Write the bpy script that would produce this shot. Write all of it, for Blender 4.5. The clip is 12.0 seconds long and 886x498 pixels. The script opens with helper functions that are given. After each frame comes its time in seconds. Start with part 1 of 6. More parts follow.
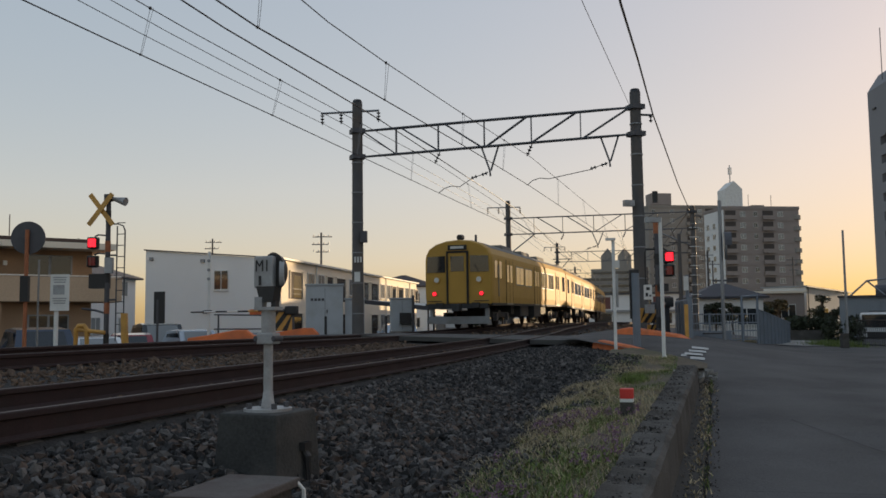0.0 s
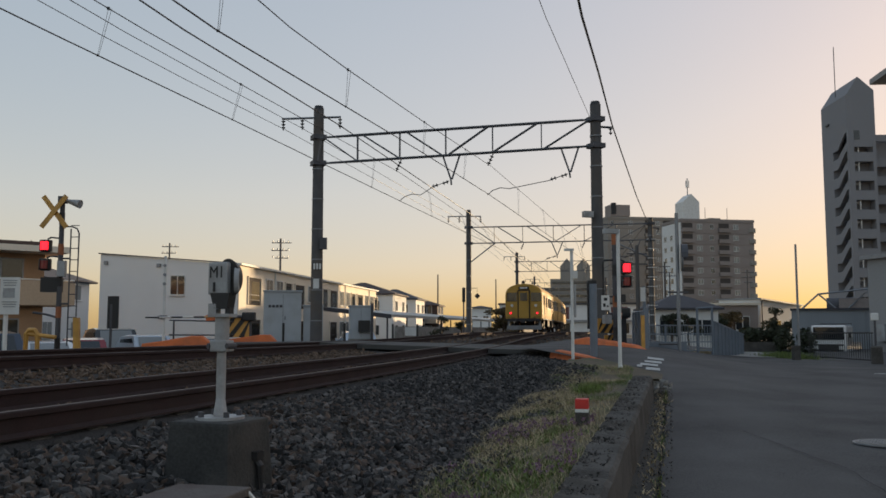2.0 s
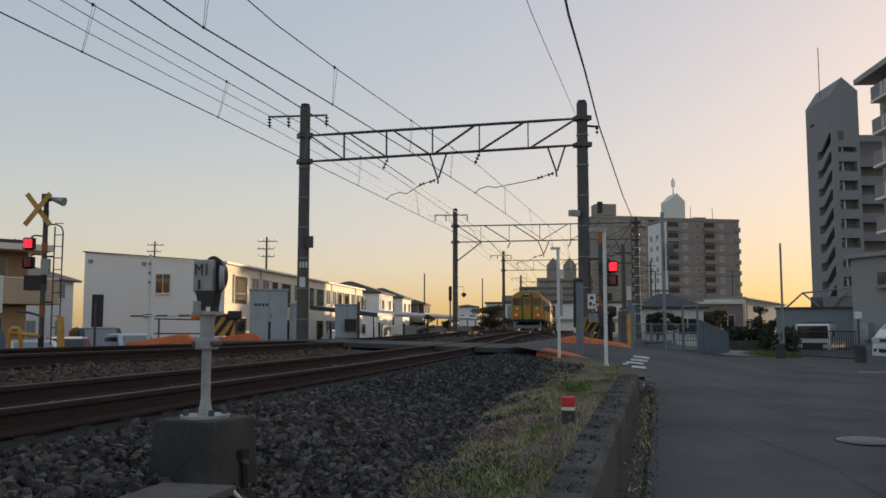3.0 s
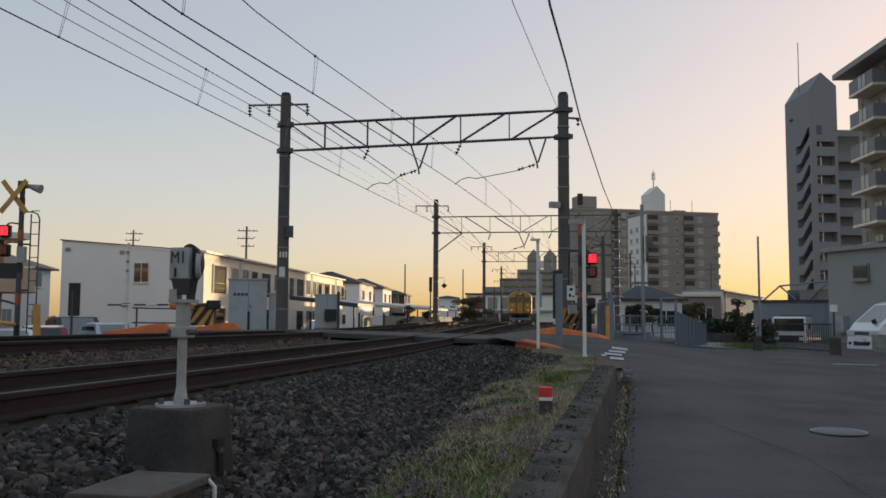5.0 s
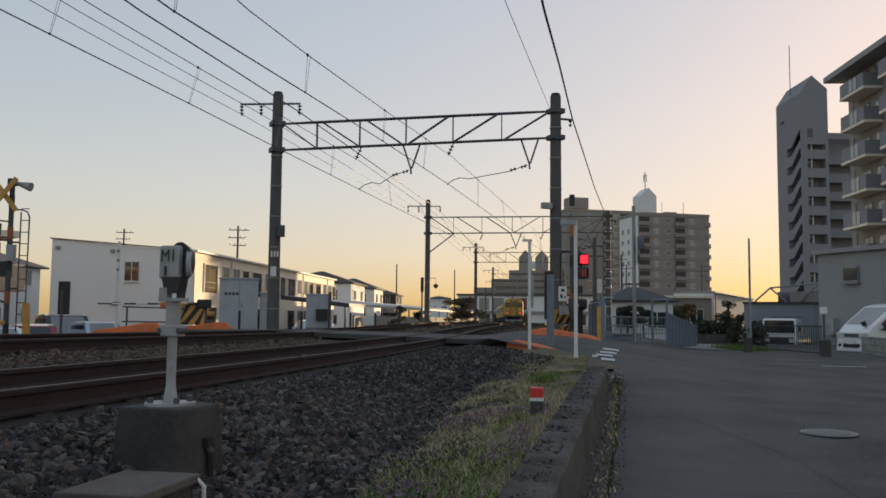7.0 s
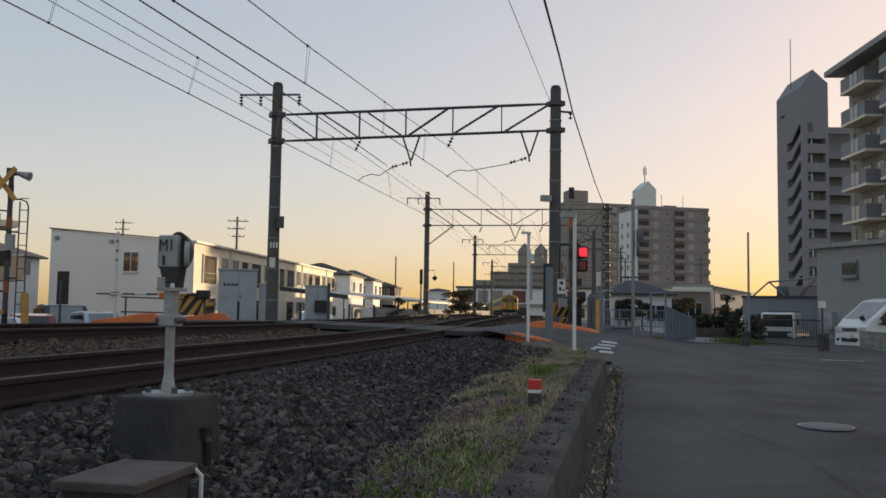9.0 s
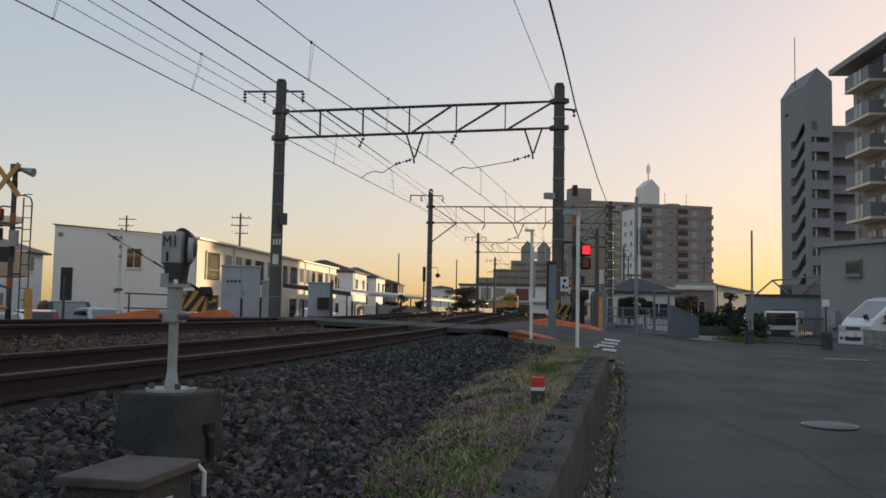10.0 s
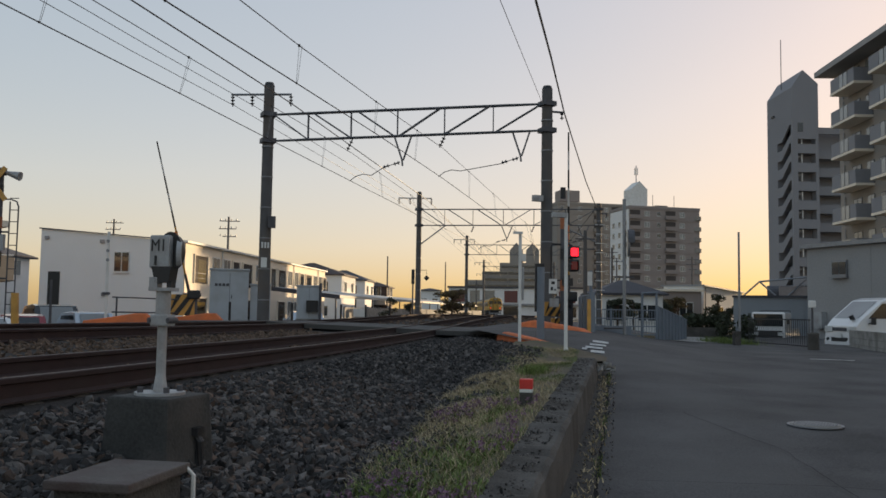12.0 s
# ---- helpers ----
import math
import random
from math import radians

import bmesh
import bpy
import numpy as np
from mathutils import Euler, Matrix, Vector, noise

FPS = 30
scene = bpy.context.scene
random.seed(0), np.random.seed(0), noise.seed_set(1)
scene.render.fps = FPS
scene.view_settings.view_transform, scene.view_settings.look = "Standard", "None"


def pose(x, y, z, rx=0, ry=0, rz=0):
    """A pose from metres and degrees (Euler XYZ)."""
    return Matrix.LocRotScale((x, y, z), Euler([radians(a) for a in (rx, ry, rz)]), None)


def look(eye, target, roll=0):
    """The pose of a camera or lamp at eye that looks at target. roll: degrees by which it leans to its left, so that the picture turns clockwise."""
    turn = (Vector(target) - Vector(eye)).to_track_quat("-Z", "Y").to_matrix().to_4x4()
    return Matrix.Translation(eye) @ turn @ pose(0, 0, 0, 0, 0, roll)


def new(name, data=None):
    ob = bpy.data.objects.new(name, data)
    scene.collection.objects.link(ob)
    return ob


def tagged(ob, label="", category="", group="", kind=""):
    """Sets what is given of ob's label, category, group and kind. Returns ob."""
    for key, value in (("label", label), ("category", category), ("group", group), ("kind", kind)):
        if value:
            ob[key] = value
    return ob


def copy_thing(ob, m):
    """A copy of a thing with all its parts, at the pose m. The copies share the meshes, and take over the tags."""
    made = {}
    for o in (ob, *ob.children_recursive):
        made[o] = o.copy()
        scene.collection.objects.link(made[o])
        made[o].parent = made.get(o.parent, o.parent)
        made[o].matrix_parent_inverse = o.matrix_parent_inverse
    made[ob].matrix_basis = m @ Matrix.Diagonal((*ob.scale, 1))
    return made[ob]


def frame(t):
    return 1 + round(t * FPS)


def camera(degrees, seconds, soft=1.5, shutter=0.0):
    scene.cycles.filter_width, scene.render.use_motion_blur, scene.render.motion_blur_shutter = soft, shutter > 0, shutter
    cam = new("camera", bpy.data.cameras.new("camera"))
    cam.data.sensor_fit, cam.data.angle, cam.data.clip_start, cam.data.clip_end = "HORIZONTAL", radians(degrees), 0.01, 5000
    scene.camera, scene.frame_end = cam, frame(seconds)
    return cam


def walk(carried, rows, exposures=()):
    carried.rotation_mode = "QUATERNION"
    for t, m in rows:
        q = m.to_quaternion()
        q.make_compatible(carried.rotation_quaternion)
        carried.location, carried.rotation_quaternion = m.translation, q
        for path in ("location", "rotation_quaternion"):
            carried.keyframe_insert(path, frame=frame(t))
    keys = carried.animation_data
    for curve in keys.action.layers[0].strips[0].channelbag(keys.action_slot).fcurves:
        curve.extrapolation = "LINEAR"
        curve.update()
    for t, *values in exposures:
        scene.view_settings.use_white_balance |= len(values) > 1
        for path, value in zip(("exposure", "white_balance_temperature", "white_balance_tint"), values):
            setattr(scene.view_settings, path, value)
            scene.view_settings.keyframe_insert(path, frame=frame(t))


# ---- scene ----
# ---------- camera ----------
cam = camera(54.0, 12.0, soft=1.6)
PATH = [
    (0.0, -0.042, -0.056, 1.321, -0.361, 4.739, 0.652),
    (0.5, -0.045, -0.042, 1.325, -1.457, 4.736, 0.108),
    (1.0, -0.037, -0.048, 1.326, -2.103, 4.987, -0.085),
    (1.5, -0.026, -0.047, 1.326, -2.604, 5.190, -0.039),
    (2.0, -0.022, -0.048, 1.328, -3.025, 5.253, 0.035),
    (2.5, -0.018, -0.043, 1.326, -3.479, 5.247, -0.050),
    (3.0, -0.021, -0.035, 1.322, -3.909, 5.174, 0.036),
    (5.0, -0.002, -0.034, 1.313, -5.195, 4.585, -0.273),
    (5.5, 0.002, -0.037, 1.315, -5.432, 4.553, -0.459),
    (6.0, 0.001, -0.029, 1.314, -5.587, 4.611, -0.462),
    (6.5, 0.000, -0.032, 1.314, -5.709, 4.697, -0.436),
    (7.0, -0.002, -0.016, 1.309, -5.761, 4.618, -0.528),
    (9.0, 0.003, -0.013, 1.303, -5.834, 4.109, -0.850),
    (9.5, 0.001, -0.007, 1.302, -5.653, 3.967, -0.935),
    (10.0, -0.001, -0.002, 1.301, -5.653, 3.936, -1.050),
    (10.5, 0.000, 0.000, 1.300, -5.700, 3.900, -1.000),
    (11.0, 0.001, -0.008, 1.298, -5.902, 3.893, -0.842),
    (11.5, 0.003, -0.022, 1.300, -6.209, 3.960, -0.834),
    (12.0, 0.001, -0.031, 1.301, -6.373, 4.114, -0.793),
]
walk(cam, [(t, pose(x, y, z, 90 + pitch, roll, yaw)) for t, x, y, z, yaw, pitch, roll in PATH], exposures=((0.0, -0.03), (2.5, 0.0), (5.0, 0.06), (12.0, 0.08)))

# ---------- world and sun ----------
SUN_AZ, SUN_EL = 53.0, 5.0          # degrees right of +y, degrees up
world = bpy.data.worlds.new("world")
scene.world = world
world.use_nodes = True
wn = world.node_tree
sky = wn.nodes.new("ShaderNodeTexSky")
sky.sky_type = "NISHITA"
sky.sun_disc = False
sky.sun_elevation = radians(SUN_EL)
sky.sun_rotation = radians(SUN_AZ)
sky.air_density, sky.dust_density, sky.ozone_density = 1.0, 1.6, 2.0
gam = wn.nodes.new("ShaderNodeGamma")
gam.inputs[1].default_value = 0.27
hsv = wn.nodes.new("ShaderNodeHueSaturation")
hsv.inputs["Saturation"].default_value = 1.9
mul = wn.nodes.new("ShaderNodeMix")
mul.data_type, mul.blend_type = "RGBA", "MULTIPLY"
mul.inputs["Factor"].default_value = 1.0
mul.inputs["B"].default_value = (1.13, 0.957, 0.912, 1)
wn.links.new(sky.outputs[0], gam.inputs[0])
wn.links.new(gam.outputs[0], hsv.inputs["Color"])
wn.links.new(hsv.outputs[0], mul.inputs["A"])
wn.links.new(mul.outputs["Result"], wn.nodes["Background"].inputs[0])
wn.nodes["Background"].inputs[1].default_value = 0.54
sun = new("sun", bpy.data.lights.new("sun", "SUN"))
sun.data.energy, sun.data.angle, sun.data.color = 5.5, radians(0.6), (1.0, 0.72, 0.42)
az, el = radians(SUN_AZ), radians(SUN_EL)
sun.matrix_world = look((0, 0, 40), (-math.sin(az) * math.cos(el), -math.cos(az) * math.cos(el), 40 - math.sin(el)))
# ---------- materials ----------
def mat(name, color, rough=0.6, metal=0.0, var=0.25, scale=6.0, fine=60.0, bump=0.15, dirt=None, dirt_amount=0.5, dirt_scale=1.2, island=0.0, emit=None, spec=0.5, coat=0.0, bump_dist=0.01):
    """A surface with variation at two scales, fine relief and optional dirt patches."""
    m = bpy.data.materials.new(name)
    m.use_nodes = True
    nt = m.node_tree
    n, l = nt.nodes, nt.links
    b = n["Principled BSDF"]
    b.inputs["Roughness"].default_value, b.inputs["Metallic"].default_value = rough, metal
    b.inputs["Specular IOR Level"].default_value = spec
    b.inputs["Coat Weight"].default_value = coat
    tc = n.new("ShaderNodeTexCoord")
    big = n.new("ShaderNodeTexNoise")
    big.inputs["Scale"].default_value, big.inputs["Detail"].default_value = scale, 5.0
    small = n.new("ShaderNodeTexNoise")
    small.inputs["Scale"].default_value, small.inputs["Detail"].default_value = fine, 4.0
    for t in (big, small):
        l.new(tc.outputs["Object"], t.inputs["Vector"])
    add = n.new("ShaderNodeMath")
    add.operation = "ADD"
    l.new(big.outputs["Fac"], add.inputs[0])
    l.new(small.outputs["Fac"], add.inputs[1])
    rng = n.new("ShaderNodeMapRange")
    rng.inputs["From Min"].default_value, rng.inputs["From Max"].default_value = 0.65, 1.35
    rng.inputs["To Min"].default_value, rng.inputs["To Max"].default_value = 1.0 - var, 1.0 + var
    l.new(add.outputs[0], rng.inputs["Value"])
    last = rng.outputs[0]
    if island:
        geo = n.new("ShaderNodeNewGeometry")
        ir = n.new("ShaderNodeMapRange")
        ir.inputs["To Min"].default_value, ir.inputs["To Max"].default_value = 1.0 - island, 1.0 + island
        l.new(geo.outputs["Random Per Island"], ir.inputs["Value"])
        mul = n.new("ShaderNodeMath")
        mul.operation = "MULTIPLY"
        l.new(last, mul.inputs[0])
        l.new(ir.outputs[0], mul.inputs[1])
        last = mul.outputs[0]
    vm = n.new("ShaderNodeVectorMath")
    vm.operation = "SCALE"
    vm.inputs[0].default_value = color
    l.new(last, vm.inputs["Scale"])
    col = vm.outputs[0]
    if dirt:
        dn = n.new("ShaderNodeTexNoise")
        dn.inputs["Scale"].default_value, dn.inputs["Detail"].default_value = dirt_scale, 6.0
        l.new(tc.outputs["Object"], dn.inputs["Vector"])
        dr = n.new("ShaderNodeMapRange")
        dr.inputs["From Min"].default_value, dr.inputs["From Max"].default_value = 0.45, 0.7
        dr.inputs["To Max"].default_value = dirt_amount
        l.new(dn.outputs["Fac"], dr.inputs["Value"])
        mx = n.new("ShaderNodeMix")
        mx.data_type = "RGBA"
        l.new(dr.outputs[0], mx.inputs["Factor"])
        l.new(col, mx.inputs["A"])
        mx.inputs["B"].default_value = (*dirt, 1)
        col = mx.outputs["Result"]
    l.new(col, b.inputs["Base Color"])
    if bump:
        bp = n.new("ShaderNodeBump")
        bp.inputs["Strength"].default_value, bp.inputs["Distance"].default_value = bump, bump_dist
        l.new(small.outputs["Fac"], bp.inputs["Height"])
        l.new(bp.outputs[0], b.inputs["Normal"])
    if emit:
        b.inputs["Emission Color"].default_value, b.inputs["Emission Strength"].default_value = (*emit[:3], 1), emit[3]
    return m


ASPHALT = mat("asphalt", (0.06, 0.058, 0.058), 0.9, var=0.75, scale=0.9, fine=55, bump=0.6, dirt=(0.105, 0.1, 0.096), dirt_amount=0.55, dirt_scale=0.5, bump_dist=0.006)
ASPHALT_OLD = mat("old_asphalt", (0.075, 0.072, 0.068), 0.9, var=0.3, scale=1.4, fine=90, bump=0.5, dirt=(0.06, 0.06, 0.055), dirt_scale=0.8)
EARTH = mat("earth", (0.12, 0.105, 0.085), 0.95, var=0.35, scale=0.2, fine=5, bump=0.3, dirt=(0.07, 0.08, 0.04), dirt_scale=0.05)
SOIL = mat("verge_soil", (0.115, 0.09, 0.06), 0.95, var=0.4, scale=4, fine=60, bump=0.8, dirt=(0.07, 0.085, 0.03), dirt_amount=0.8, dirt_scale=1.5)
BALLAST_BED = mat("ballast_bed", (0.03, 0.027, 0.025), 0.95, var=0.5, scale=12, fine=45, bump=1.0, bump_dist=0.03)
STONE = mat("ballast_stone", (0.074, 0.066, 0.061), 0.8, var=0.3, scale=10, fine=120, bump=0.5, island=0.95)
STONE_DARK = mat("dark_ballast_stone", (0.022, 0.02, 0.02), 0.8, var=0.3, scale=10, fine=120, bump=0.5, island=0.7)
STONE_BROWN = mat("brown_ballast_stone", (0.08, 0.055, 0.042), 0.85, var=0.3, scale=10, fine=120, bump=0.5, island=0.7)
STONE_RUSTY = mat("rusty_ballast_stone", (0.105, 0.07, 0.048), 0.9, var=0.3, scale=10, fine=120, bump=0.4, island=0.5)
CONCRETE = mat("concrete", (0.3, 0.29, 0.27), 0.85, var=0.25, scale=3, fine=70, bump=0.35, dirt=(0.1, 0.095, 0.085), dirt_amount=0.75, dirt_scale=2.2)
CONCRETE_DARK = mat("mossy_concrete", (0.08, 0.074, 0.067), 0.95, var=0.6, scale=3, fine=70, bump=0.9, dirt=(0.04, 0.033, 0.025), dirt_amount=0.9, dirt_scale=1.8)
GUTTER = mat("grimy_gutter", (0.05, 0.047, 0.043), 0.9, var=0.35, scale=2, fine=60, bump=0.5, dirt=(0.03, 0.03, 0.025), dirt_scale=2)
BLOCK = mat("stained_block", (0.042, 0.042, 0.04), 0.9, var=0.4, scale=4, fine=50, bump=0.5, dirt=(0.1, 0.085, 0.075), dirt_amount=0.7, dirt_scale=2.4)
TAR = mat("tar_seam", (0.03, 0.029, 0.029), 1.0, var=0.3, scale=4, spec=0.05, bump=0)
POLE_CONCRETE = mat("pole_concrete", (0.1, 0.098, 0.1), 0.85, var=0.2, scale=2.5, fine=50, bump=0.2, dirt=(0.16, 0.11, 0.07), dirt_amount=0.4, dirt_scale=0.9)
RAIL_SIDE = mat("rusty_rail", (0.026, 0.0115, 0.011), 0.9, 0.0, var=0.35, scale=5, fine=80, bump=0.3, dirt=(0.03, 0.02, 0.017), dirt_scale=3)
RAIL_TOP = mat("worn_rail_head", (0.1, 0.068, 0.057), 0.58, 0.75, var=0.15, scale=3, fine=90, bump=0.05, dirt=(0.12, 0.08, 0.06), dirt_amount=0.5, dirt_scale=1.4)
STEEL = mat("galvanised_steel", (0.26, 0.27, 0.285), 0.5, 0.6, var=0.15, scale=8, fine=80, bump=0.1)
STEEL_DARK = mat("dark_steel", (0.09, 0.09, 0.1), 0.6, 0.4, var=0.2, scale=6, fine=60, bump=0.1)
SIGNAL_GREY = mat("grey_signal_paint", (0.36, 0.37, 0.38), 0.5, 0.1, var=0.15, scale=7, fine=60, bump=0.15, dirt=(0.16, 0.12, 0.09), dirt_amount=0.5, dirt_scale=4)
WIRE = mat("wire", (0.05, 0.05, 0.055), 0.5, 0.5, bump=0)
WHITE = mat("white_paint", (0.72, 0.72, 0.7), 0.5, var=0.12, scale=4, fine=50, bump=0.1, dirt=(0.4, 0.37, 0.32), dirt_amount=0.35, dirt_scale=2)
YELLOW = mat("yellow_paint", (0.6, 0.32, 0.07), 0.5, var=0.15, scale=4, fine=50, bump=0.1, dirt=(0.25, 0.13, 0.04), dirt_amount=0.4, dirt_scale=3)
BLACK = mat("black_paint", (0.018, 0.018, 0.02), 0.5, var=0.2, scale=4, fine=50, bump=0.1)
ORANGE = mat("orange_kerb_paint", (0.72, 0.17, 0.045), 0.7, var=0.2, scale=3, fine=50, bump=0.3, dirt=(0.35, 0.12, 0.06), dirt_amount=0.5, dirt_scale=2)
RED = mat("red_paint", (0.6, 0.04, 0.03), 0.5, var=0.15, scale=9, fine=70, bump=0.1)
RUST_POLE = mat("rusty_orange_pole", (0.35, 0.12, 0.05), 0.7, var=0.25, scale=5, fine=60)
RED_GLOW = mat("red_glow", (0.6, 0.01, 0.01), 0.3, bump=0, emit=(1.0, 0.015, 0.03, 2.2))
RED_DIM = mat("unlit_red_lens", (0.22, 0.02, 0.02), 0.25, bump=0)
GLASS_DARK = mat("dark_window_glass", (0.02, 0.024, 0.028), 0.08, var=0.1, bump=0, spec=0.8)
GLASS_LIGHT = mat("pale_window_glass", (0.2, 0.21, 0.21), 0.1, var=0.2, scale=0.7, bump=0, spec=0.8)
LINE_PAINT = mat("road_marking", (0.55, 0.55, 0.53), 0.8, var=0.25, scale=6, fine=50, dirt=(0.12, 0.12, 0.12), dirt_amount=0.7, dirt_scale=6)
TRAIN_YELLOW = mat("train_yellow", (0.47, 0.275, 0.055), 0.55, var=0.08, scale=1.5, fine=30, bump=0.03, dirt=(0.4, 0.24, 0.03), dirt_amount=0.35, dirt_scale=0.8, spec=0.3)
TRAIN_ROOF = mat("train_roof", (0.2, 0.19, 0.17), 0.8, var=0.2, scale=2)
TRAIN_UNDER = mat("underfloor_grey", (0.035, 0.035, 0.037), 0.7, var=0.3, scale=3)
TRAIN_SKIRT = mat("snowplough_grey", (0.22, 0.23, 0.24), 0.6, var=0.2, scale=3, dirt=(0.1, 0.08, 0.06))
RUBBER = mat("black_rubber", (0.02, 0.02, 0.02), 0.8)
WALL_WHITE = mat("pale_siding", (0.74, 0.74, 0.73), 0.75, var=0.06, scale=0.4, fine=20, bump=0.1)
WALL_CREAM = mat("cream_siding", (0.8, 0.72, 0.6), 0.75, var=0.07, scale=0.4, fine=20, bump=0.1)
WALL_GREY = mat("grey_wall", (0.3, 0.3, 0.3), 0.8, var=0.1, scale=0.5, fine=20, bump=0.15)
WALL_TILE = mat("brown_tile_wall", (0.28, 0.24, 0.222), 0.8, var=0.14, scale=0.25, fine=8, bump=0.1)
WALL_SLATE = mat("slate_grey_wall", (0.23, 0.235, 0.255), 0.8, var=0.08, scale=0.15, fine=8, bump=0.1)
WALL_TAUPE = mat("taupe_wall", (0.27, 0.25, 0.225), 0.8, var=0.08, scale=0.2, fine=8, bump=0.1)
WALL_BLUE = mat("blue_grey_metal_wall", (0.24, 0.265, 0.29), 0.6, var=0.08, scale=0.5, fine=20, bump=0.1)
ROOF_DARK = mat("dark_roof", (0.055, 0.055, 0.065), 0.7, var=0.2, scale=1.0, fine=14, bump=0.3)
ROOF_BROWN = mat("brown_roof", (0.06, 0.04, 0.035), 0.7, var=0.2, scale=1.0, fine=14, bump=0.3)
FENCE_BLUE = mat("blue_grey_fence", (0.17, 0.2, 0.24), 0.55, 0.2, var=0.15, scale=3)
CABINET = mat("equipment_cabinet", (0.42, 0.45, 0.48), 0.55, var=0.08, scale=2, fine=40, bump=0.05, dirt=(0.3, 0.3, 0.29), dirt_scale=1.5)
LEAF = mat("leaf", (0.03, 0.038, 0.018), 0.7, var=0.3, scale=2, bump=0, island=0.5)
LEAF_DRY = mat("dry_leaf", (0.11, 0.08, 0.035), 0.8, var=0.3, scale=2, bump=0, island=0.5)
GRASS = mat("grass_blade", (0.115, 0.155, 0.033), 0.7, var=0.3, scale=1.2, bump=0, island=0.6)
STRAW = mat("dry_grass_blade", (0.4, 0.32, 0.19), 0.85, var=0.25, scale=1.5, bump=0, island=0.4)
PETAL = mat("purple_petal", (0.2, 0.11, 0.165), 0.7, var=0.2, bump=0, island=0.4)
BARK = mat("bark", (0.09, 0.065, 0.045), 0.9, var=0.3, scale=5, fine=30, bump=0.6)
CAR_WHITE = mat("white_car_paint", (0.75, 0.75, 0.75), 0.25, var=0.03, bump=0, coat=0.6)
CAR_BLUE = mat("dark_blue_car_paint", (0.03, 0.045, 0.08), 0.25, var=0.05, bump=0, coat=0.7)
CAR_RED = mat("dark_red_car_paint", (0.25, 0.02, 0.03), 0.25, var=0.05, bump=0, coat=0.7)
CAR_PALE = mat("pale_silver_car_paint", (0.45, 0.5, 0.56), 0.25, 0.3, var=0.05, bump=0, coat=0.6)
CAR_BLACK = mat("black_car_paint", (0.02, 0.022, 0.022), 0.2, var=0.05, bump=0, coat=0.7)
GIRDER = mat("weathered_girder_steel", (0.13, 0.135, 0.15), 0.65, 0.3, var=0.2, scale=5, fine=60, bump=0.1)
# dark colour that stands for the shade inside loggias
LOGGIA_SHADE = mat("loggia_shade", (0.07, 0.06, 0.055), 0.9, var=0.15)
LAMP_CLEAR = mat("clear_lamp", (0.6, 0.6, 0.58), 0.15, bump=0)
# ---------- mesh helpers ----------
def finish(name, bm, material, parent=None, label="", smooth=False, bevel=0.0):
    if bevel:
        bmesh.ops.bevel(bm, geom=bm.edges[:], offset=bevel, segments=2, affect="EDGES", profile=0.6)
    bmesh.ops.recalc_face_normals(bm, faces=bm.faces[:])
    me = bpy.data.meshes.new(name)
    bm.to_mesh(me)
    bm.free()
    me.materials.append(material)
    if smooth:
        me.shade_smooth()
    ob = new(name, me)
    if parent:
        ob.parent = parent
    if label:
        ob["label"] = label
    return ob


def part(name, bm, material, parent, label="", smooth=False, bevel=0.0):
    return finish(name, bm, material, parent, label, smooth, bevel)


def thing(name, m, label, category, group="", kind=""):
    ob = new(name)
    ob.matrix_basis = m
    return tagged(ob, label, category, group, kind)


def B(*boxes, bm=None):
    """Boxes (cx, cy, cz, sx, sy, sz[, rz]) in one bmesh."""
    bm = bm or bmesh.new()
    for c in boxes:
        m = Matrix.Translation(c[:3]) @ Euler((0, 0, radians(c[6] if len(c) > 6 else 0))).to_matrix().to_4x4() @ Matrix.Diagonal((*c[3:6], 1))
        bmesh.ops.create_cube(bm, size=1, matrix=m)
    return bm


def C(p, q, r, r2=None, seg=12, bm=None):
    """A capped, tapered cylinder from p to q."""
    bm = bm or bmesh.new()
    p, q = Vector(p), Vector(q)
    d = q - p
    m = Matrix.Translation((p + q) / 2) @ d.to_track_quat("Z", "Y").to_matrix().to_4x4()
    bmesh.ops.create_cone(bm, cap_ends=True, segments=seg, radius1=r, radius2=r if r2 is None else r2, depth=d.length, matrix=m)
    return bm


def sweep(points, r, seg=6, bm=None):
    """A round tube through points."""
    bm = bm or bmesh.new()
    pts = [Vector(p) for p in points]
    rings = []
    for i, p in enumerate(pts):
        d = (pts[min(i + 1, len(pts) - 1)] - pts[max(i - 1, 0)]).normalized()
        q = d.to_track_quat("Z", "Y")
        rings.append([bm.verts.new(p + q @ Vector((r * math.cos(a), r * math.sin(a), 0))) for a in (2 * math.pi * k / seg for k in range(seg))])
    for a, b in zip(rings, rings[1:]):
        for k in range(seg):
            bm.faces.new((a[k], a[(k + 1) % seg], b[(k + 1) % seg], b[k]))
    bm.faces.new(rings[0])
    bm.faces.new(rings[-1])
    return bm


def prism(profile, lo, hi, axis="y", bm=None):
    """A flat outline pushed from lo to hi along an axis. The outline holds the other two coordinates in order."""
    bm = bm or bmesh.new()
    def put(a, b, t):
        return {"x": (t, a, b), "y": (a, t, b), "z": (a, b, t)}[axis]
    v0 = [bm.verts.new(put(a, b, lo)) for a, b in profile]
    v1 = [bm.verts.new(put(a, b, hi)) for a, b in profile]
    n = len(profile)
    bm.faces.new(v0)
    bm.faces.new(v1)
    for i in range(n):
        bm.faces.new((v0[i], v0[(i + 1) % n], v1[(i + 1) % n], v1[i]))
    return bm


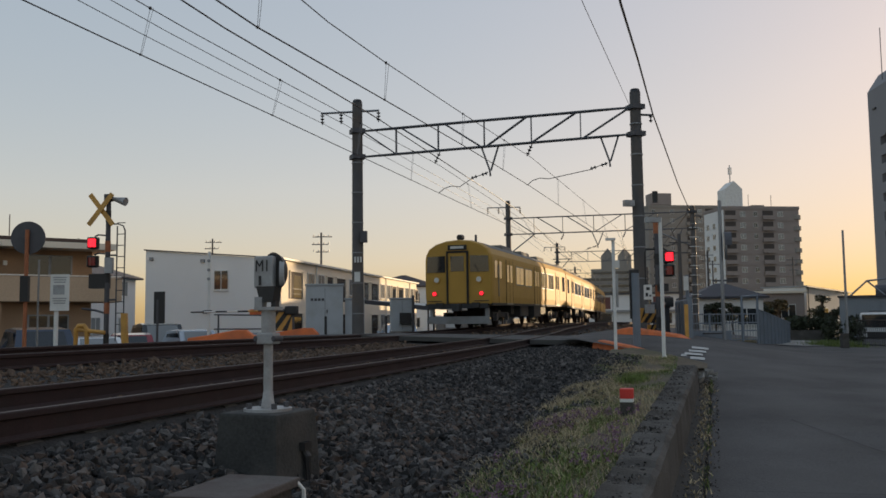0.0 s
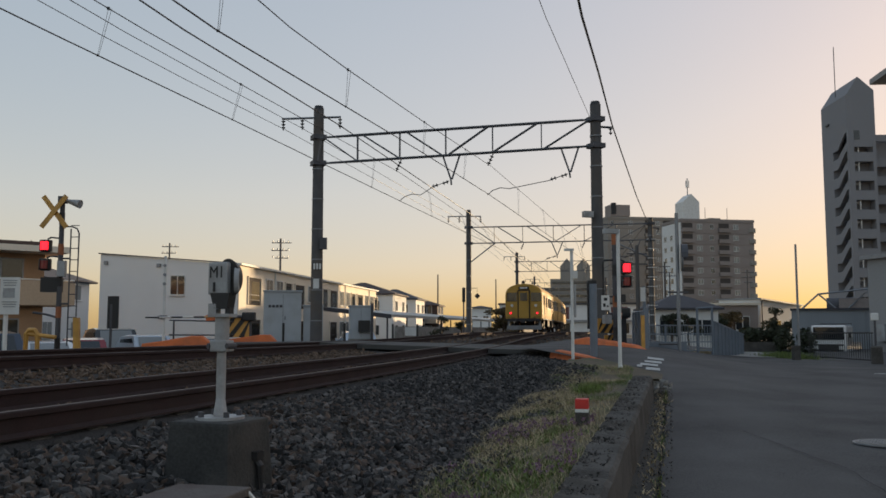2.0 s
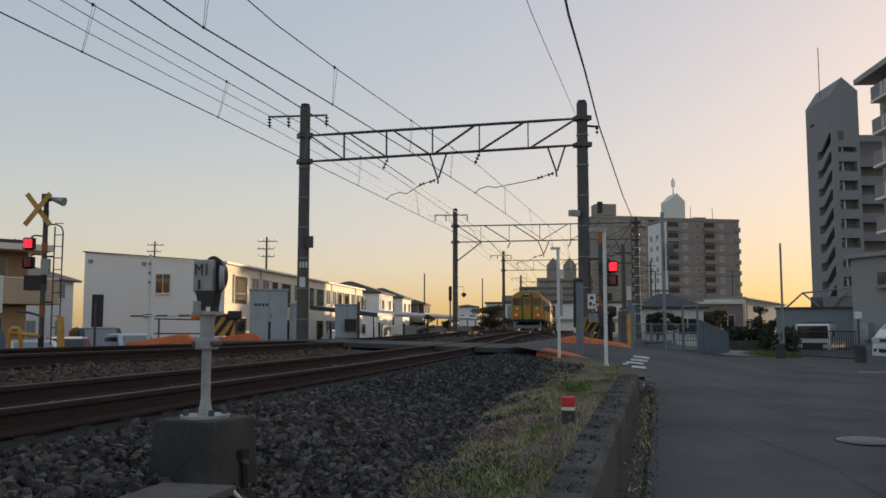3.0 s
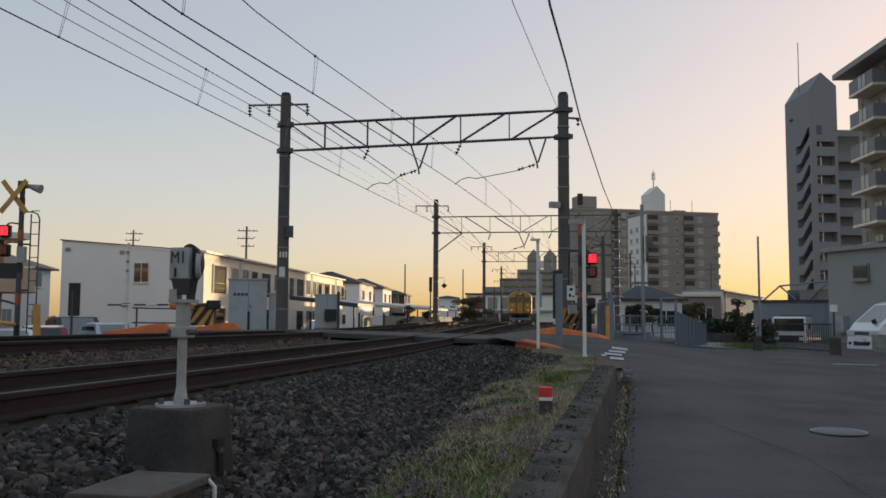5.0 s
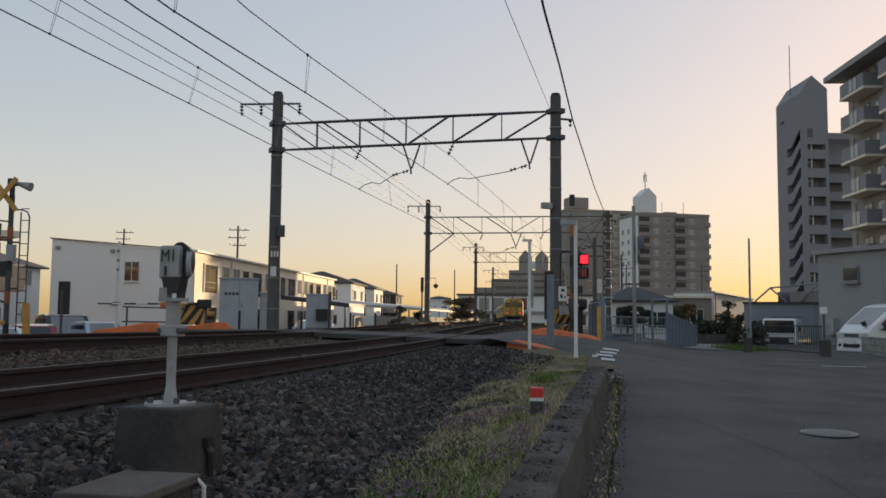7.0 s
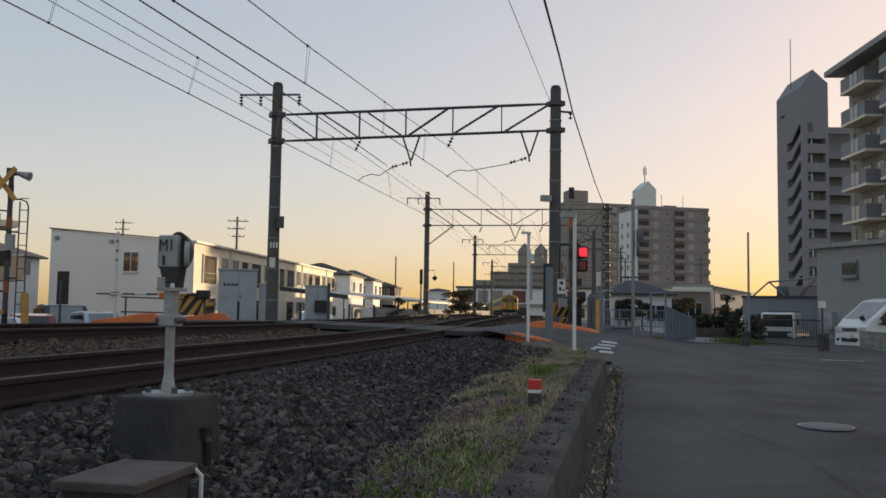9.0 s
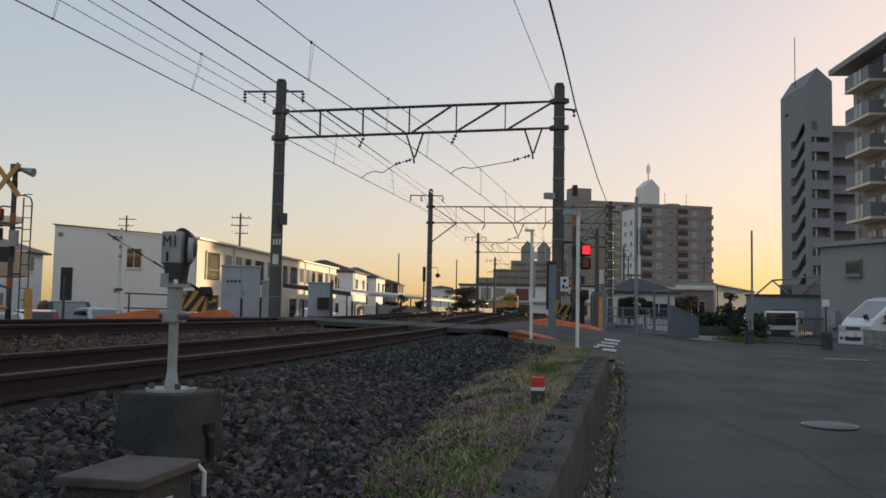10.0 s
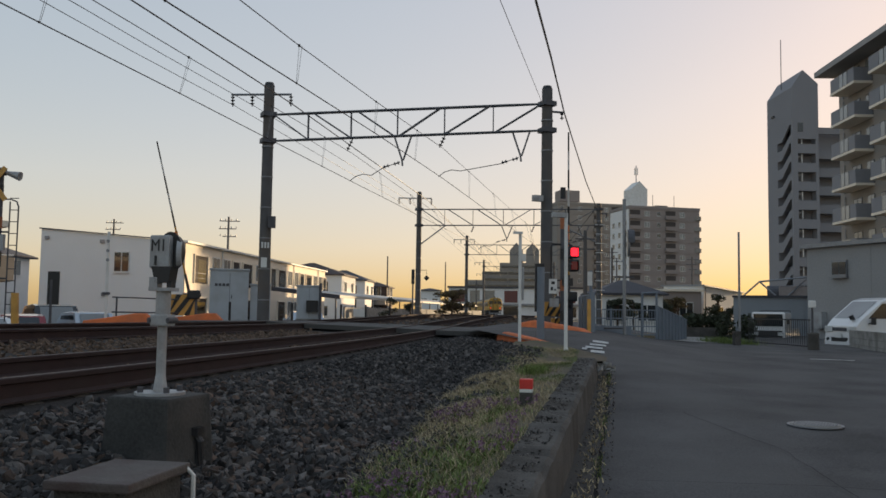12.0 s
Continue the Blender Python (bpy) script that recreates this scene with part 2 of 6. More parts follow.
def strip(rows, bm=None):
    """A sheet through rows of points of equal length."""
    bm = bm or bmesh.new()
    vs = [[bm.verts.new(p) for p in r] for r in rows]
    for a, b in zip(vs, vs[1:]):
        for i in range(len(a) - 1):
            bm.faces.new((a[i], a[i + 1], b[i + 1], b[i]))
    return bm


def mesh_np(name, verts, faces, material, label, category, kind="stuff"):
    me = bpy.data.meshes.new(name)
    me.from_pydata(verts.tolist(), [], faces.tolist())
    me.materials.append(material)
    return tagged(new(name, me), label, category, kind=kind)


# the way of the tracks: y, x of the far track's centre, height of the near track's right rail, cant, height of the far track's right rail
TRACK = [(-30, -16.908, 0.778, 0.029, 0.874), (-8, -10.758, 0.798, 0.029, 0.894), (2, -8.008, 0.833, 0.029, 0.929), (8.4, -6.319, 0.791, 0.035, 0.98), (20, -3.155, 0.777, 0.044, 0.933), (27, -1.345, 0.808, 0.034, 0.918),
         (35, 0.83, 0.968, 0.005, 0.98), (42.6, 3.1, 1.1, 0.0, 1.1), (50, 5.35, 1.15, 0.0, 1.15), (64.2, 9.35, 1.08, 0.0, 1.08), (77.5, 12.8, 1.05, 0.0, 1.05), (102, 18.4, 0.98, 0.0, 0.98), (126.7, 23.2, 0.88, 0.0, 0.88),
         (149.4, 26.9, 0.8, 0.0, 0.8), (179, 30.9, 0.73, 0.0, 0.73), (210, 34.0, 0.7, 0.0, 0.7), (260, 37.0, 0.65, 0.0, 0.65), (330, 38.0, 0.6, 0.0, 0.6)]
_t = np.array(TRACK)
_y = [r[0] for r in TRACK]
_c = {c: ([r[c] for r in TRACK], np.gradient(_t[:, c], _t[:, 0]).tolist()) for c in (1, 2, 3, 4)}


def _spline(y, col):
    """Cubic Hermite through the rows of TRACK."""
    ys, (xs, m) = _y, _c[col]
    i = 0
    while i < len(ys) - 2 and ys[i + 1] < y:
        i += 1
    h = ys[i + 1] - ys[i]
    s = (y - ys[i]) / h
    return (2 * s**3 - 3 * s**2 + 1) * xs[i] + (s**3 - 2 * s**2 + s) * h * m[i] + (-2 * s**3 + 3 * s**2) * xs[i + 1] + (s**3 - s**2) * h * m[i + 1]


def way(y, off=0.0, dz=0.0):
    """A point beside the far track's centre: off metres to the right of it, dz over the rail tops."""
    x = _spline(y, 1)
    g = (_spline(y + 0.5, 1) - _spline(y - 0.5, 1))
    k = 1 / math.hypot(1, g)
    near, far, c = _spline(y, 2), _spline(y, 4), _spline(y, 3)
    if off >= 2.6:
        z = near + c * (4.3665 - min(off, 5.0)) - 0.07 * max(0.0, off - 5.0)
    elif off <= 1.2:
        z = far + c * (0.5665 - max(off, -1.5))
    else:
        a, b = far + c * (0.5665 - 1.2), near + c * (4.3665 - 2.6)
        z = a + (b - a) * (off - 1.2) / 1.4
    return Vector((x + off * k, y - off * g * k, z + dz))


def heading(y):
    return math.degrees(math.atan(_spline(y + 0.5, 1) - _spline(y - 0.5, 1)))


H0 = 16.3
_u = Vector((math.sin(radians(H0)), math.cos(radians(H0)), 0))
_v = Vector((math.cos(radians(H0)), -math.sin(radians(H0)), 0))


def at(u, v, z=0.0):
    """A place by metres along the road and to the right of it."""
    return _u * u + _v * v + Vector((0, 0, z))


def spot(p, turn=0.0):
    return pose(p[0], p[1], p[2], 0, 0, turn)
# ---------- ground, road, verge ----------
def ss(x, a, b):
    t = min(1, max(0, (x - a) / (b - a)))
    return t * t * (3 - 2 * t)


def road_z(u, v):
    return min(0.017 * u, 0.36) - 0.02 * ss(v, 2, 8) + 0.5 * min(1, max(0, (u - 8) / 13)) ** 1.15 * ss(-v, -3.5, 1.2)


def kerb_v(u):
    """The kerb's road edge."""
    return -0.43 + 0.036 * u


def kerb_z(u):
    return 0.3 + 0.028 * u


bm = bmesh.new()
bmesh.ops.create_grid(bm, x_segments=24, y_segments=24, size=2500, matrix=Matrix.Translation((0, 1500, -0.5)))
tagged(finish("ground", bm, EARTH), "bare earth and distant land under the town", "ground", kind="structure")

us = [-30 + 1.5 * i for i in range(16)] + [-6 + 0.5 * i for i in range(80)] + [34 + 3 * i for i in range(5)]
vs = [-3.4 + 0.35 * i for i in range(32)] + [8 + 2 * i for i in range(9)]
def road_edge(u):
    """The road's edge towards the tracks: the kerb, then the orange kerb, then the crossing."""
    return max(-3.4, min(kerb_v(u) - 0.05, -0.22 - 0.58 * (u - 16.6)))


bm = strip([[at(u, v, road_z(u, v) + 0.012 * noise.noise((u * 0.7, v * 0.7, 0))) for v in (road_edge(u) + (24 - road_edge(u)) * (v0 + 3.4) / 27.4 for v0 in vs)] for u in us])
tagged(finish("road", bm, ASPHALT, smooth=True), "worn dark grey asphalt road with patches and cracks", "road", kind="structure")

# parking ground on the far side
bm = strip([[(x, y, -0.5 + 0.35 * ss(y, 40, 52)) for x in (-80, -40, -20, way(y, -3.4).x)] for y in range(-30, 140, 5)])
tagged(finish("parking_ground", bm, ASPHALT_OLD), "old grey asphalt of a parking lot", "parking lot", kind="structure")

# ballast bed: offset from the far track's centre, height over the rails
BED = [(-4.6, -1.2), (-3.4, -0.75), (-2.3, -0.3), (-1.6, -0.2), (-0.75, -0.19), (0, -0.2), (0.75, -0.19), (1.4, -0.2), (1.9, -0.24), (2.4, -0.2), (3.05, -0.19), (3.8, -0.2), (4.4, -0.2), (4.6, -0.235), (5.1, -0.25), (5.7, -0.33), (6.3, -0.38), (6.9, -0.43), (7.6, -0.48), (8.3, -0.6), (8.8, -0.8)]


def bed_z(off, y=0.0):
    z = float(np.interp(off, [b[0] for b in BED], [b[1] for b in BED]))
    near = ss(y, 13.5, 20.5) * (1 - ss(y, 28, 34))
    return z + (-0.07 + 0.05 * max(0.0, off - 5.0) - z) * 0.92 * ss(off, 4.7, 5.6) * near


ys = [-30 + 2 * i for i in range(14)] + [-2 + 0.4 * i for i in range(110)] + [42 + 4 * i for i in range(72)]
bm = strip([[way(y, o, bed_z(o, y) + 0.02 * noise.noise((o * 2, y * 2, 3))) for o, dz in BED] for y in ys])
tagged(finish("ballast_bed", bm, BALLAST_BED, smooth=True), "dark bed of crushed stone under the two tracks", "ballast", kind="structure")

# verge of soil between the ballast and the kerb wall
def verge_z(u, v):
    """Height of the verge: from the kerb's top down to the ballast."""
    e = kerb_v(u) - 0.2 if u <= 12.6 else road_edge(u) + 0.12
    k = min(1, max(0, (v + 1.65) / (e + 1.65)))
    end = ss(u, 12.6, 14.8)
    right = (kerb_z(u) - 0.03) * (1 - end) + (road_z(u, e) + 0.03) * end
    left = (kerb_z(u) - 0.25) * (1 - end) + (0.42 + 0.05 * (u - 12.6)) * end
    return left + (right - left) * k + 0.05 * noise.noise((u * 1.5, v * 2.2, 0)) * math.sin(3.14 * min(1, k + 0.1))


bm = bmesh.new()
rows = []
for i in range(67):
    u = -8 + 0.4 * i
    e = kerb_v(u) - 0.2 if u <= 12.6 else road_edge(u) + 0.12
    vv = [-1.65 + (e + 1.65) * k / 9 for k in range(10)]
    rows.append([at(u, -2.0, verge_z(u, -1.65) - 0.3)] + [at(u, v, verge_z(u, v)) for v in vv])
verge = tagged(finish("verge", strip(rows, bm), SOIL, smooth=True), "strip of soil and weeds beside the ballast", "verge", kind="structure")

# low retaining kerb of concrete, cast in lengths
kerb = thing("retaining_kerb", pose(0, 0, 0), "weathered low concrete retaining kerb along the road", "kerb", kind="structure")
for i in range(6):
    u0, u1 = -8 + 3.75 * i, -8 + 3.75 * i + 3.745
    u1 = min(u1, 12.8)
    if u0 > 12:
        break
    bm = bmesh.new()
    prof = [(-0.26, 0.0), (-0.26, -0.6), (0.03, -0.6), (0.0, -0.03), (-0.03, 0.0)]
    n = 40
    rows = []
    for k in range(n):
        u = u0 + (u1 - u0) * k / (n - 1)
        rows.append([at(u, kerb_v(u) + v + 0.008 * noise.noise((u * 3, v * 9, 1)), kerb_z(u) + h + 0.03 * noise.noise((u * 4, v * 7, 5)) + 0.02 * noise.noise((u * 13, v * 17, 5))) for v, h in prof + prof[:1]])
    bm = strip(rows)
    for r in (0, n - 1):
        bm.faces.new([bm.verts.new(p) for p in rows[r][:-1]])
    part("kerb_length", bm, CONCRETE_DARK, kerb)
def joint_v(u):
    return -0.157 + 0.0278 * u


bm = strip([[at(u, v, road_z(u, v) + h) for v, h in ((kerb_v(u), 0.03), (joint_v(u) - 0.01, 0.012), (joint_v(u), -0.05))] for u in (-8 + 0.6 * i for i in range(37))])
tagged(finish("gutter", bm, GUTTER), "narrow concrete gutter at the foot of the kerb", "gutter", kind="structure")
# crack with dirt along the gutter
bm = strip([[at(u, joint_v(u) + 0.03 * noise.noise((u * 2, 0, 0)) + w, road_z(u, 0.15) + 0.012) for w in (-0.018 - 0.012 * noise.noise((u * 3, 5, 0)), 0.018 + 0.012 * noise.noise((u * 3, 9, 0)))] for u in (-4 + 0.25 * i for i in range(70))])
tagged(finish("gutter_joint", bm, TAR), "dark open joint between gutter and asphalt", "joint", kind="structure")

# ---------- tracks ----------
RAIL = [(-0.066, -0.174), (0.066, -0.174), (0.066, -0.16), (0.012, -0.14), (0.009, -0.05), (0.033, -0.036), (0.033, -0.006), (0.026, -0.0005), (-0.026, -0.0005), (-0.033, -0.006), (-0.033, -0.036), (-0.009, -0.05), (-0.012, -0.14), (-0.066, -0.16)]
rail_ys = [-30 + 3 * i for i in range(10)] + [0.5 * i for i in range(100)] + [50 + 2 * i for i in range(110)]
sleeper_me = None
for tname, centre in (("far", 0.0), ("near", 3.8)):
    track = thing("railway_track", pose(0, 0, 0), "railway track with rusty rails on ballast" + (" beside the road" if centre else " that the train runs on"), "railway track", "the two tracks")
    for side in (-0.5665, 0.5665):
        rows = []
        for y in rail_ys:
            o = centre + side
            c, r = way(y, o), way(y, o + 1) - way(y, o)
            r.normalize()
            rows.append([c + r * a + Vector((0, 0, b)) for a, b in RAIL + RAIL[:1]])
        ob = part("rail", strip(rows), RAIL_SIDE, track)
        rows = [[way(y, centre + side - 0.024, 0.003), way(y, centre + side + 0.024, 0.003)] for y in rail_ys]
        part("running_surface", strip(rows), RAIL_TOP, ob, "bright worn rail head")
    if sleeper_me is None:
        bm = prism([(-0.62, -0.17), (0.62, -0.17), (0.62, 0.0), (0.58, 0.02), (-0.58, 0.02), (-0.62, 0.0)], -0.11, 0.11)
        sleeper_me = bpy.data.meshes.new("sleeper")
        bm.to_mesh(sleeper_me)
        bm.free()
        sleeper_me.materials.append(CONCRETE_DARK)
    for i in range(85):
        y = 0.3 + 0.62 * i
        ob = new("sleeper", sleeper_me)
        ob.parent = track
        p = way(y, centre, -0.197)
        e = way(y, centre + 1) - way(y, centre - 1)
        ob.matrix_basis = pose(p.x, p.y, p.z, 0, -math.degrees(math.atan2(e.z, math.hypot(e.x, e.y))), -heading(y))

# crossing deck
def near_y(off):
    return 25.3


deck = thing("crossing_deck", pose(0, 0, 0), "level crossing deck of worn slabs between the rails", "crossing", kind="structure")
for lo, hi, n in ((4.44, 6.7, 3), (3.31, 4.29, 4), (0.64, 3.16, 4), (-0.49, 0.49, 4), (-6.0, -0.64, 4)):
    for k in range(n):
        a0, a1 = k / n + 0.003, (k + 1) / n - 0.003
        pts = []
        for top in (-0.012, -0.14):
            for o, a in ((lo, a0), (hi, a0), (hi, a1), (lo, a1)):
                y = near_y(o) + 3.6 * a
                dz = top - (0.1 * ss(-o, 1.5, 6)) + 0.06 * max(0.0, o - 5.0)
                pts.append(way(y, o, dz))
        bm = bmesh.new()
        v = [bm.verts.new(p) for p in pts]
        for f in ((0, 1, 2, 3), (7, 6, 5, 4), (0, 4, 5, 1), (1, 5, 6, 2), (2, 6, 7, 3), (3, 7, 4, 0)):
            bm.faces.new([v[i] for i in f])
        part("slab", bm, ASPHALT_OLD, deck)

# road across the tracks on the far side, sloping down
bm = strip([[Vector((x, 25.5 + w * 6.0 - (x + 6) * 0.4, z)) for w in (0, 0.33, 0.66, 1)] for x, z in ((-6.2, 0.88), (-9, 0.65), (-13, 0.2), (-20, -0.08), (-60, -0.1))])
tagged(finish("far_road", bm, ASPHALT_OLD), "grey road beyond the crossing", "road", kind="structure")


def kerb_block(points, w, label):
    """Orange kerb: a ridge that tapers at its ends."""
    n = len(points)
    rows = []
    for i, p in enumerate(points):
        p = Vector(p)
        d = Vector(points[min(i + 1, n - 1)]) - Vector(points[max(i - 1, 0)])
        d.z = 0
        r = Vector((d.y, -d.x, 0)).normalized()
        base = p - Vector((0, 0, 0.45))
        rows.append([base - r * w * 0.6, p - r * w * 0.35 - Vector((0, 0, 0.03)), p - r * w * 0.25, p + r * w * 0.25, p + r * w * 0.35 - Vector((0, 0, 0.03)), base + r * w * 0.6])
    bm = strip(rows)
    for r in (rows[0], rows[-1]):
        bm.faces.new([bm.verts.new(p) for p in r])
    return tagged(finish("crossing_kerb", bm, ORANGE), label, "kerb", "orange kerbs")


kerb_block([(3.66, 20.4, 0.78), (3.74, 20.0, 0.85), (4.0, 18.4, 0.77), (4.22, 17.2, 0.66), (4.4, 16.4, 0.54)], 0.22, "bright orange painted kerb bent beside the crossing")
kerb_block([(5.5, 26.6, 1.0), (5.75, 25.9, 1.08), (6.1, 24.0, 0.97), (6.3, 22.8, 0.9), (6.4, 22.2, 0.76)], 0.32, "bright orange kerb in front of the barrier machine")
kerb_block([(-7.5, 26.2, 0.9), (-6.9, 26.1, 0.98), (-6.0, 25.9, 1.13), (-5.7, 25.85, 1.13), (-5.45, 25.8, 0.95)], 0.3, "orange kerb rising toward the tracks")
kerb_block([(-6.4, 30.1, 0.9), (-5.7, 29.95, 0.98), (-4.6, 29.8, 1.14), (-4.3, 29.75, 1.14), (-4.1, 29.7, 0.95)], 0.3, "orange kerb at the far side of the crossing")

# road markings and manhole
mark = thing("road_marking", spot(at(17.0, 0.0, road_z(17.0, 0.0) + 0.006), -H0), "faded white characters painted on the asphalt", "road marking")
for x, y, w, h in ((0.05, 0.0, 0.26, 0.5), (-0.02, 0.8, 0.34, 0.42), (0.06, 1.5, 0.34, 0.45), (0.12, 2.3, 0.34, 0.5), (-0.2, 0.4, 0.1, 0.4)):
    bm = strip([[Vector((x + a, y + c, road_z(17.0 + y + c, x + a) - road_z(17.0, 0) + 0.012)) for a in (-w / 2, 0, w / 2)] for c in (-h / 2, 0, h / 2)])
    part("painted_bar", bm, LINE_PAINT, mark)
line = finish("stop_line", B((0, 0, 0, 0.9, 0.13, 0.006)), LINE_PAINT)
line.matrix_basis = spot(Vector((10.75, 18.3, road_z(20.6, 5.2) + 0.014)), -38)
tagged(line, "short faded white line on the asphalt", "road marking")
mh = thing("manhole_cover", spot(at(9.6, 2.25, road_z(9.6, 2.25) + 0.004), 12), "round pale iron manhole cover in the road", "manhole cover")
part("ring", C((0, 0, 0), (0, 0, 0.014), 0.275, seg=40), STEEL, mh)
part("lid", C((0, 0, 0.012), (0, 0, 0.02), 0.25, seg=40), CONCRETE, mh, "pale patterned lid")
bm = bmesh.new()
for i in range(-6, 7):
    for j in range(-6, 7):
        if math.hypot(i, j) * 0.04 < 0.22:
            B((i * 0.04, j * 0.04, 0.022, 0.022, 0.022, 0.006, 45), bm=bm)
part("studs", bm, STEEL, mh)


def crack(points, w, label):
    """A dark repaired seam in the asphalt through (u, v) places."""
    pts = []
    for a, b in zip(points, points[1:]):
        for i in range(12):
            s = i / 12
            pts.append((a[0] + (b[0] - a[0]) * s, a[1] + (b[1] - a[1]) * s))
    rows = []
    for i, (u, v) in enumerate(pts):
        j = 0.03 * noise.noise((u * 3, v * 3, 7))
        ww = w * (0.5 + abs(noise.noise((u * 5, v * 5, 1))))
        rows.append([at(u + d[0], v + j + d[1], road_z(u, v) + 0.017) for d in ((-ww, -ww), (ww, ww))])
    return tagged(finish("road_seam", strip(rows), TAR), label, "road seam", kind="structure")


crack([(6.4, 0.3), (6.5, 1.6), (6.2, 3.4), (6.3, 6.0)], 0.005, "thin crack across the asphalt")
crack([(3.0, 1.5), (5.5, 1.75), (8.0, 1.6), (10.3, 0.9)], 0.004, "thin crack along the lane")


# ---------- overhead line ----------
def insulator(parent, p, d, n=3, r=0.075, length=0.34):
    """A string of ribbed discs from p along d."""
    p, d = Vector(p), Vector(d).normalized()
    bm = C(p, p + d * length, 0.02, seg=8)
    for i in range(n):
        c = p + d * (length * (0.25 + 0.55 * i / max(1, n - 1)))
        C(c - d * 0.02, c + d * 0.025, r, r * 0.45, seg=12, bm=bm)
    return part("insulator", bm, STEEL_DARK, parent)


def gantry(left, right, top_l, top_r, zt, zb, r, label, detail=True):
    """Two concrete poles with a lattice beam between them. zt, zb: the chords' heights at both poles."""
    L, R = Vector((*left, 0)), Vector((*right, 0))
    g = thing("catenary_gantry", pose(0, 0, 0), label, "gantry", "gantries over the tracks")
    for q, top in ((L, top_l), (R, top_r)):
        pole = part("pole", C(q + Vector((0, 0, 0.2)), q + Vector((0, 0, top)), r * 1.12, r * 0.95, seg=20), POLE_CONCRETE, g, smooth=False)
        part("cap", C(q + Vector((0, 0, top - 0.02)), q + Vector((0, 0, top + 0.1)), r * 0.97, r * 0.75, seg=20), BLACK, pole)
        zs = (zt[0], zb[0]) if q is L else (zt[1], zb[1])
        for z in zs:
            part("clamp", B((q.x, q.y, z, r * 2.5, r * 2.5, 0.16, 20)), STEEL_DARK, pole)
        for k in range(7):
            z = 1.6 + k * (top - 2.2) / 6.5
            part("band", C(q + Vector((0, 0, z)), q + Vector((0, 0, z + 0.035)), r * 1.1, seg=20), STEEL, pole, "thin steel band")
    d = (R - L)
    w = d.normalized()
    n = Vector((-w.y, w.x, 0))
    a, b = L + w * r, R - w * r
    def pt(s, upper, side=0):
        p = a.lerp(b, s)
        z = zt if upper else zb
        return p + Vector((0, 0, z[0] + (z[1] - z[0]) * s)) + n * side
    h = 0.07
    for upper in (True, False):
        for side in (-h, h):
            part("chord", sweep([pt(0, upper, side * 0.2), pt(0.12, upper, side), pt(0.88, upper, side), pt(1, upper, side * 0.2)], 0.035), GIRDER, g)
    for s in (0.132, 0.294, 0.468, 0.643, 0.823):
        for side in (-h, h):
            part("strut", sweep([pt(s, True, side), pt(s, False, side)], 0.02), GIRDER, g)
    for s0, s1, up_first in ((0.0, 0.132, True), (0.15, 0.294, True), (0.318, 0.457, True), (0.475, 0.628, False), (0.643, 0.81, False), (0.83, 1.0, False)):
        part("diagonal", sweep([pt(s0, up_first, -h), pt(s1, not up_first, -h)], 0.026), GIRDER, g)
        part("diagonal", sweep([pt(s0, up_first, h), pt(s1, not up_first, h)], 0.026), GIRDER, g)
    if detail:
        for s, reach in ((0.489, 1.15), (0.926, 2.15)):
            tip = pt(s, False) + Vector((0, 0, -0.85))
            hanger = part("drop_arm", sweep([pt(s - 0.032, False), tip + w * -0.02, tip + Vector((0, 0, -0.2))], 0.035), GIRDER, g)
            part("drop_arm", sweep([pt(s + 0.032, False), tip + w * 0.02], 0.035), GIRDER, g)
            for j in (0, 1):
                insulator(hanger, tip - w * (0.1 + 0.36 * j) + Vector((0, 0, -0.08 - 0.1 * j)), -w + Vector((0, 0, -0.3)), 2, 0.075, 0.22)
            e0 = tip - w * 0.68 + Vector((0, 0, -0.27))
            part("pull_off_arm", sweep([e0 + w * 0.6 + Vector((0, 0, 0.22)), e0, e0 - w * (reach - 0.75) + Vector((0, 0, -0.26)), e0 - w * (reach - 0.45) + Vector((0, 0, -0.22)), e0 - w * (reach - 0.2) + Vector((0, 0, -0.3)), e0 - w * reach + Vector((0, 0, -0.46))], 0.015), STEEL_DARK, g)
        for s in (0.3, 0.645):
            insulator(g, pt(s, False) + Vector((0, 0, -0.05)), Vector((0, 0, -1)) - w * 0.45, 3, 0.08, 0.45)
    arm_z = top_l - 0.32
    part("cross_arm", sweep([L + Vector((0, 0, arm_z)) - w * 1.35, L + Vector((0, 0, arm_z)) + w * 0.8], 0.04), STEEL, g)
    for s in (-1.3, -0.6, 0.78):
        insulator(g, L + Vector((0, 0, arm_z)) + w * s, (0, 0, -1), 3, 0.08, 0.42)
    part("side_bracket", sweep([R + Vector((0, 0, zt[1] - 0.25)), R + Vector((0, 0, zt[1] - 0.3)) + w * 0.55], 0.04), STEEL_DARK, g)
    insulator(g, R + Vector((0, 0, zt[1] - 0.3)) + w * 0.5, (0, 0, -1), 2, 0.07, 0.25)
    return g


g1 = gantry((-2.83, 30.55), (6.72, 28.8), 9.14, 8.97, (8.1, 8.45), (7.17, 7.53), 0.19, "tall concrete catenary gantry with a lattice steel beam over the crossing")
part("lightning_box", B((-2.6, 30.35, 4.3, 0.25, 0.2, 0.4)), STEEL_DARK, g1)
part("camera_box", B((6.35, 28.55, 5.15, 0.34, 0.2, 0.2, 15)), SIGNAL_GREY, g1, "small grey camera on the pole")
part("plate", B((-2.83, 30.33, 2.9, 0.2, 0.02, 0.34)), WHITE, g1)
part("number_bars", B((-2.9, 30.33, 3.5, 0.06, 0.02, 0.2), (-2.8, 30.33, 3.5, 0.06, 0.02, 0.2), (-2.7, 30.33, 3.5, 0.06, 0.02, 0.2)), WHITE, g1, "plain white bars")
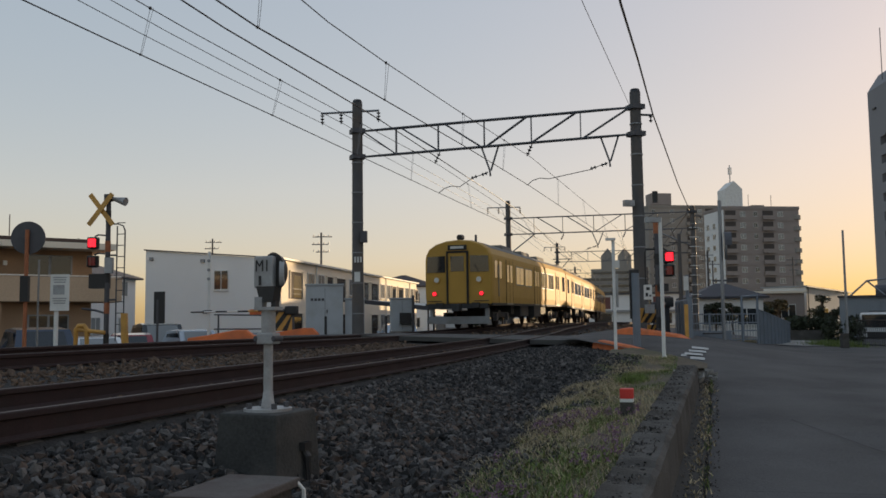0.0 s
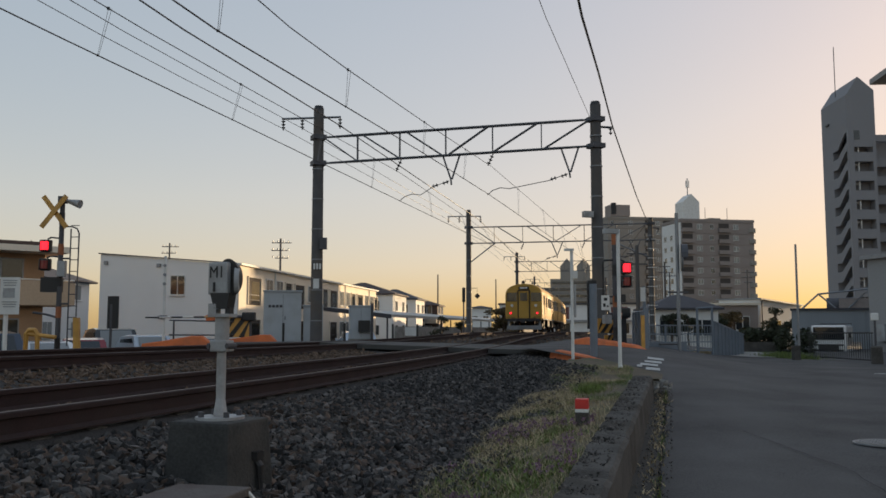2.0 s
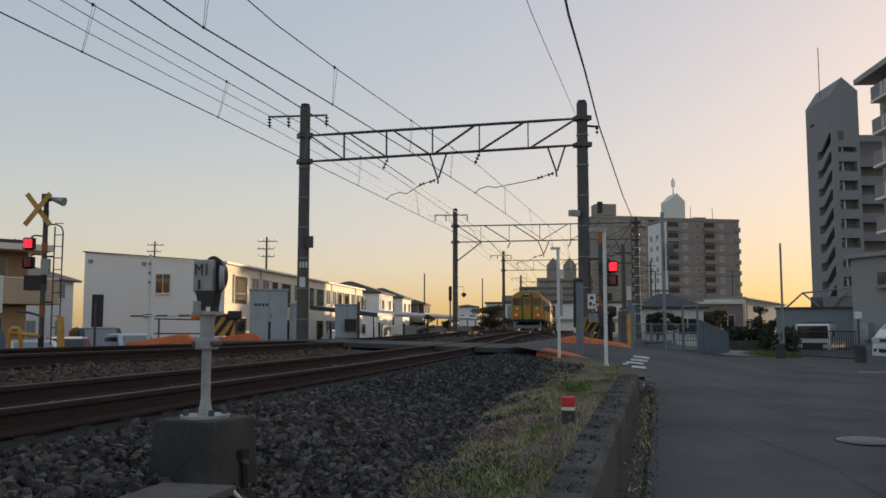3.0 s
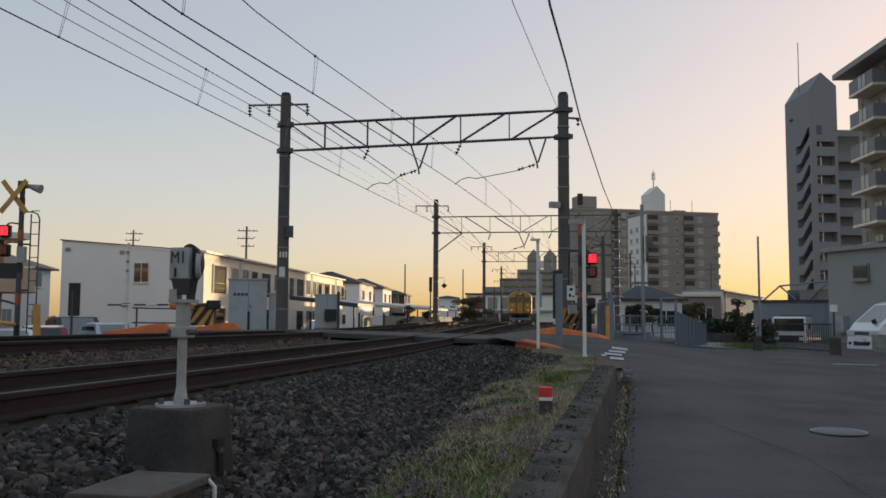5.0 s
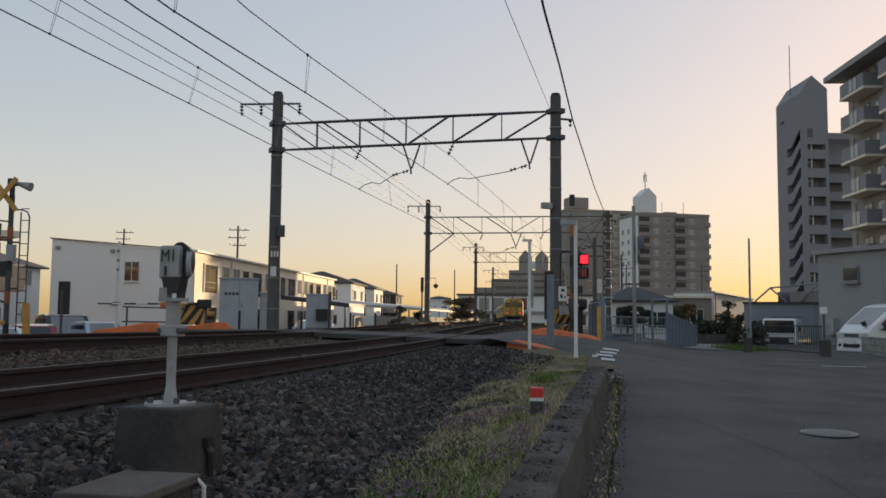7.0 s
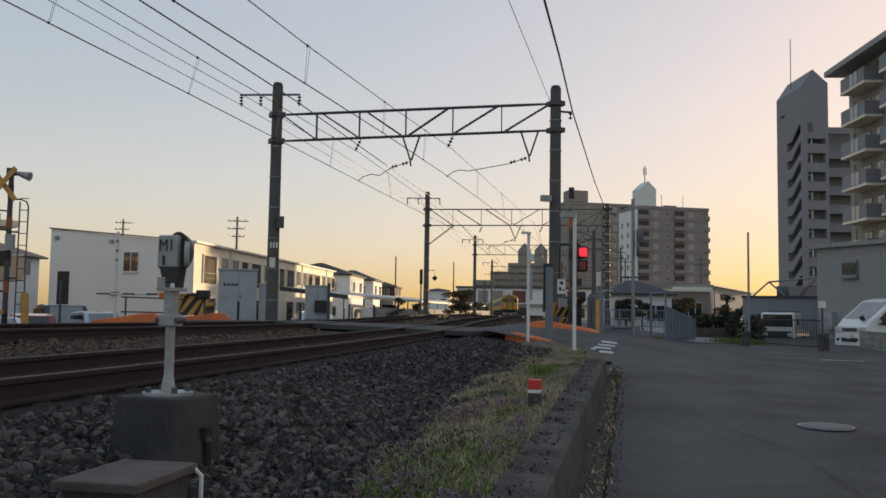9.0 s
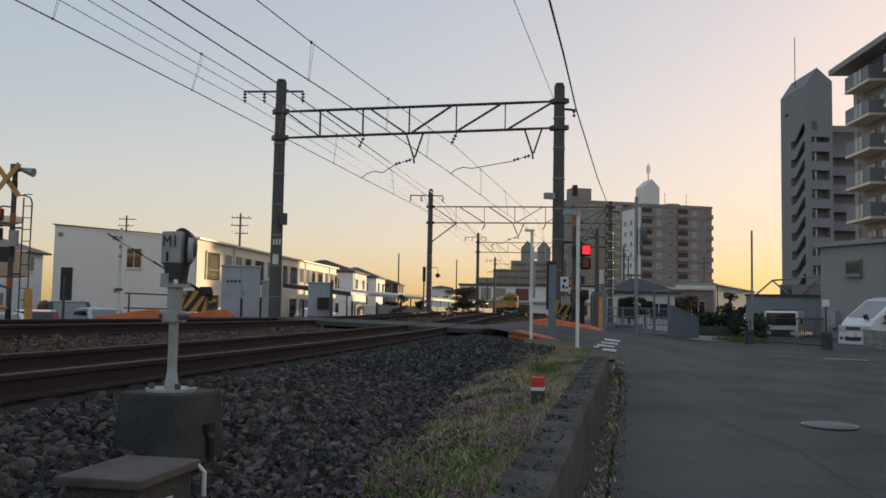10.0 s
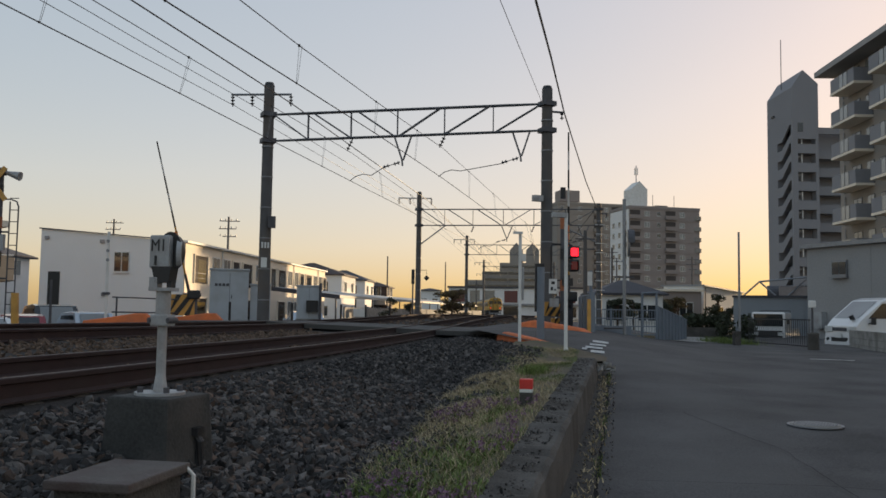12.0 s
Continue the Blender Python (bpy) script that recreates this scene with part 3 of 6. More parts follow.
g2 = gantry((4.58, 55.6), (16.1, 54.3), 8.9, 8.3, (7.86, 8.02), (6.82, 6.98), 0.165, "catenary gantry with lattice beam further along the tracks")
part("knee_brace", sweep([(4.7, 55.58, 5.6), (6.3, 55.4, 6.85)], 0.045), STEEL, g2)
for k in range(9):
    z = 2.2 + k * 0.6
    part("peg", B((16.1, 54.1, z, 0.6, 0.05, 0.04)), WHITE, g2)
part("side_arm", sweep([(13.6, 54.4, 6.9), (15.9, 54.3, 5.9)], 0.05), STEEL, g2)
for y in (86.9, 125.0, 160.0, 200.0):
    p, q = way(y, -3.0), way(y, 7.2)
    gantry(p[:2], q[:2], p.z + 7.95, p.z + 7.7, (p.z + 7.1,) * 2, (p.z + 6.1,) * 2, 0.15, "distant catenary gantry over the tracks", detail=False)


def wire(points, r, label, steps=10, sag=0.0):
    pts = []
    for a, b in zip(points, points[1:]):
        a, b = Vector(a), Vector(b)
        for i in range(steps):
            s = i / steps
            pts.append(a.lerp(b, s) - Vector((0, 0, 4 * sag * s * (1 - s))))
    pts.append(Vector(points[-1]))
    return tagged(finish("overhead_wire", sweep(pts, r, 5), WIRE), label, "wire", "overhead wires")


def on(y, off, z):
    p = way(y, off)
    return (p.x, p.y, z)


FAR_PTS = [(87, 0, 5.6), (125, 0, 5.5), (160, 0, 5.4), (200, 0, 5.3)]
contact_far = [(-13.5, -16.0, 5.5), (-5.0, 12.76, 5.62), (-3.43, 18.17, 5.69), (0.05, 30.02, 5.78), (8.17, 55.19, 5.67)] + [on(y, o, z + 0.2) for y, o, z in FAR_PTS]
mess_far = [(-12.9, -14.0, 6.5), (-4.29, 14.67, 6.39), (-3.34, 17.91, 6.44), (0.09, 30.02, 6.75), (7.19, 55.31, 6.57)] + [on(y, o, z + 1.3) for y, o, z in FAR_PTS]
contact_near = [(-7.6, -8.0, 4.95), (-2.27, 10.57, 5.02), (-0.91, 15.21, 5.25), (0.62, 20.45, 5.5), (3.16, 29.45, 5.91), (12.14, 54.75, 5.55)] + [on(y, o + 3.8, z + 0.2) for y, o, z in FAR_PTS]
mess_near = [(-7.0, -6.0, 5.9), (-1.63, 12.64, 5.8), (-0.92, 15.06, 5.91), (0.6, 20.26, 6.23), (3.24, 29.44, 6.89), (11.7, 54.8, 6.82)] + [on(y, o + 3.8, z + 1.3) for y, o, z in FAR_PTS]
wire(contact_far, 0.011, "copper contact wire over the far track")
wire(mess_far, 0.009, "steel messenger wire over the far track")
wire(contact_near, 0.011, "copper contact wire over the near track")
wire(mess_near, 0.009, "steel messenger wire over the near track")
wire([(-14, -4.0, 8.4), (-7.1, 20.29, 8.28), (-6.0, 24.06, 8.3), (-4.07, 30.66, 8.42), (3.3, 55.7, 8.35), (10.5, 87, 8.2), on(125, -4.2, 8.2)], 0.01, "feeder wire on insulators")
wire([(-13, -3.0, 8.4), (-6.42, 20.17, 8.27), (-5.27, 24.12, 8.31), (-3.38, 30.58, 8.42), (4.0, 55.6, 8.35), (11.2, 87, 8.2), on(125, -3.6, 8.2)], 0.01, "feeder wire on insulators")
wire([(-11.5, -3.0, 8.5), (-5.04, 20.13, 8.33), (-3.58, 25.13, 8.42), (-2.06, 30.41, 8.51), (5.21, 55.53, 8.38), (12.5, 87, 8.2), on(125, -2.2, 8.2)], 0.02, "thick black feeder cable")
wire([(-1.0, 3.0, 6.6), (2.92, 16.66, 7.51), (6.5, 28.7, 8.5)], 0.008, "thin earth wire to the gantry pole")
wire([(-0.9, 0.0, 5.9), (3.19, 14.58, 6.77), (4.66, 19.61, 7.31), (7.21, 28.4, 8.1), (11.5, 41, 7.75), (15.9, 54.2, 8.1), (22, 86, 8.0)], 0.024, "thick twisted cable along the poles")
def dropper(a, b):
    """Two thin strands from the messenger wire down to the contact wire."""
    bm = sweep([a, b], 0.004, 4)
    sweep([a + Vector((0.05, 0, 0)), b + Vector((0.02, 0, 0))], 0.004, 4, bm)
    ob = tagged(finish("dropper", bm, STEEL), "thin dropper between contact wire and messenger wire", "wire", "droppers")
    part("clip", B((*a, 0.04, 0.05, 0.04)), BLACK, ob)
    part("clip", B((*b, 0.025, 0.03, 0.03)), BLACK, ob)


def along(line, y):
    ys = [p[1] for p in line]
    return Vector((float(np.interp(y, ys, [p[0] for p in line])), y, float(np.interp(y, ys, [p[2] for p in line]))))


for m, c, ys_ in ((mess_far, contact_far, (13.6, 18.0, 22.6, 27.0, 34, 40, 46, 52, 60, 68, 76)), (mess_near, contact_near, (10.6, 15.1, 20.3, 25.0, 34, 40, 46, 52, 60, 68, 76))):
    for y in ys_:
        dropper(along(m, y), along(c, y))


# ---------- level crossing equipment ----------
def lamp_head(parent, p, turn, lit, name="signal_lamp"):
    """A red drum lamp with caps, lens and a back shield; it faces -y of its turn."""
    m = pose(*p, 0, 0, turn)
    def put(bm):
        bm.transform(m)
        return bm
    box = part(name, put(C((0, 0, 0.12), (0, 0, 0.17), 0.165, 0.15, seg=24)), BLACK, parent, "black drum-shaped lamp housing")
    part("base_cap", put(C((0, 0, -0.17), (0, 0, -0.12), 0.12, 0.165, seg=24)), BLACK, box)
    part("lens", put(C((0, 0, -0.12), (0, 0, 0.12), 0.15, seg=24)), RED_GLOW if lit else RED_DIM, box, "glowing red drum lens" if lit else "dark red unlit lens")
    part("shield", put(strip([[(0.175 * math.cos(a), 0.175 * math.sin(a), z) for a in (radians(-50 + 28 * k) for k in range(11))] for z in (-0.15, 0.16)])), BLACK, box)
    return box


def crossing_signal(p, turn, height, lit_up, label, with_cross=True, ladder=True):
    s = thing("crossing_signal", spot(p, turn), label, "crossing signal", "crossing signals")
    part("pole", C((0, 0, -0.4), (0, 0, height), 0.075, 0.07, seg=14), STEEL_DARK, s)
    for k in range(5):
        part("stripe", C((0, 0, 0.3 + 0.9 * k), (0, 0, 0.62 + 0.9 * k), 0.08, seg=14), RUST_POLE if k % 2 else BLACK, s)
    if with_cross:
        for sgn in (-1, 1):
            bm = B((0, -0.12, 0, 0.14, 0.025, 1.15))
            bm.transform(Matrix.Translation((-0.16, -0.03 * (sgn + 1), height - 0.38)) @ Euler((0, radians(38 * sgn), 0)).to_matrix().to_4x4())
            part("cross_blade", bm, YELLOW, s, "yellow crossbuck blade")
    if not with_cross:
        return s
    horn = part("horn", C((0.05, 0, height - 0.05), (0.2, -0.02, height - 0.07), 0.05, 0.06, seg=12), SIGNAL_GREY, s)
    part("bell_mouth", C((0.2, -0.02, height - 0.07), (0.55, -0.06, height - 0.16), 0.06, 0.13, seg=14), SIGNAL_GREY, horn)
    part("horn_bracket", B((0, 0, height - 0.02, 0.2, 0.2, 0.2)), STEEL_DARK, s)
    if ladder:
        lad = part("ladder", sweep([(0.52, 0, 0.4), (0.52, 0, height - 1.0), (0.46, 0, height - 0.86), (0.3, 0, height - 0.8), (0.07, 0, height - 0.8)], 0.022), STEEL_DARK, s)
        part("stile", sweep([(0.28, 0, 0.4), (0.28, 0, height - 0.86)], 0.022), STEEL_DARK, lad)
        for k in range(11):
            part("rung", sweep([(0.28, 0, 0.55 + 0.33 * k), (0.52, 0, 0.55 + 0.33 * k)], 0.014), STEEL_DARK, lad)
        for z in (1.6, 2.9):
            part("stay", sweep([(0.0, 0, z), (0.28, 0, z)], 0.03), STEEL_DARK, lad)
    return s


sx = crossing_signal((-9.68, 25.4, 0.45), -6, 4.62, True, "crossing signal with yellow crossbuck, red lamps and ladder")
for k, z in enumerate((3.26, 2.72)):
    part("lamp_arm", sweep([(0, 0, z + 0.22), (-0.3, 0, z + 0.25), (-0.4, 0, z + 0.2)], 0.025), STEEL_DARK, sx)
    lamp_head(sx, (-0.42, -0.05, z), 8, k == 0)
part("rear_lamp", B((-0.28, 0.1, 2.15, 0.5, 0.35, 0.42)), BLACK, sx, "black lamp seen from behind")
part("control_box", B((0.1, -0.1, 2.6, 0.22, 0.15, 0.45)), SIGNAL_GREY, sx)
part("lower_arm", sweep([(-0.75, 0, 1.35), (-0.35, 0, 1.3), (0, 0, 1.2)], 0.035), STEEL_DARK, sx)
guard = thing("hoop_barrier", spot((-9.65, 25.2, 0.35), -6), "yellow painted guard frame round the signal's foot", "guard rail")
part("plank", prism([(0.55, 0.0), (0.72, 0.0), (0.66, 1.3), (0.5, 1.3)], -0.06, 0.06), YELLOW, guard)
for x, h in ((-0.7, 0.95),):
    part("hoop", sweep([(x - 0.16, 0, 0), (x - 0.16, 0, h - 0.1), (x - 0.08, 0, h), (x + 0.08, 0, h), (x + 0.16, 0, h - 0.1), (x + 0.16, 0, 0)], 0.075, 8), YELLOW, guard)
part("cross_bar", sweep([(-0.85, 0, 0.85), (0.0, 0, 0.75)], 0.06, 8), YELLOW, guard)

sr = crossing_signal((6.25, 24.7, 0.75), 8, 3.35, True, "crossing signal with two red lamps beside the gantry", with_cross=False, ladder=False)
for k, z in enumerate((2.32, 1.93)):
    part("lamp_arm", sweep([(0, 0, z + 0.24), (0.15, -0.05, z + 0.26), (0.27, -0.08, z + 0.18)], 0.025), BLACK, sr)
    lamp_head(sr, (0.28, -0.12, z), -6, k == 0)
part("rear_arm", sweep([(0, 0, 2.55), (-0.33, 0, 2.55), (-0.36, 0, 2.45), (-0.36, 0, 1.5), (0, 0, 1.5)], 0.03), BLACK, sr)
part("speaker", B((0.1, -0.05, 1.45, 0.3, 0.25, 0.22)), BLACK, sr)
sign = part("notice_plate", B((-0.36, -0.15, 1.32, 0.24, 0.02, 0.42)), WHITE, sr, "white notice with dark signs")
part("notice_marks", B((-0.36, -0.165, 1.42, 0.1, 0.01, 0.08), (-0.4, -0.165, 1.25, 0.07, 0.01, 0.1), (-0.3, -0.165, 1.22, 0.05, 0.01, 0.05)), BLACK, sign)
part("relay_box", B((-0.3, -0.1, 0.85, 0.22, 0.18, 0.25)), SIGNAL_GREY, sr)


def striped_board(parent, p, w, h, turn):
    """A yellow board with slanting black stripes."""
    m = pose(*p, 0, 0, turn)
    bm = B((0, 0, 0, w, 0.03, h))
    bm.transform(m)
    board = part("warning_board", bm, YELLOW, parent, "yellow board with black slanting stripes")
    for k in (-1, 0, 1):
        c = k * w * 0.42
        bm = prism([(c - w * 0.16 - h * 0.3, -h / 2), (c + w * 0.04 - h * 0.3, -h / 2), (c + w * 0.16 + h * 0.3, h / 2), (c - w * 0.04 + h * 0.3, h / 2)], -0.022, -0.016)
        for v in bm.verts:
            v.co.x = min(w / 2, max(-w / 2, v.co.x))
        bm.transform(m)
        part("stripe", bm, BLACK, board)


def barrier(p, turn, mast, label):
    b = thing("barrier_machine", spot(p, turn), label, "crossing barrier", "crossing barriers")
    part("plinth", B((0, 0, -0.25, 0.5, 0.5, 0.6)), CONCRETE, b)
    part("gear_case", B((0, 0, 0.55, 0.36, 0.42, 0.9)), STEEL_DARK, b, bevel=0.03)
    part("motor_cover", B((0.05, -0.2, 1.0, 0.42, 0.3, 0.3)), BLACK, b, bevel=0.05)
    part("axle", C((-0.3, 0, mast), (0.3, 0, mast), 0.06), STEEL_DARK, b)
    return b


def boom(length, label):
    """The barrier's bar, built along +y from its pivot."""
    o = thing("barrier_bar", pose(0, 0, 0), label, "barrier bar", "crossing barriers")
    n = 8
    part("sleeve", C((0, -0.1, 0), (0, 0.75, 0), 0.055, 0.045, seg=10), STEEL_DARK, o)
    part("weight", B((0, -0.42, 0, 0.16, 0.5, 0.3)), BLACK, o, bevel=0.03)
    for k in range(n):
        a, b = 0.7 + (length - 0.7) * k / n, 0.7 + (length - 0.7) * (k + 1) / n
        part("stripe", C((0, a, 0), (0, b, 0), 0.034 - 0.0015 * k, 0.033 - 0.0015 * k, seg=8), BLACK if k % 2 else (YELLOW if k < 3 else WHITE), o)
    part("flag", B((0, 1.9, -0.03, 0.03, 0.75, 0.17)), ORANGE, o, "orange flag plate")
    return o


bl = barrier((-5.2, 30.3, 0.75), 12, 1.0, "crossing barrier machine with striped board beside an orange kerb")
striped_board(bl, (-0.3, -0.3, 0.65), 0.95, 0.7, 15)
br = barrier((6.55, 25.6, 0.8), 10, 0.95, "crossing barrier machine with striped board at the gantry foot")
striped_board(br, (-0.5, -0.3, 0.62), 0.62, 0.42, 5)
striped_board(br, (-0.35, -0.28, 0.15), 0.45, 0.4, 5)
bar_l = boom(5.3, "black and white striped barrier bar with orange flag")
bar_r = boom(5.0, "yellow and black striped barrier bar")


def thin_post(p, h, r, label, material=WHITE):
    t = thing("post", spot(p), label, "post", "posts at the crossing")
    part("tube", C((0, 0, -0.3), (0, 0, h), r, seg=12), material, t)
    return t


# white poles with detectors
w1 = thin_post((3.68, 18.2, 0.72), 2.25, 0.034, "white pole with a small detector head")
part("head", B((-0.06, -0.03, 2.28, 0.2, 0.07, 0.05, 0)), WHITE, w1)
part("bracket", B((0.06, 0, 1.2, 0.04, 0.05, 0.7)), SIGNAL_GREY, w1)
part("joint_box", B((0.05, -0.02, 1.75, 0.12, 0.1, 0.16)), WHITE, w1)
w2 = thin_post((4.18, 16.25, 0.5), 2.72, 0.036, "tall white pole with bent foot and small camera")
part("bent_foot", sweep([(0, 0, 0.15), (0.03, -0.05, 0.02), (0.14, -0.2, -0.03)], 0.036, 8), WHITE, w2)
part("camera", B((-0.14, -0.02, 2.68, 0.3, 0.09, 0.09, 10)), SIGNAL_GREY, w2)
for k in range(6):
    part("spike", B((0.06, 0, 1.75 + 0.15 * k, 0.1, 0.02, 0.02)), STEEL_DARK, w2)
dp = thin_post((4.22, 18.6, 0.55), 1.75, 0.085, "dark grey square post carrying a tall board seen from behind", FENCE_BLUE)
part("board", B((-0.02, 0.05, 1.3, 0.2, 0.06, 1.05)), BLACK, dp)
# posts on the far side
wl = thin_post((-7.1, 26.9, 0.7), 2.85, 0.045, "white pole that the barrier bar rests on")
for k in range(3):
    part("reflector", C((0, -0.05, 2.0 + 0.28 * k), (0, -0.07, 2.0 + 0.28 * k), 0.05), STEEL, wl)
part("rest", B((0, -0.05, 1.0, 0.2, 0.1, 0.08)), STEEL_DARK, wl)
ds = thin_post((-7.75, 24.0, 0.5), 1.5, 0.035, "dark panel sign on a thin post seen from behind", STEEL_DARK)
part("panel", B((0.05, 0, 1.28, 0.3, 0.03, 0.88)), BLACK, ds)
mp = thing("traffic_mirror", spot((-10.42, 21.95, 0.0), 6), "round traffic mirror on a rusty orange pole seen from behind", "traffic mirror")
part("pole", C((0, 0, 0), (0, 0, 3.75), 0.05, seg=12), RUST_POLE, mp)
part("disc", C((0, 0.09, 3.55), (0, 0.15, 3.55), 0.4, 0.36, seg=32), BLACK, mp)
part("rim", C((0, 0.06, 3.55), (0, 0.09, 3.55), 0.42, seg=32), STEEL_DARK, mp)
part("speaker_box", B((0, -0.06, 2.25, 0.2, 0.14, 0.65)), BLACK, mp)
part("side_tube", C((0.24, 0.2, 0), (0.24, 0.2, 3.0), 0.025), STEEL, mp)
sb = thing("notice_sign", spot((-9.68, 22.05, 0.2), 4), "white notice board with faded marks on a white post", "sign")
part("post", C((0, 0, -0.2), (0, 0, 2.0), 0.055), WHITE, sb)
part("board", B((0.1, -0.07, 1.95, 0.46, 0.03, 0.92)), WHITE, sb)
for k in range(6):
    part("text_bar", B((0.1, -0.09, 2.33 - 0.06 * k - (0.35 if k > 2 else 0), 0.34 - 0.03 * (k % 3), 0.006, 0.022)), STEEL, sb)
part("picture", B((0.08, -0.09, 2.02, 0.28, 0.006, 0.24)), SIGNAL_GREY, sb)
# hand rail left of the barrier
hr = thing("hand_rail", pose(0, 0, 0), "dark steel pipe rail at the edge of the lot", "railing")
for z in (1.6, 1.15):
    part("rail_bar", sweep([(-7.0, 27.2, z), (-5.8, 29.0, z - 0.02), (-5.3, 30.8, z - 0.02)], 0.025), STEEL_DARK, hr)
for x, y in ((-6.9, 27.3), (-5.8, 29.0), (-5.3, 30.8)):
    part("rail_post", C((x, y, 0.2), (x, y, 1.6), 0.028), STEEL_DARK, hr)

# equipment cabinets
def cabinet(p, turn, w, d, h, label, m=None):
    c = thing("equipment_cabinet", spot(p, turn), label, "equipment cabinet", "railway cabinets")
    part("plinth", B((0, 0, 0.0, w + 0.06, d + 0.06, 0.6)), CONCRETE, c)
    part("body", B((0, 0, 0.3 + h / 2, w, d, h)), m or CABINET, c, bevel=0.02)
    part("roof_lid", B((0, 0, 0.3 + h + 0.03, w + 0.08, d + 0.08, 0.06)), m or CABINET, c, bevel=0.01)
    part("door_seam", B((0.02, -d / 2 - 0.004, 0.3 + h * 0.5, 0.012, 0.008, h * 0.9)), STEEL_DARK, c)
    part("door_handle", B((0.1, -d / 2 - 0.02, 0.3 + h * 0.5, 0.03, 0.03, 0.14)), STEEL_DARK, c)
    return c


c1 = cabinet((-4.45, 34.1, 0.45), 6, 1.42, 1.0, 2.0, "large pale blue-grey relay cabinet at the foot of the gantry")
part("letter_bars", B((-0.48, -0.51, 1.75, 0.1, 0.008, 0.1), (-0.34, -0.51, 1.75, 0.1, 0.008, 0.1), (-0.2, -0.51, 1.75, 0.1, 0.008, 0.1), (-0.06, -0.51, 1.75, 0.1, 0.008, 0.1)), STEEL_DARK, c1)
cabinet((-3.3, 34.3, 0.45), 6, 0.75, 0.7, 1.45, "smaller pale grey cabinet beside the relay cabinet")
c3 = cabinet((-1.65, 38.6, 0.6), 6, 0.95, 0.9, 1.4, "white signal hut cabinet with dark screen box")
part("dark_box", B((0.15, -0.55, 0.85, 0.5, 0.15, 0.5)), BLACK, c3)
thin_post((-1.1, 38.0, 0.6), 1.85, 0.06, "dark signal post beside the white cabinet", STEEL_DARK)
for x, y in ((-4.2, 32.4), (-2.0, 33.2), (-0.2, 38.0), (0.9, 39.5), (2.2, 44)):
    thin_post((x, y, 0.75), 0.8, 0.045, "short dark bollard beside the track", BLACK)

# point marker signal in the foreground
M = at(4.935, -2.6, 0)
ms = thing("dwarf_signal", spot((M.x, M.y, 0.2), -H0), "grey dwarf signal marked M1 on a stained concrete block", "signal")
bm = prism([(-0.23, -0.23), (0.23, -0.23), (0.23, 0.23), (-0.23, 0.23)], 0, 0.575, "z")
for v in bm.verts:
    if v.co.z > 0.3:
        v.co.x *= 0.86
        v.co.y *= 0.86
bm.transform(Matrix.Rotation(radians(-9), 4, "Z") @ Matrix.Diagonal((1.08, 1.08, 1, 1)))
part("block", bm, BLOCK, ms, "stained mossy concrete block", bevel=0.02)
part("block_conduit", sweep([(0.235, 0.02, 0.33), (0.26, 0.02, 0.3), (0.26, 0.02, 0.05)], 0.025, 8), BLACK, ms)
part("conduit_box", B((0.24, 0.02, 0.36, 0.05, 0.09, 0.05)), BLACK, ms)
part("base_plate", C((0, 0, 0.575), (0, 0, 0.592), 0.15, seg=24), SIGNAL_GREY, ms)
for a in (45, 135, 225, 315):
    part("bolt", C((0.12 * math.cos(radians(a)), 0.12 * math.sin(radians(a)), 0.59), (0.12 * math.cos(radians(a)), 0.12 * math.sin(radians(a)), 0.625), 0.018, seg=6), STEEL_DARK, ms)
bm = C((0, 0, 0.59), (0, 0, 0.72), 0.085, 0.055, seg=16)
C((0, 0, 0.72), (0, 0, 1.3), 0.055, seg=18, bm=bm)
part("post", bm, SIGNAL_GREY, ms, smooth=False)
col = part("collar", B((0, 0, 1.12, 0.22, 0.19, 0.085)), SIGNAL_GREY, ms, bevel=0.012)
for x in (-0.12, 0.12):
    part("collar_bolt", C((x, -0.11, 1.12), (x, 0.11, 1.12), 0.022, seg=8), STEEL_DARK, col)
part("neck", C((0, 0, 1.16), (0, 0, 1.34), 0.085, seg=20), SIGNAL_GREY, ms)
part("flange", B((0, 0, 1.35, 0.27, 0.22, 0.025)), SIGNAL_GREY, ms)
part("terminal", B((-0.09, -0.03, 1.4, 0.1, 0.12, 0.08)), SIGNAL_GREY, ms)
part("terminal", B((0.1, -0.02, 1.385, 0.06, 0.1, 0.05)), BLACK, ms)
bm = prism([(-0.07, 1.4), (0.1, 1.4), (0.13, 1.52), (-0.12, 1.52)], -0.09, 0.09)
part("swivel", bm, BLACK, ms)
head = part("head_case", B((-0.03, 0, 1.63, 0.25, 0.17, 0.25)), SIGNAL_GREY, ms, "grey painted signal case", bevel=0.02)
part("round_front", C((0.06, 0.0, 1.635), (0.06, 0.13, 1.635), 0.15, 0.13, seg=28), BLACK, head)
part("visor", C((0.14, 0.02, 1.62), (0.19, 0.04, 1.62), 0.1, 0.09, seg=20), SIGNAL_GREY, head)
part("side_lug", C((-0.07, -0.09, 1.53), (-0.07, -0.09, 1.6), 0.015, seg=8), BLACK, head)
font = bpy.data.curves.new("marking", "FONT")
font.body, font.size, font.extrude, font.align_x, font.align_y = "M1", 0.13, 0.002, "CENTER", "CENTER"
tmp = bpy.data.objects.new("marking", font)
scene.collection.objects.link(tmp)
me = bpy.data.meshes.new_from_object(tmp.evaluated_get(bpy.context.evaluated_depsgraph_get()))
bpy.data.objects.remove(tmp)
me.materials.append(BLACK)
mk = new("marking", me)
mk.parent = head
mk.matrix_basis = pose(-0.04, -0.089, 1.675, 90, 0, 0)
mk["label"] = "black painted characters M1"

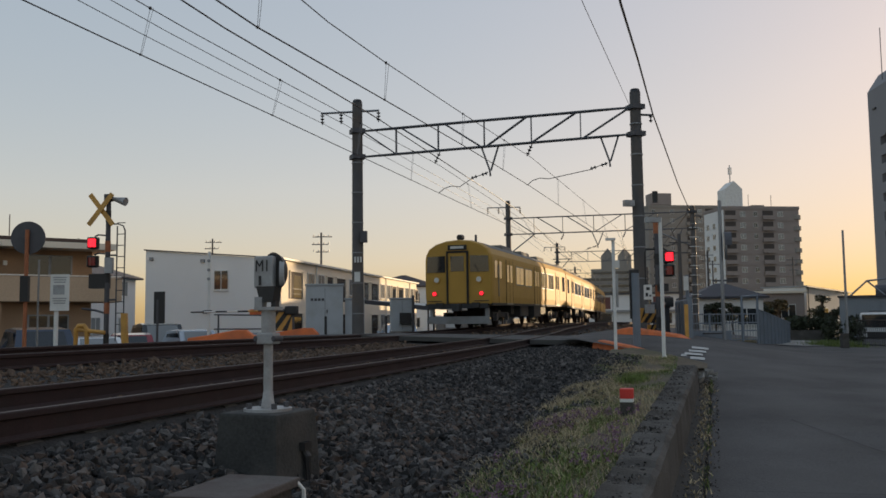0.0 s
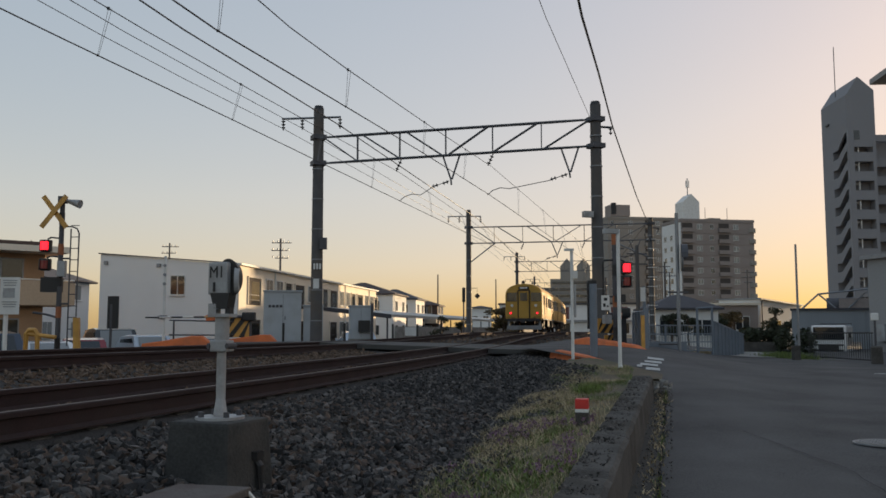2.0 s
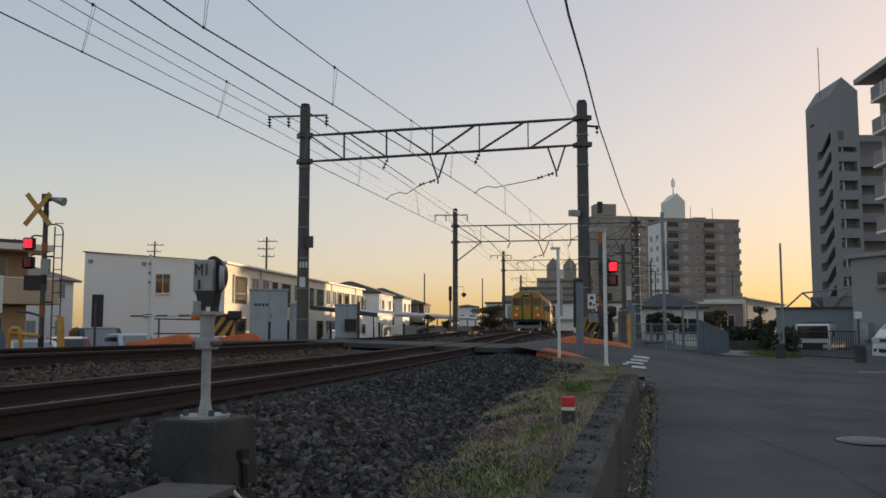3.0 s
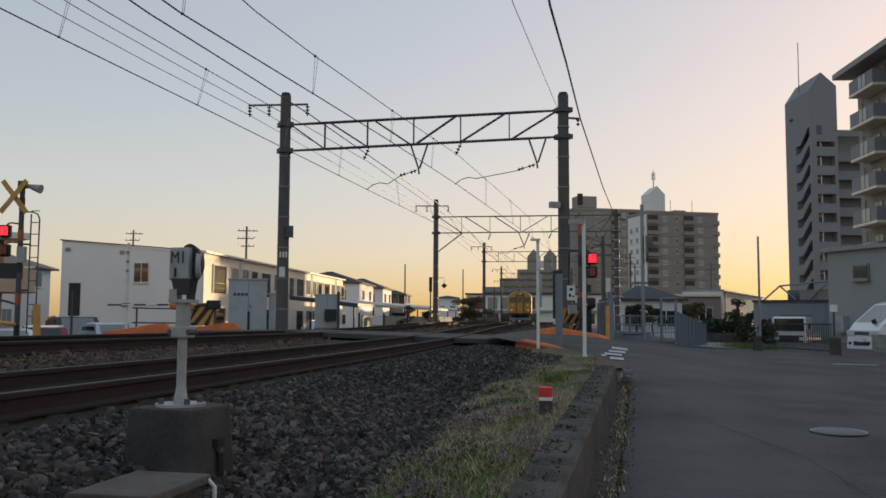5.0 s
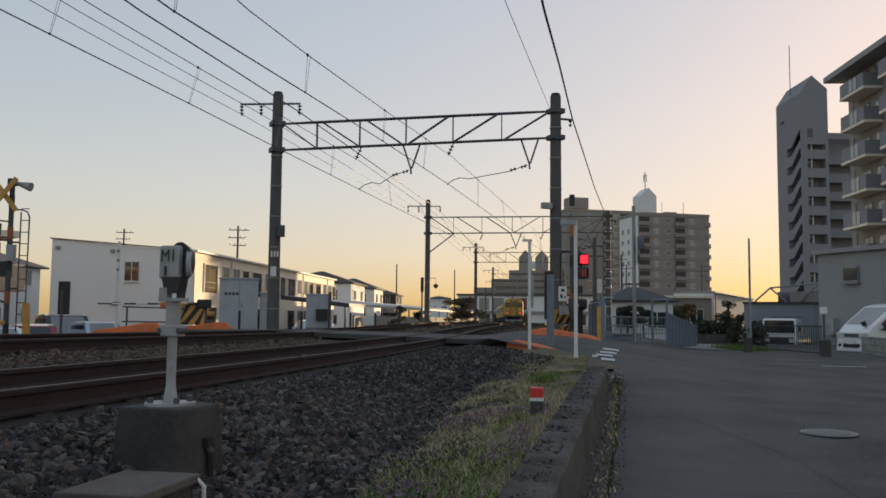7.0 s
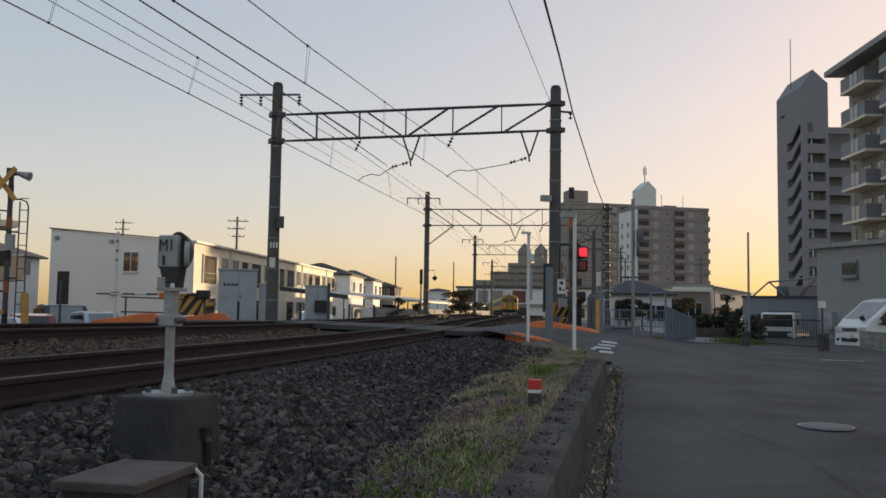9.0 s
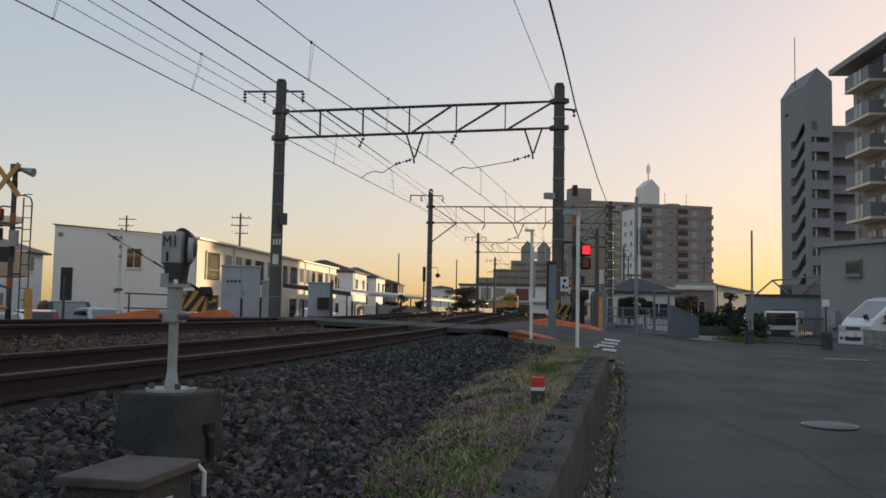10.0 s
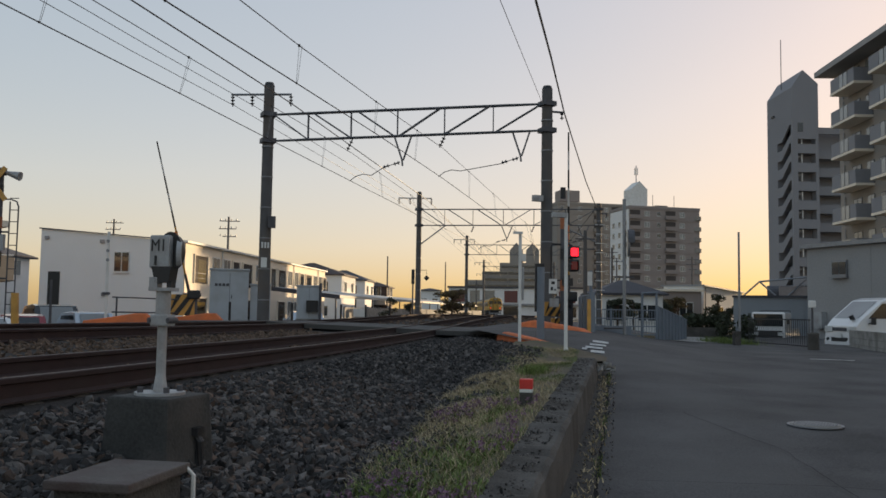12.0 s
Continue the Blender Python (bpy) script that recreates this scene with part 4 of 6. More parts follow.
for o in ms.children:
    if not o.name.startswith(("block", "conduit", "base_plate", "bolt")):
        for q in (o, *o.children):
            q.data.transform((Matrix.Translation((0, 0, 0.585)) @ Matrix.Diagonal((0.52, 0.55, 0.82, 1)) @ Matrix.Translation((0, 0, -0.585))) if q.name != "marking" else Matrix.Diagonal((0.62, 0.8, 0.7, 1)))
mk.matrix_basis = pose(-0.02, -0.0495, 1.478, 90, 0, 0)

# trough box in the foreground
jb = thing("trackside_box", spot(at(3.86, -2.22, 0.0), -H0), "grey trackside box with a weathered wooden lid", "box")
part("case", B((0, 0, 0.27, 0.36, 0.52, 0.42)), CONCRETE_DARK, jb, bevel=0.012)
WEATHERED = mat("weathered_lid", (0.11, 0.095, 0.085), 0.8, var=0.3, scale=5, fine=60, bump=0.5, dirt=(0.07, 0.045, 0.04), dirt_amount=0.9, dirt_scale=4)
part("lid", B((0, 0, 0.5, 0.42, 0.6, 0.045)), WEATHERED, jb, bevel=0.01)
part("label_plate", B((0.186, -0.05, 0.36, 0.006, 0.2, 0.06)), WHITE, jb)
part("cable", sweep([(0.2, 0.27, 0.5), (0.23, 0.29, 0.46), (0.23, 0.3, 0.1)], 0.012, 6), WHITE, jb)

# boundary marker
bmk = thing("boundary_marker", spot(at(8.1, -0.62, 0.3), -H0), "short concrete boundary post with red top and white band", "marker post")
part("stone", B((0, 0, 0.1, 0.115, 0.115, 0.34)), CONCRETE_DARK, bmk, bevel=0.008)
part("white_band", B((0, 0, 0.285, 0.118, 0.118, 0.03)), WHITE, bmk)
part("red_cap", B((0, 0, 0.345, 0.12, 0.12, 0.09)), RED, bmk, bevel=0.006)


# ---------- buildings ----------
def wall_window(parent, x, z, w, h, face, y, frame_m=None, glass=None, rail=False, depth=0.07):
    """A window on the wall face 'x' or 'y' (y: outward is -y; x: outward is +x), at x along it and sill height z; y is the wall's plane."""
    def tr(bm):
        if face == "x":
            bm.transform(Matrix(((0, -1, 0, y), (1, 0, 0, 0), (0, 0, 1, 0), (0, 0, 0, 1))))
        elif face == "y":
            bm.transform(Matrix.Translation((0, y, 0)))
        return bm
    win = part("window", tr(B((x, -0.02, z + h / 2, w, 0.05, h))), frame_m or WHITE, parent)
    k = w / 2
    for s in (-1, 1):
        part("pane", tr(B((x + s * k * 0.49, -0.05 - 0.006 * (s > 0), z + h / 2, k * 0.86, 0.012, h - 0.12))), glass or GLASS_DARK, win)
    part("sill", tr(B((x, -0.06, z - 0.03, w + 0.08, 0.12, 0.04))), frame_m or WHITE, win)
    return win


def flat_loggia(parent, x, z, w, h, face, y, rail=True):
    """A flat loggia: shade-coloured panel with frame, rear glass door and a parapet."""
    def tr(bm):
        if face == "x":
            bm.transform(Matrix(((0, -1, 0, y), (1, 0, 0, 0), (0, 0, 1, 0), (0, 0, 0, 1))))
        else:
            bm.transform(Matrix.Translation((0, y, 0)))
        return bm
    lg = part("loggia", tr(B((x, -0.012, z + h / 2, w, 0.03, h))), LOGGIA_SHADE, parent, "flat dark panel painted as a loggia's shade")
    part("opening_frame", tr(B((x - w / 2, -0.05, z + h / 2, 0.08, 0.1, h), (x + w / 2, -0.05, z + h / 2, 0.08, 0.1, h), (x, -0.05, z + h, w + 0.08, 0.1, 0.08))), WALL_CREAM, lg)
    part("glass_door", tr(B((x + w * 0.1, -0.035, z + h * 0.45, w * 0.6, 0.01, h * 0.8))), GLASS_DARK, lg)
    if rail:
        part("parapet_rail", tr(B((x, -0.07, z + h * 0.36, w, 0.03, 0.05), (x, -0.07, z + h * 0.18, w, 0.02, 0.03))), STEEL_DARK, lg)
    return lg



# long two-storey flats; local x runs along the end wall to its right end, y along the long side
fl = thing("apartment_house", pose(-9.7, 53.4, -0.15, 0, 0, -11.3), "long two-storey apartment house with pale end wall and cream side", "house")
bm = prism([(-9.0, 0), (0, 0), (0, 5.33), (-0.05, 5.4), (-9.0, 6.15)], 0, 38.0)
part("wall", bm, WALL_WHITE, fl)
part("side_cladding", B((0.03, 19, 2.68, 0.06, 37.9, 5.3)), WALL_CREAM, fl, "cream coloured long side")
part("roof_edge", B((0.1, 19, 5.42, 0.4, 38.4, 0.12)), WHITE, fl)
part("parapet_cap", prism([(-9.1, 6.16), (-9.1, 6.23), (0.1, 5.49), (0.1, 5.42)], -0.1, 0.08), STEEL_DARK, fl)
wall_window(fl, -3.85, 3.55, 0.95, 1.25, "y", -0.001)
for x, z in ((-8.6, 5.6), (-5.1, 5.4), (-4.9, 2.2)):
    part("vent", B((x, -0.06, z, 0.26, 0.14, 0.22)), STEEL, fl, bevel=0.03)
for k in range(4):
    y0 = 1.2 + 9.4 * k
    for fz in (0.35, 3.0):
        flat_loggia(fl, y0 + 1.4, fz + 0.0, 2.3, 1.75, "x", 0.06)
        wall_window(fl, y0 + 4.2, fz + 0.5, 1.3, 1.3, "x", 0.06, glass=GLASS_LIGHT)
        wall_window(fl, y0 + 6.3, fz + 0.5, 1.3, 1.3, "x", 0.06, glass=GLASS_LIGHT)
    part("downpipe", C((0.13, y0 + 5.25, 0.1), (0.13, y0 + 5.25, 5.4), 0.05, seg=8), WHITE, fl)
    flat_loggia(fl, y0 + 8.2, 3.0, 1.5, 1.75, "x", 0.06)


def hip_house(p, turn, w, d, h, rh, wall_m, roof_m, label, windows=2, over=0.45):
    """A two-storey house with hipped roof, front to -y."""
    o = thing("house", spot(p, turn), label, "house", "houses beyond the tracks")
    part("wall", B((0, 0, h / 2, w, d, h)), wall_m, o)
    W, Dp = w / 2 + over, d / 2 + over
    rdg = max(0.3, abs(w - d) / 2)
    ridge = [(-rdg, 0, h + rh), (rdg, 0, h + rh)] if w >= d else [(0, -rdg, h + rh), (0, rdg, h + rh)]
    bm = bmesh.new()
    e = [bm.verts.new(v) for v in ((-W, -Dp, h), (W, -Dp, h), (W, Dp, h), (-W, Dp, h))]
    e2 = [bm.verts.new((v.co.x, v.co.y, h - 0.14)) for v in e]
    r = [bm.verts.new(v) for v in ridge]
    if w >= d:
        fs = ((e[0], e[1], r[1], r[0]), (e[1], e[2], r[1]), (e[2], e[3], r[0], r[1]), (e[3], e[0], r[0]))
    else:
        fs = ((e[0], e[1], r[0]), (e[1], e[2], r[1], r[0]), (e[2], e[3], r[1]), (e[3], e[0], r[0], r[1]))
    for f in fs:
        bm.faces.new(f)
    bm.faces.new(e2[::-1])
    for i in range(4):
        bm.faces.new((e[i], e2[i], e2[(i + 1) % 4], e[(i + 1) % 4]))
    part("roof", bm, roof_m, o)
    for fz in ((0.9, 3.7) if h > 4.5 else (0.9,)):
        for k in range(windows):
            x = -w / 2 + w * (k + 0.5) / windows
            wall_window(o, x, fz, 1.4, 1.2, "y", -d / 2 - 0.001)
        for k in range(2):
            wall_window(o, -d / 2 + d * (k + 0.5) / 2, fz, 1.3, 1.2, "x", w / 2 + 0.001, glass=GLASS_LIGHT)
    return o


hip_house((-28.6, 66.0, -0.2), -8, 8, 8, 5.2, 1.6, WALL_WHITE, ROOF_DARK, "white two-storey house with a dark hipped roof")
hip_house((-4.1, 105.2, -0.3), -11, 9, 8.5, 5.7, 1.5, WALL_WHITE, ROOF_BROWN, "white house with a brown hipped roof behind the flats", 2, 0.3)
hip_house((-0.3, 118.4, -0.3), -11, 7, 7, 5.6, 1.4, WALL_WHITE, ROOF_DARK, "white house with a grey hipped roof and round dish", 2, 0.3)
h5 = hip_house((3.3, 126, -0.3), -11, 6, 6, 5.0, 1.0, ROOF_BROWN, ROOF_BROWN, "brown house with a balcony", 2, 0.3)
part("balcony", B((0, -3.6, 2.9, 6, 1.1, 1.0)), WALL_TAUPE, h5)

# flats at the far left with balconies
lf = thing("balcony_house", pose(-15.6, 39.2, -0.2, 0, 0, 38), "tan two-storey flats with long balcony parapets and flat roof", "house")
TAN_LIGHT = mat("pale_tan_parapet", (0.5, 0.38, 0.27), 0.8, var=0.1, scale=0.5, fine=14, bump=0.1)
TAN = mat("tan_wall", (0.36, 0.23, 0.14), 0.8, var=0.1, scale=0.5, fine=14, bump=0.1)
part("wall", B((-9, 5, 2.25, 18, 10, 5.3)), TAN, lf)
part("roof_slab", B((-8.8, 4.4, 4.95, 18.9, 11.6, 0.26)), WALL_CREAM, lf, "pale roof slab with a wide overhang")
part("roof_top", B((-9, 4.8, 5.2, 17.5, 10, 0.3)), ROOF_BROWN, lf)
bal = part("balcony", B((-8.4, -0.8, 3.08, 18.9, 0.14, 1.05), (1.0, 0.4, 3.08, 0.14, 2.5, 1.05), (-8.4, -0.05, 2.6, 18.76, 1.35, 0.16)), TAN_LIGHT, lf, "long solid balcony parapet")
part("balcony_rail", sweep([(-17.8, -0.8, 3.66), (1.05, -0.8, 3.66), (1.05, 1.5, 3.66)], 0.035), WHITE, bal)
for k in range(4):
    x = -1.8 - 4.3 * k
    wall_window(lf, x, 2.85, 1.9, 1.75, "y", -0.001, frame_m=STEEL)
    wall_window(lf, x, 0.3, 1.7, 1.7, "y", -0.001, frame_m=STEEL)
    part("post", B((x - 2.1, -0.6, 1.25, 0.2, 0.2, 2.5)), TAN, lf)
part("wall_lamp", B((-3.6, -0.08, 4.2, 0.15, 0.14, 0.2)), WHITE, lf)
part("antenna", sweep([(-2.2, 6, 5.5), (-2.2, 6, 7.0)], 0.025), STEEL_DARK, lf)

# long low shed roof beside the tracks
SHEET = mat("weathered_sheet", (0.42, 0.42, 0.4), 0.6, var=0.15, scale=0.6, fine=12)
sh = thing("bicycle_shed", pose(0, 0, 0), "long low shed with pale metal roof and concrete wall", "shed")
A0, A1 = Vector((-0.9, 61.0, 0)), Vector((19.5, 132.0, 0))
dd = (A1 - A0).normalized()
nn = Vector((dd.y, -dd.x, 0))
bm = strip([[A0.lerp(A1, s) - nn * 4.5 + Vector((0, 0, 2.9)), A0.lerp(A1, s) + nn * 0.5 + Vector((0, 0, 2.35)), A0.lerp(A1, s) + nn * 0.5 + Vector((0, 0, 2.15)), A0.lerp(A1, s) - nn * 4.5 + Vector((0, 0, 2.7))] for s in (0, 0.5, 1)])
part("roof", bm, SHEET, sh, "pale sheet metal roof")
part("front_fascia", strip([[A0 - nn * 4.5 + Vector((0, 0, 2.9)), A0 + nn * 0.5 + Vector((0, 0, 2.35))], [A0 - nn * 4.5 + Vector((0, 0, 2.6)), A0 + nn * 0.5 + Vector((0, 0, 2.05))]]), ROOF_DARK, sh)
for k in range(15):
    c = A0.lerp(A1, k / 14 * 0.98 + 0.01)
    part("column", C(c + Vector((0, 0, 0)), c + Vector((0, 0, 2.25)), 0.06, seg=8), STEEL_DARK, sh)
    c2 = A0.lerp(A1, (k + 0.5) / 14.5)
    q = (A1 - A0).length / 14.5
    bm = B((0, 0, 0.75, q * 0.985, 0.14, 1.5))
    bm.transform(Matrix.Translation(c2 + nn * 0.8) @ Euler((0, 0, math.atan2(dd.y, dd.x))).to_matrix().to_4x4())
    part("wall_panel", bm, CONCRETE, sh)
part("notice", B((1.0, 62.1, 1.15, 0.9, 0.04, 0.6)), WHITE, sh)


def block(p, turn, w, d, floors, fh, wall_m, label, cols, pattern, base=0.0):
    """A tall block of flats, front to -y: pattern gives each column's kind, w window, l loggia, b blank."""
    o = thing("apartment_block", spot(p, turn), label, "apartment block", "apartment blocks")
    h = floors * fh
    part("wall", B((0, d / 2, h / 2, w, d, h)), wall_m, o)
    part("parapet", B((0, d / 2, h + 0.35, w + 0.3, d + 0.3, 0.7)), wall_m, o)
    step = w / len(pattern)
    for f in range(floors):
        z = f * fh
        part("floor_band", B((0, -0.03, z + fh - 0.12, w + 0.06, 0.12, 0.2)), wall_m, o)
        for k, kind in enumerate(pattern):
            x = -w / 2 + step * (k + 0.5)
            if kind == "w":
                wall_window(o, x, z + 0.9, step * 0.42, 1.35, "y", -0.001, glass=GLASS_LIGHT)
            elif kind == "n":
                wall_window(o, x, z + 1.0, step * 0.3, 1.2, "y", -0.001)
            elif kind == "l":
                # no depth: a thin dark slab gives the loggia's shade
                lg = part("loggia", B((x, -0.01, z + 1.75, step * 0.85, 0.04, 1.5)), LOGGIA_SHADE, o, "flat dark panel standing in for a shaded loggia")
                part("parapet_panel", B((x, -0.35, z + 0.65, step * 0.95, 0.65, 1.05)), wall_m, lg)
    return o


# brown-tiled block with the white roof tower
mb = block((86, 228, -2.5), 7, 21, 12, 11, 2.95, WALL_TILE, "brown-tiled apartment block with white roof tower and antennas", 7, "lwnlwb")
part("side_wall", B((-10.56, 6, 16.2, 0.12, 11.8, 32)), WALL_WHITE, mb, "pale end wall")
for f in range(10):
    for k in range(3):
        wall_window(mb, 2.0 + 3.8 * k, 1.2 + 2.95 * f, 1.5, 1.4, "x", 0.0).matrix_basis = Matrix.Translation((-10.64, 0, 0)) @ Matrix.Scale(-1, 4, (1, 0, 0))
for f in range(11):
    part("corner_balcony", C((10.0, 0.9, f * 2.95 + 0.25), (10.0, 0.9, f * 2.95 + 1.35), 1.4, seg=20), WALL_TAUPE, mb)
tw = part("roof_tower", prism([(-8.3, 32.5), (-3.6, 32.5), (-3.6, 38.2), (-5.9, 40.4), (-8.3, 38.2)], 3, 8), WHITE, mb, "white roof tower with gabled top")
part("mast", C((-6.0, 5, 40), (-6.0, 5, 45.0), 0.14, seg=8), STEEL, tw)
for a in range(3):
    part("antenna", B((-6.0 + 0.4 * math.cos(a * 2.1), 5 + 0.4 * math.sin(a * 2.1), 43.4, 0.2, 0.2, 2.0)), WHITE, tw)
for x in (-1, 5.5):
    part("roof_mast", C((x, 5, 32.5), (x, 5, 37), 0.07, seg=6), STEEL_DARK, mb)
part("roof_box", B((1.5, 6, 33.4, 3.5, 3, 1.4)), WALL_TAUPE, mb)
# grey-brown block behind
bb = block((77, 266, -1.5), 7, 24, 12, 13, 2.84, WALL_TAUPE, "taupe apartment block partly hidden behind the brown one", 7, "nbwblwlb")
part("roof_tank", B((-6, 7, 40.2, 6.5, 5, 3.6)), WALL_TILE, bb)

# stepped block with twin-domed roof, far along the tracks
db = thing("stepped_block", pose(78, 398, -1, 0, 0, -12), "distant stepped apartment block with two gabled roof towers", "apartment block")
for k, (x, w, h) in enumerate(((-18, 10, 17), (-9, 12, 21), (4, 22, 25), (18, 14, 22), (28, 10, 18))):
    part("wing", B((x, 0.3 * k, h / 2, w, 14, h)), WALL_TAUPE, db)
    for f in range(int(h / 3)):
        part("floor_band", B((x, -7.1 + 0.3 * k, f * 3 + 2.2, w * 0.92, 0.2, 1.0)), GLASS_DARK, db)
for x in (0.5, 8.0):
    part("roof_tower", prism([(x - 3.0, 25), (x + 3.0, 25), (x + 3.0, 31), (x, 34.5), (x - 3.0, 31)], -4, 3), WALL_TAUPE, db)

# low white station building at the end of the line
MAROON = mat("maroon_panel", (0.16, 0.065, 0.055), 0.7, var=0.1)
st = thing("station_building", pose(46, 262, -0.5, 0, 0, -10), "long white station building with red-brown panels and dark roof edge", "building")
part("wall", B((5.5, 6, 4.6, 41, 12, 9.2)), WALL_WHITE, st)
part("roof_edge", B((5.5, 5.9, 9.4, 41.8, 12.8, 0.5)), ROOF_DARK, st)
for x, m, w in ((-12, MAROON, 4), (-7, GLASS_LIGHT, 3), (-2.5, GLASS_LIGHT, 3), (4, MAROON, 4), (16, GLASS_DARK, 4), (21, MAROON, 5)):
    part("panel", B((x, -0.06, 6.6, w, 0.12, 3.6)), m, st)
    part("glazing", B((x, -0.06, 2.0, w + 0.5, 0.12, 3.0)), GLASS_DARK, st)
part("deck_band", B((5.5, -0.5, 4.2, 40.8, 1.0, 0.6)), WALL_GREY, st)
hip_house((21.5, 224, -0.3), -6, 5.5, 6, 7.0, 0.6, WALL_WHITE, ROOF_DARK, "white building beside the station")

# right: slate-grey slab block with open stairs, and its wing
rt = thing("stair_tower_block", pose(64.0, 118.6, 0.3, 0, 0, -5), "slate-grey apartment tower with open zigzag stairs and gabled top", "apartment block")
GAB = [(0, 29.4), (3.9, 29.4), (3.9, 35.0), (1.7, 37.0), (0, 34.4)]
part("tower_head", prism(GAB, 0, 9.0), WALL_SLATE, rt)
part("tower_core", B((2.75, 5.3, 14.7, 2.3, 7.4, 29.4)), WALL_SLATE, rt)
part("corner_pier", B((0.42, 0.2, 14.7, 0.84, 0.4, 29.4)), WALL_SLATE, rt)
part("pier", B((3.68, 0.8, 14.7, 0.44, 1.6, 29.4)), WALL_SLATE, rt)
part("end_pier", B((0.8, 7.15, 14.7, 1.6, 3.7, 29.4)), WALL_SLATE, rt)
part("podium", B((8.2, 7, -0.5, 16.4, 14, 1.4)), WALL_SLATE, rt)
part("wing_core", B((8.9, 9.9, 14.7, 10.2, 8.2, 29.4)), WALL_SLATE, rt)
part("wing_pier", B((4.0, 4.9, 14.7, 0.3, 1.8, 29.4)), WALL_SLATE, rt)
part("roof_mast", C((0.6, 5, 34), (0.6, 5, 43.0), 0.06, seg=6), STEEL_DARK, rt)
part("roof_cage", B((5.0, 7, 30.6, 1.4, 1.4, 2.4)), STEEL, rt)
part("wall_camera", B((-0.1, 6.6, 31.4, 0.25, 1.0, 0.25)), BLACK, rt)
for f in range(11):
    z = 25.7 - 2.75 * f
    lo = max(0.0, z - 1.5)
    if z > 0:
        ribbon = prism([(5.3, z), (3.7, z), (0.4, z + 1.9), (0.4, z + 0.55), (0.9, z + 0.55), (3.7, lo), (5.3, lo)], 0.0, 0.25, "x")
        part("stair_parapet", ribbon, WALL_SLATE, rt, "slanting stair parapet")
        part("stair_flight", prism([(4.4, z - 0.5), (0.6, z + 1.5), (0.6, z + 1.2), (4.4, z - 0.8)], 0.3, 1.55, "x"), WALL_GREY, rt)
    g = z + 1.0
    if g - 2.1 > 0:
        o1 = part("gallery_parapet", B((2.15, 0.09, g - 1.35, 2.6, 0.18, 1.35)), WALL_SLATE, rt)
        part("gallery_floor", B((2.15, 0.9, g - 1.97, 2.6, 1.4, 0.1)), WALL_SLATE, o1)
        part("gallery_post", B((1.55, 0.35, g + 0.05, 0.12, 0.1, 1.3)), WHITE, o1)
    if f < 10:
        o2 = part("wing_parapet", B((9.0, 4.1, z - 0.2 - 0.2, 9.7, 0.2, 1.35)), WALL_SLATE, rt)
        part("wing_floor", B((9.0, 4.95, z - 1.02, 9.7, 1.5, 0.1)), WALL_SLATE, o2)
part("upper_side", prism([(5.3, 29.4), (0.4, 29.4), (0.4, 29.0), (0.9, 29.0), (3.7, 26.95), (5.3, 26.95)], 0.0, 0.25, "x"), WALL_SLATE, rt)
part("upper_front", B((2.15, 0.09, 28.1, 2.6, 0.18, 2.6)), WALL_SLATE, rt)
part("small_window", B((1.25, -0.02, 28.5, 0.75, 0.05, 1.3)), GLASS_DARK, rt)
part("wing_top", B((9.0, 4.3, 28.9, 9.7, 0.6, 1.0)), WALL_SLATE, rt)

# right: taupe block with projecting balconies
nb = thing("balcony_block", pose(45.6, 75.8, 0.0, 0, 0, -98), "taupe apartment block with dark glazed corner balconies", "apartment block")
# local: front to -y (towards the tracks), far end face to -x
# most of this length is out of view, extended to shade the near tracks
part("wall", B((23, 6, 12.0, 46, 12, 24.0)), WALL_TAUPE, nb)
part("roof_slab", B((22.6, 5.2, 24.25, 47.6, 14.0, 0.5)), WALL_GREY, nb)
part("roof_fascia", B((22.4, -1.35, 24.5, 46.0, 0.6, 0.25)), WALL_TAUPE, nb)
for f in range(8):
    z = 0.72 + 2.96 * f
    for x0 in (2.0, 9.6, 17.2):
        sl = part("balcony", B((x0 + 2.4, -0.8, z + 0.1, 4.9, 1.66, 0.22)), WALL_CREAM, nb, "balcony with dark and glass panels")
        part("end_panel", B((x0 + 4.77, -0.8, z + 0.8, 0.08, 1.6, 1.2)), WALL_SLATE, sl)
        part("end_panel", B((x0 + 0.03, -0.8, z + 0.8, 0.08, 1.6, 1.2)), WALL_SLATE, sl)
        part("front_panel", B((x0 + 0.95, -1.58, z + 0.8, 1.75, 0.08, 1.2)), WALL_SLATE, sl)
        part("front_panel", B((x0 + 4.2, -1.58, z + 0.8, 1.2, 0.08, 1.2)), WALL_SLATE, sl)
        for k in (0, 1):
            part("glass_panel", B((x0 + 2.25 + 0.85 * k, -1.6, z + 0.82, 0.72, 0.04, 1.15)), GLASS_LIGHT, sl)
        wall_window(nb, x0 + 1.6, z + 0.25, 1.7, 2.0, "y", -0.001, frame_m=STEEL_DARK)
        wall_window(nb, x0 + 4.2, z + 0.25, 1.3, 2.0, "y", -0.001, frame_m=STEEL_DARK, glass=GLASS_LIGHT)
        wall_window(nb, x0 + 6.4, z + 0.9, 1.0, 1.3, "y", -0.001, frame_m=STEEL_DARK)
    part("downpipe", C((1.2, -0.12, z), (1.2, -0.12, z + 2.7), 0.06, seg=8), STEEL, nb)


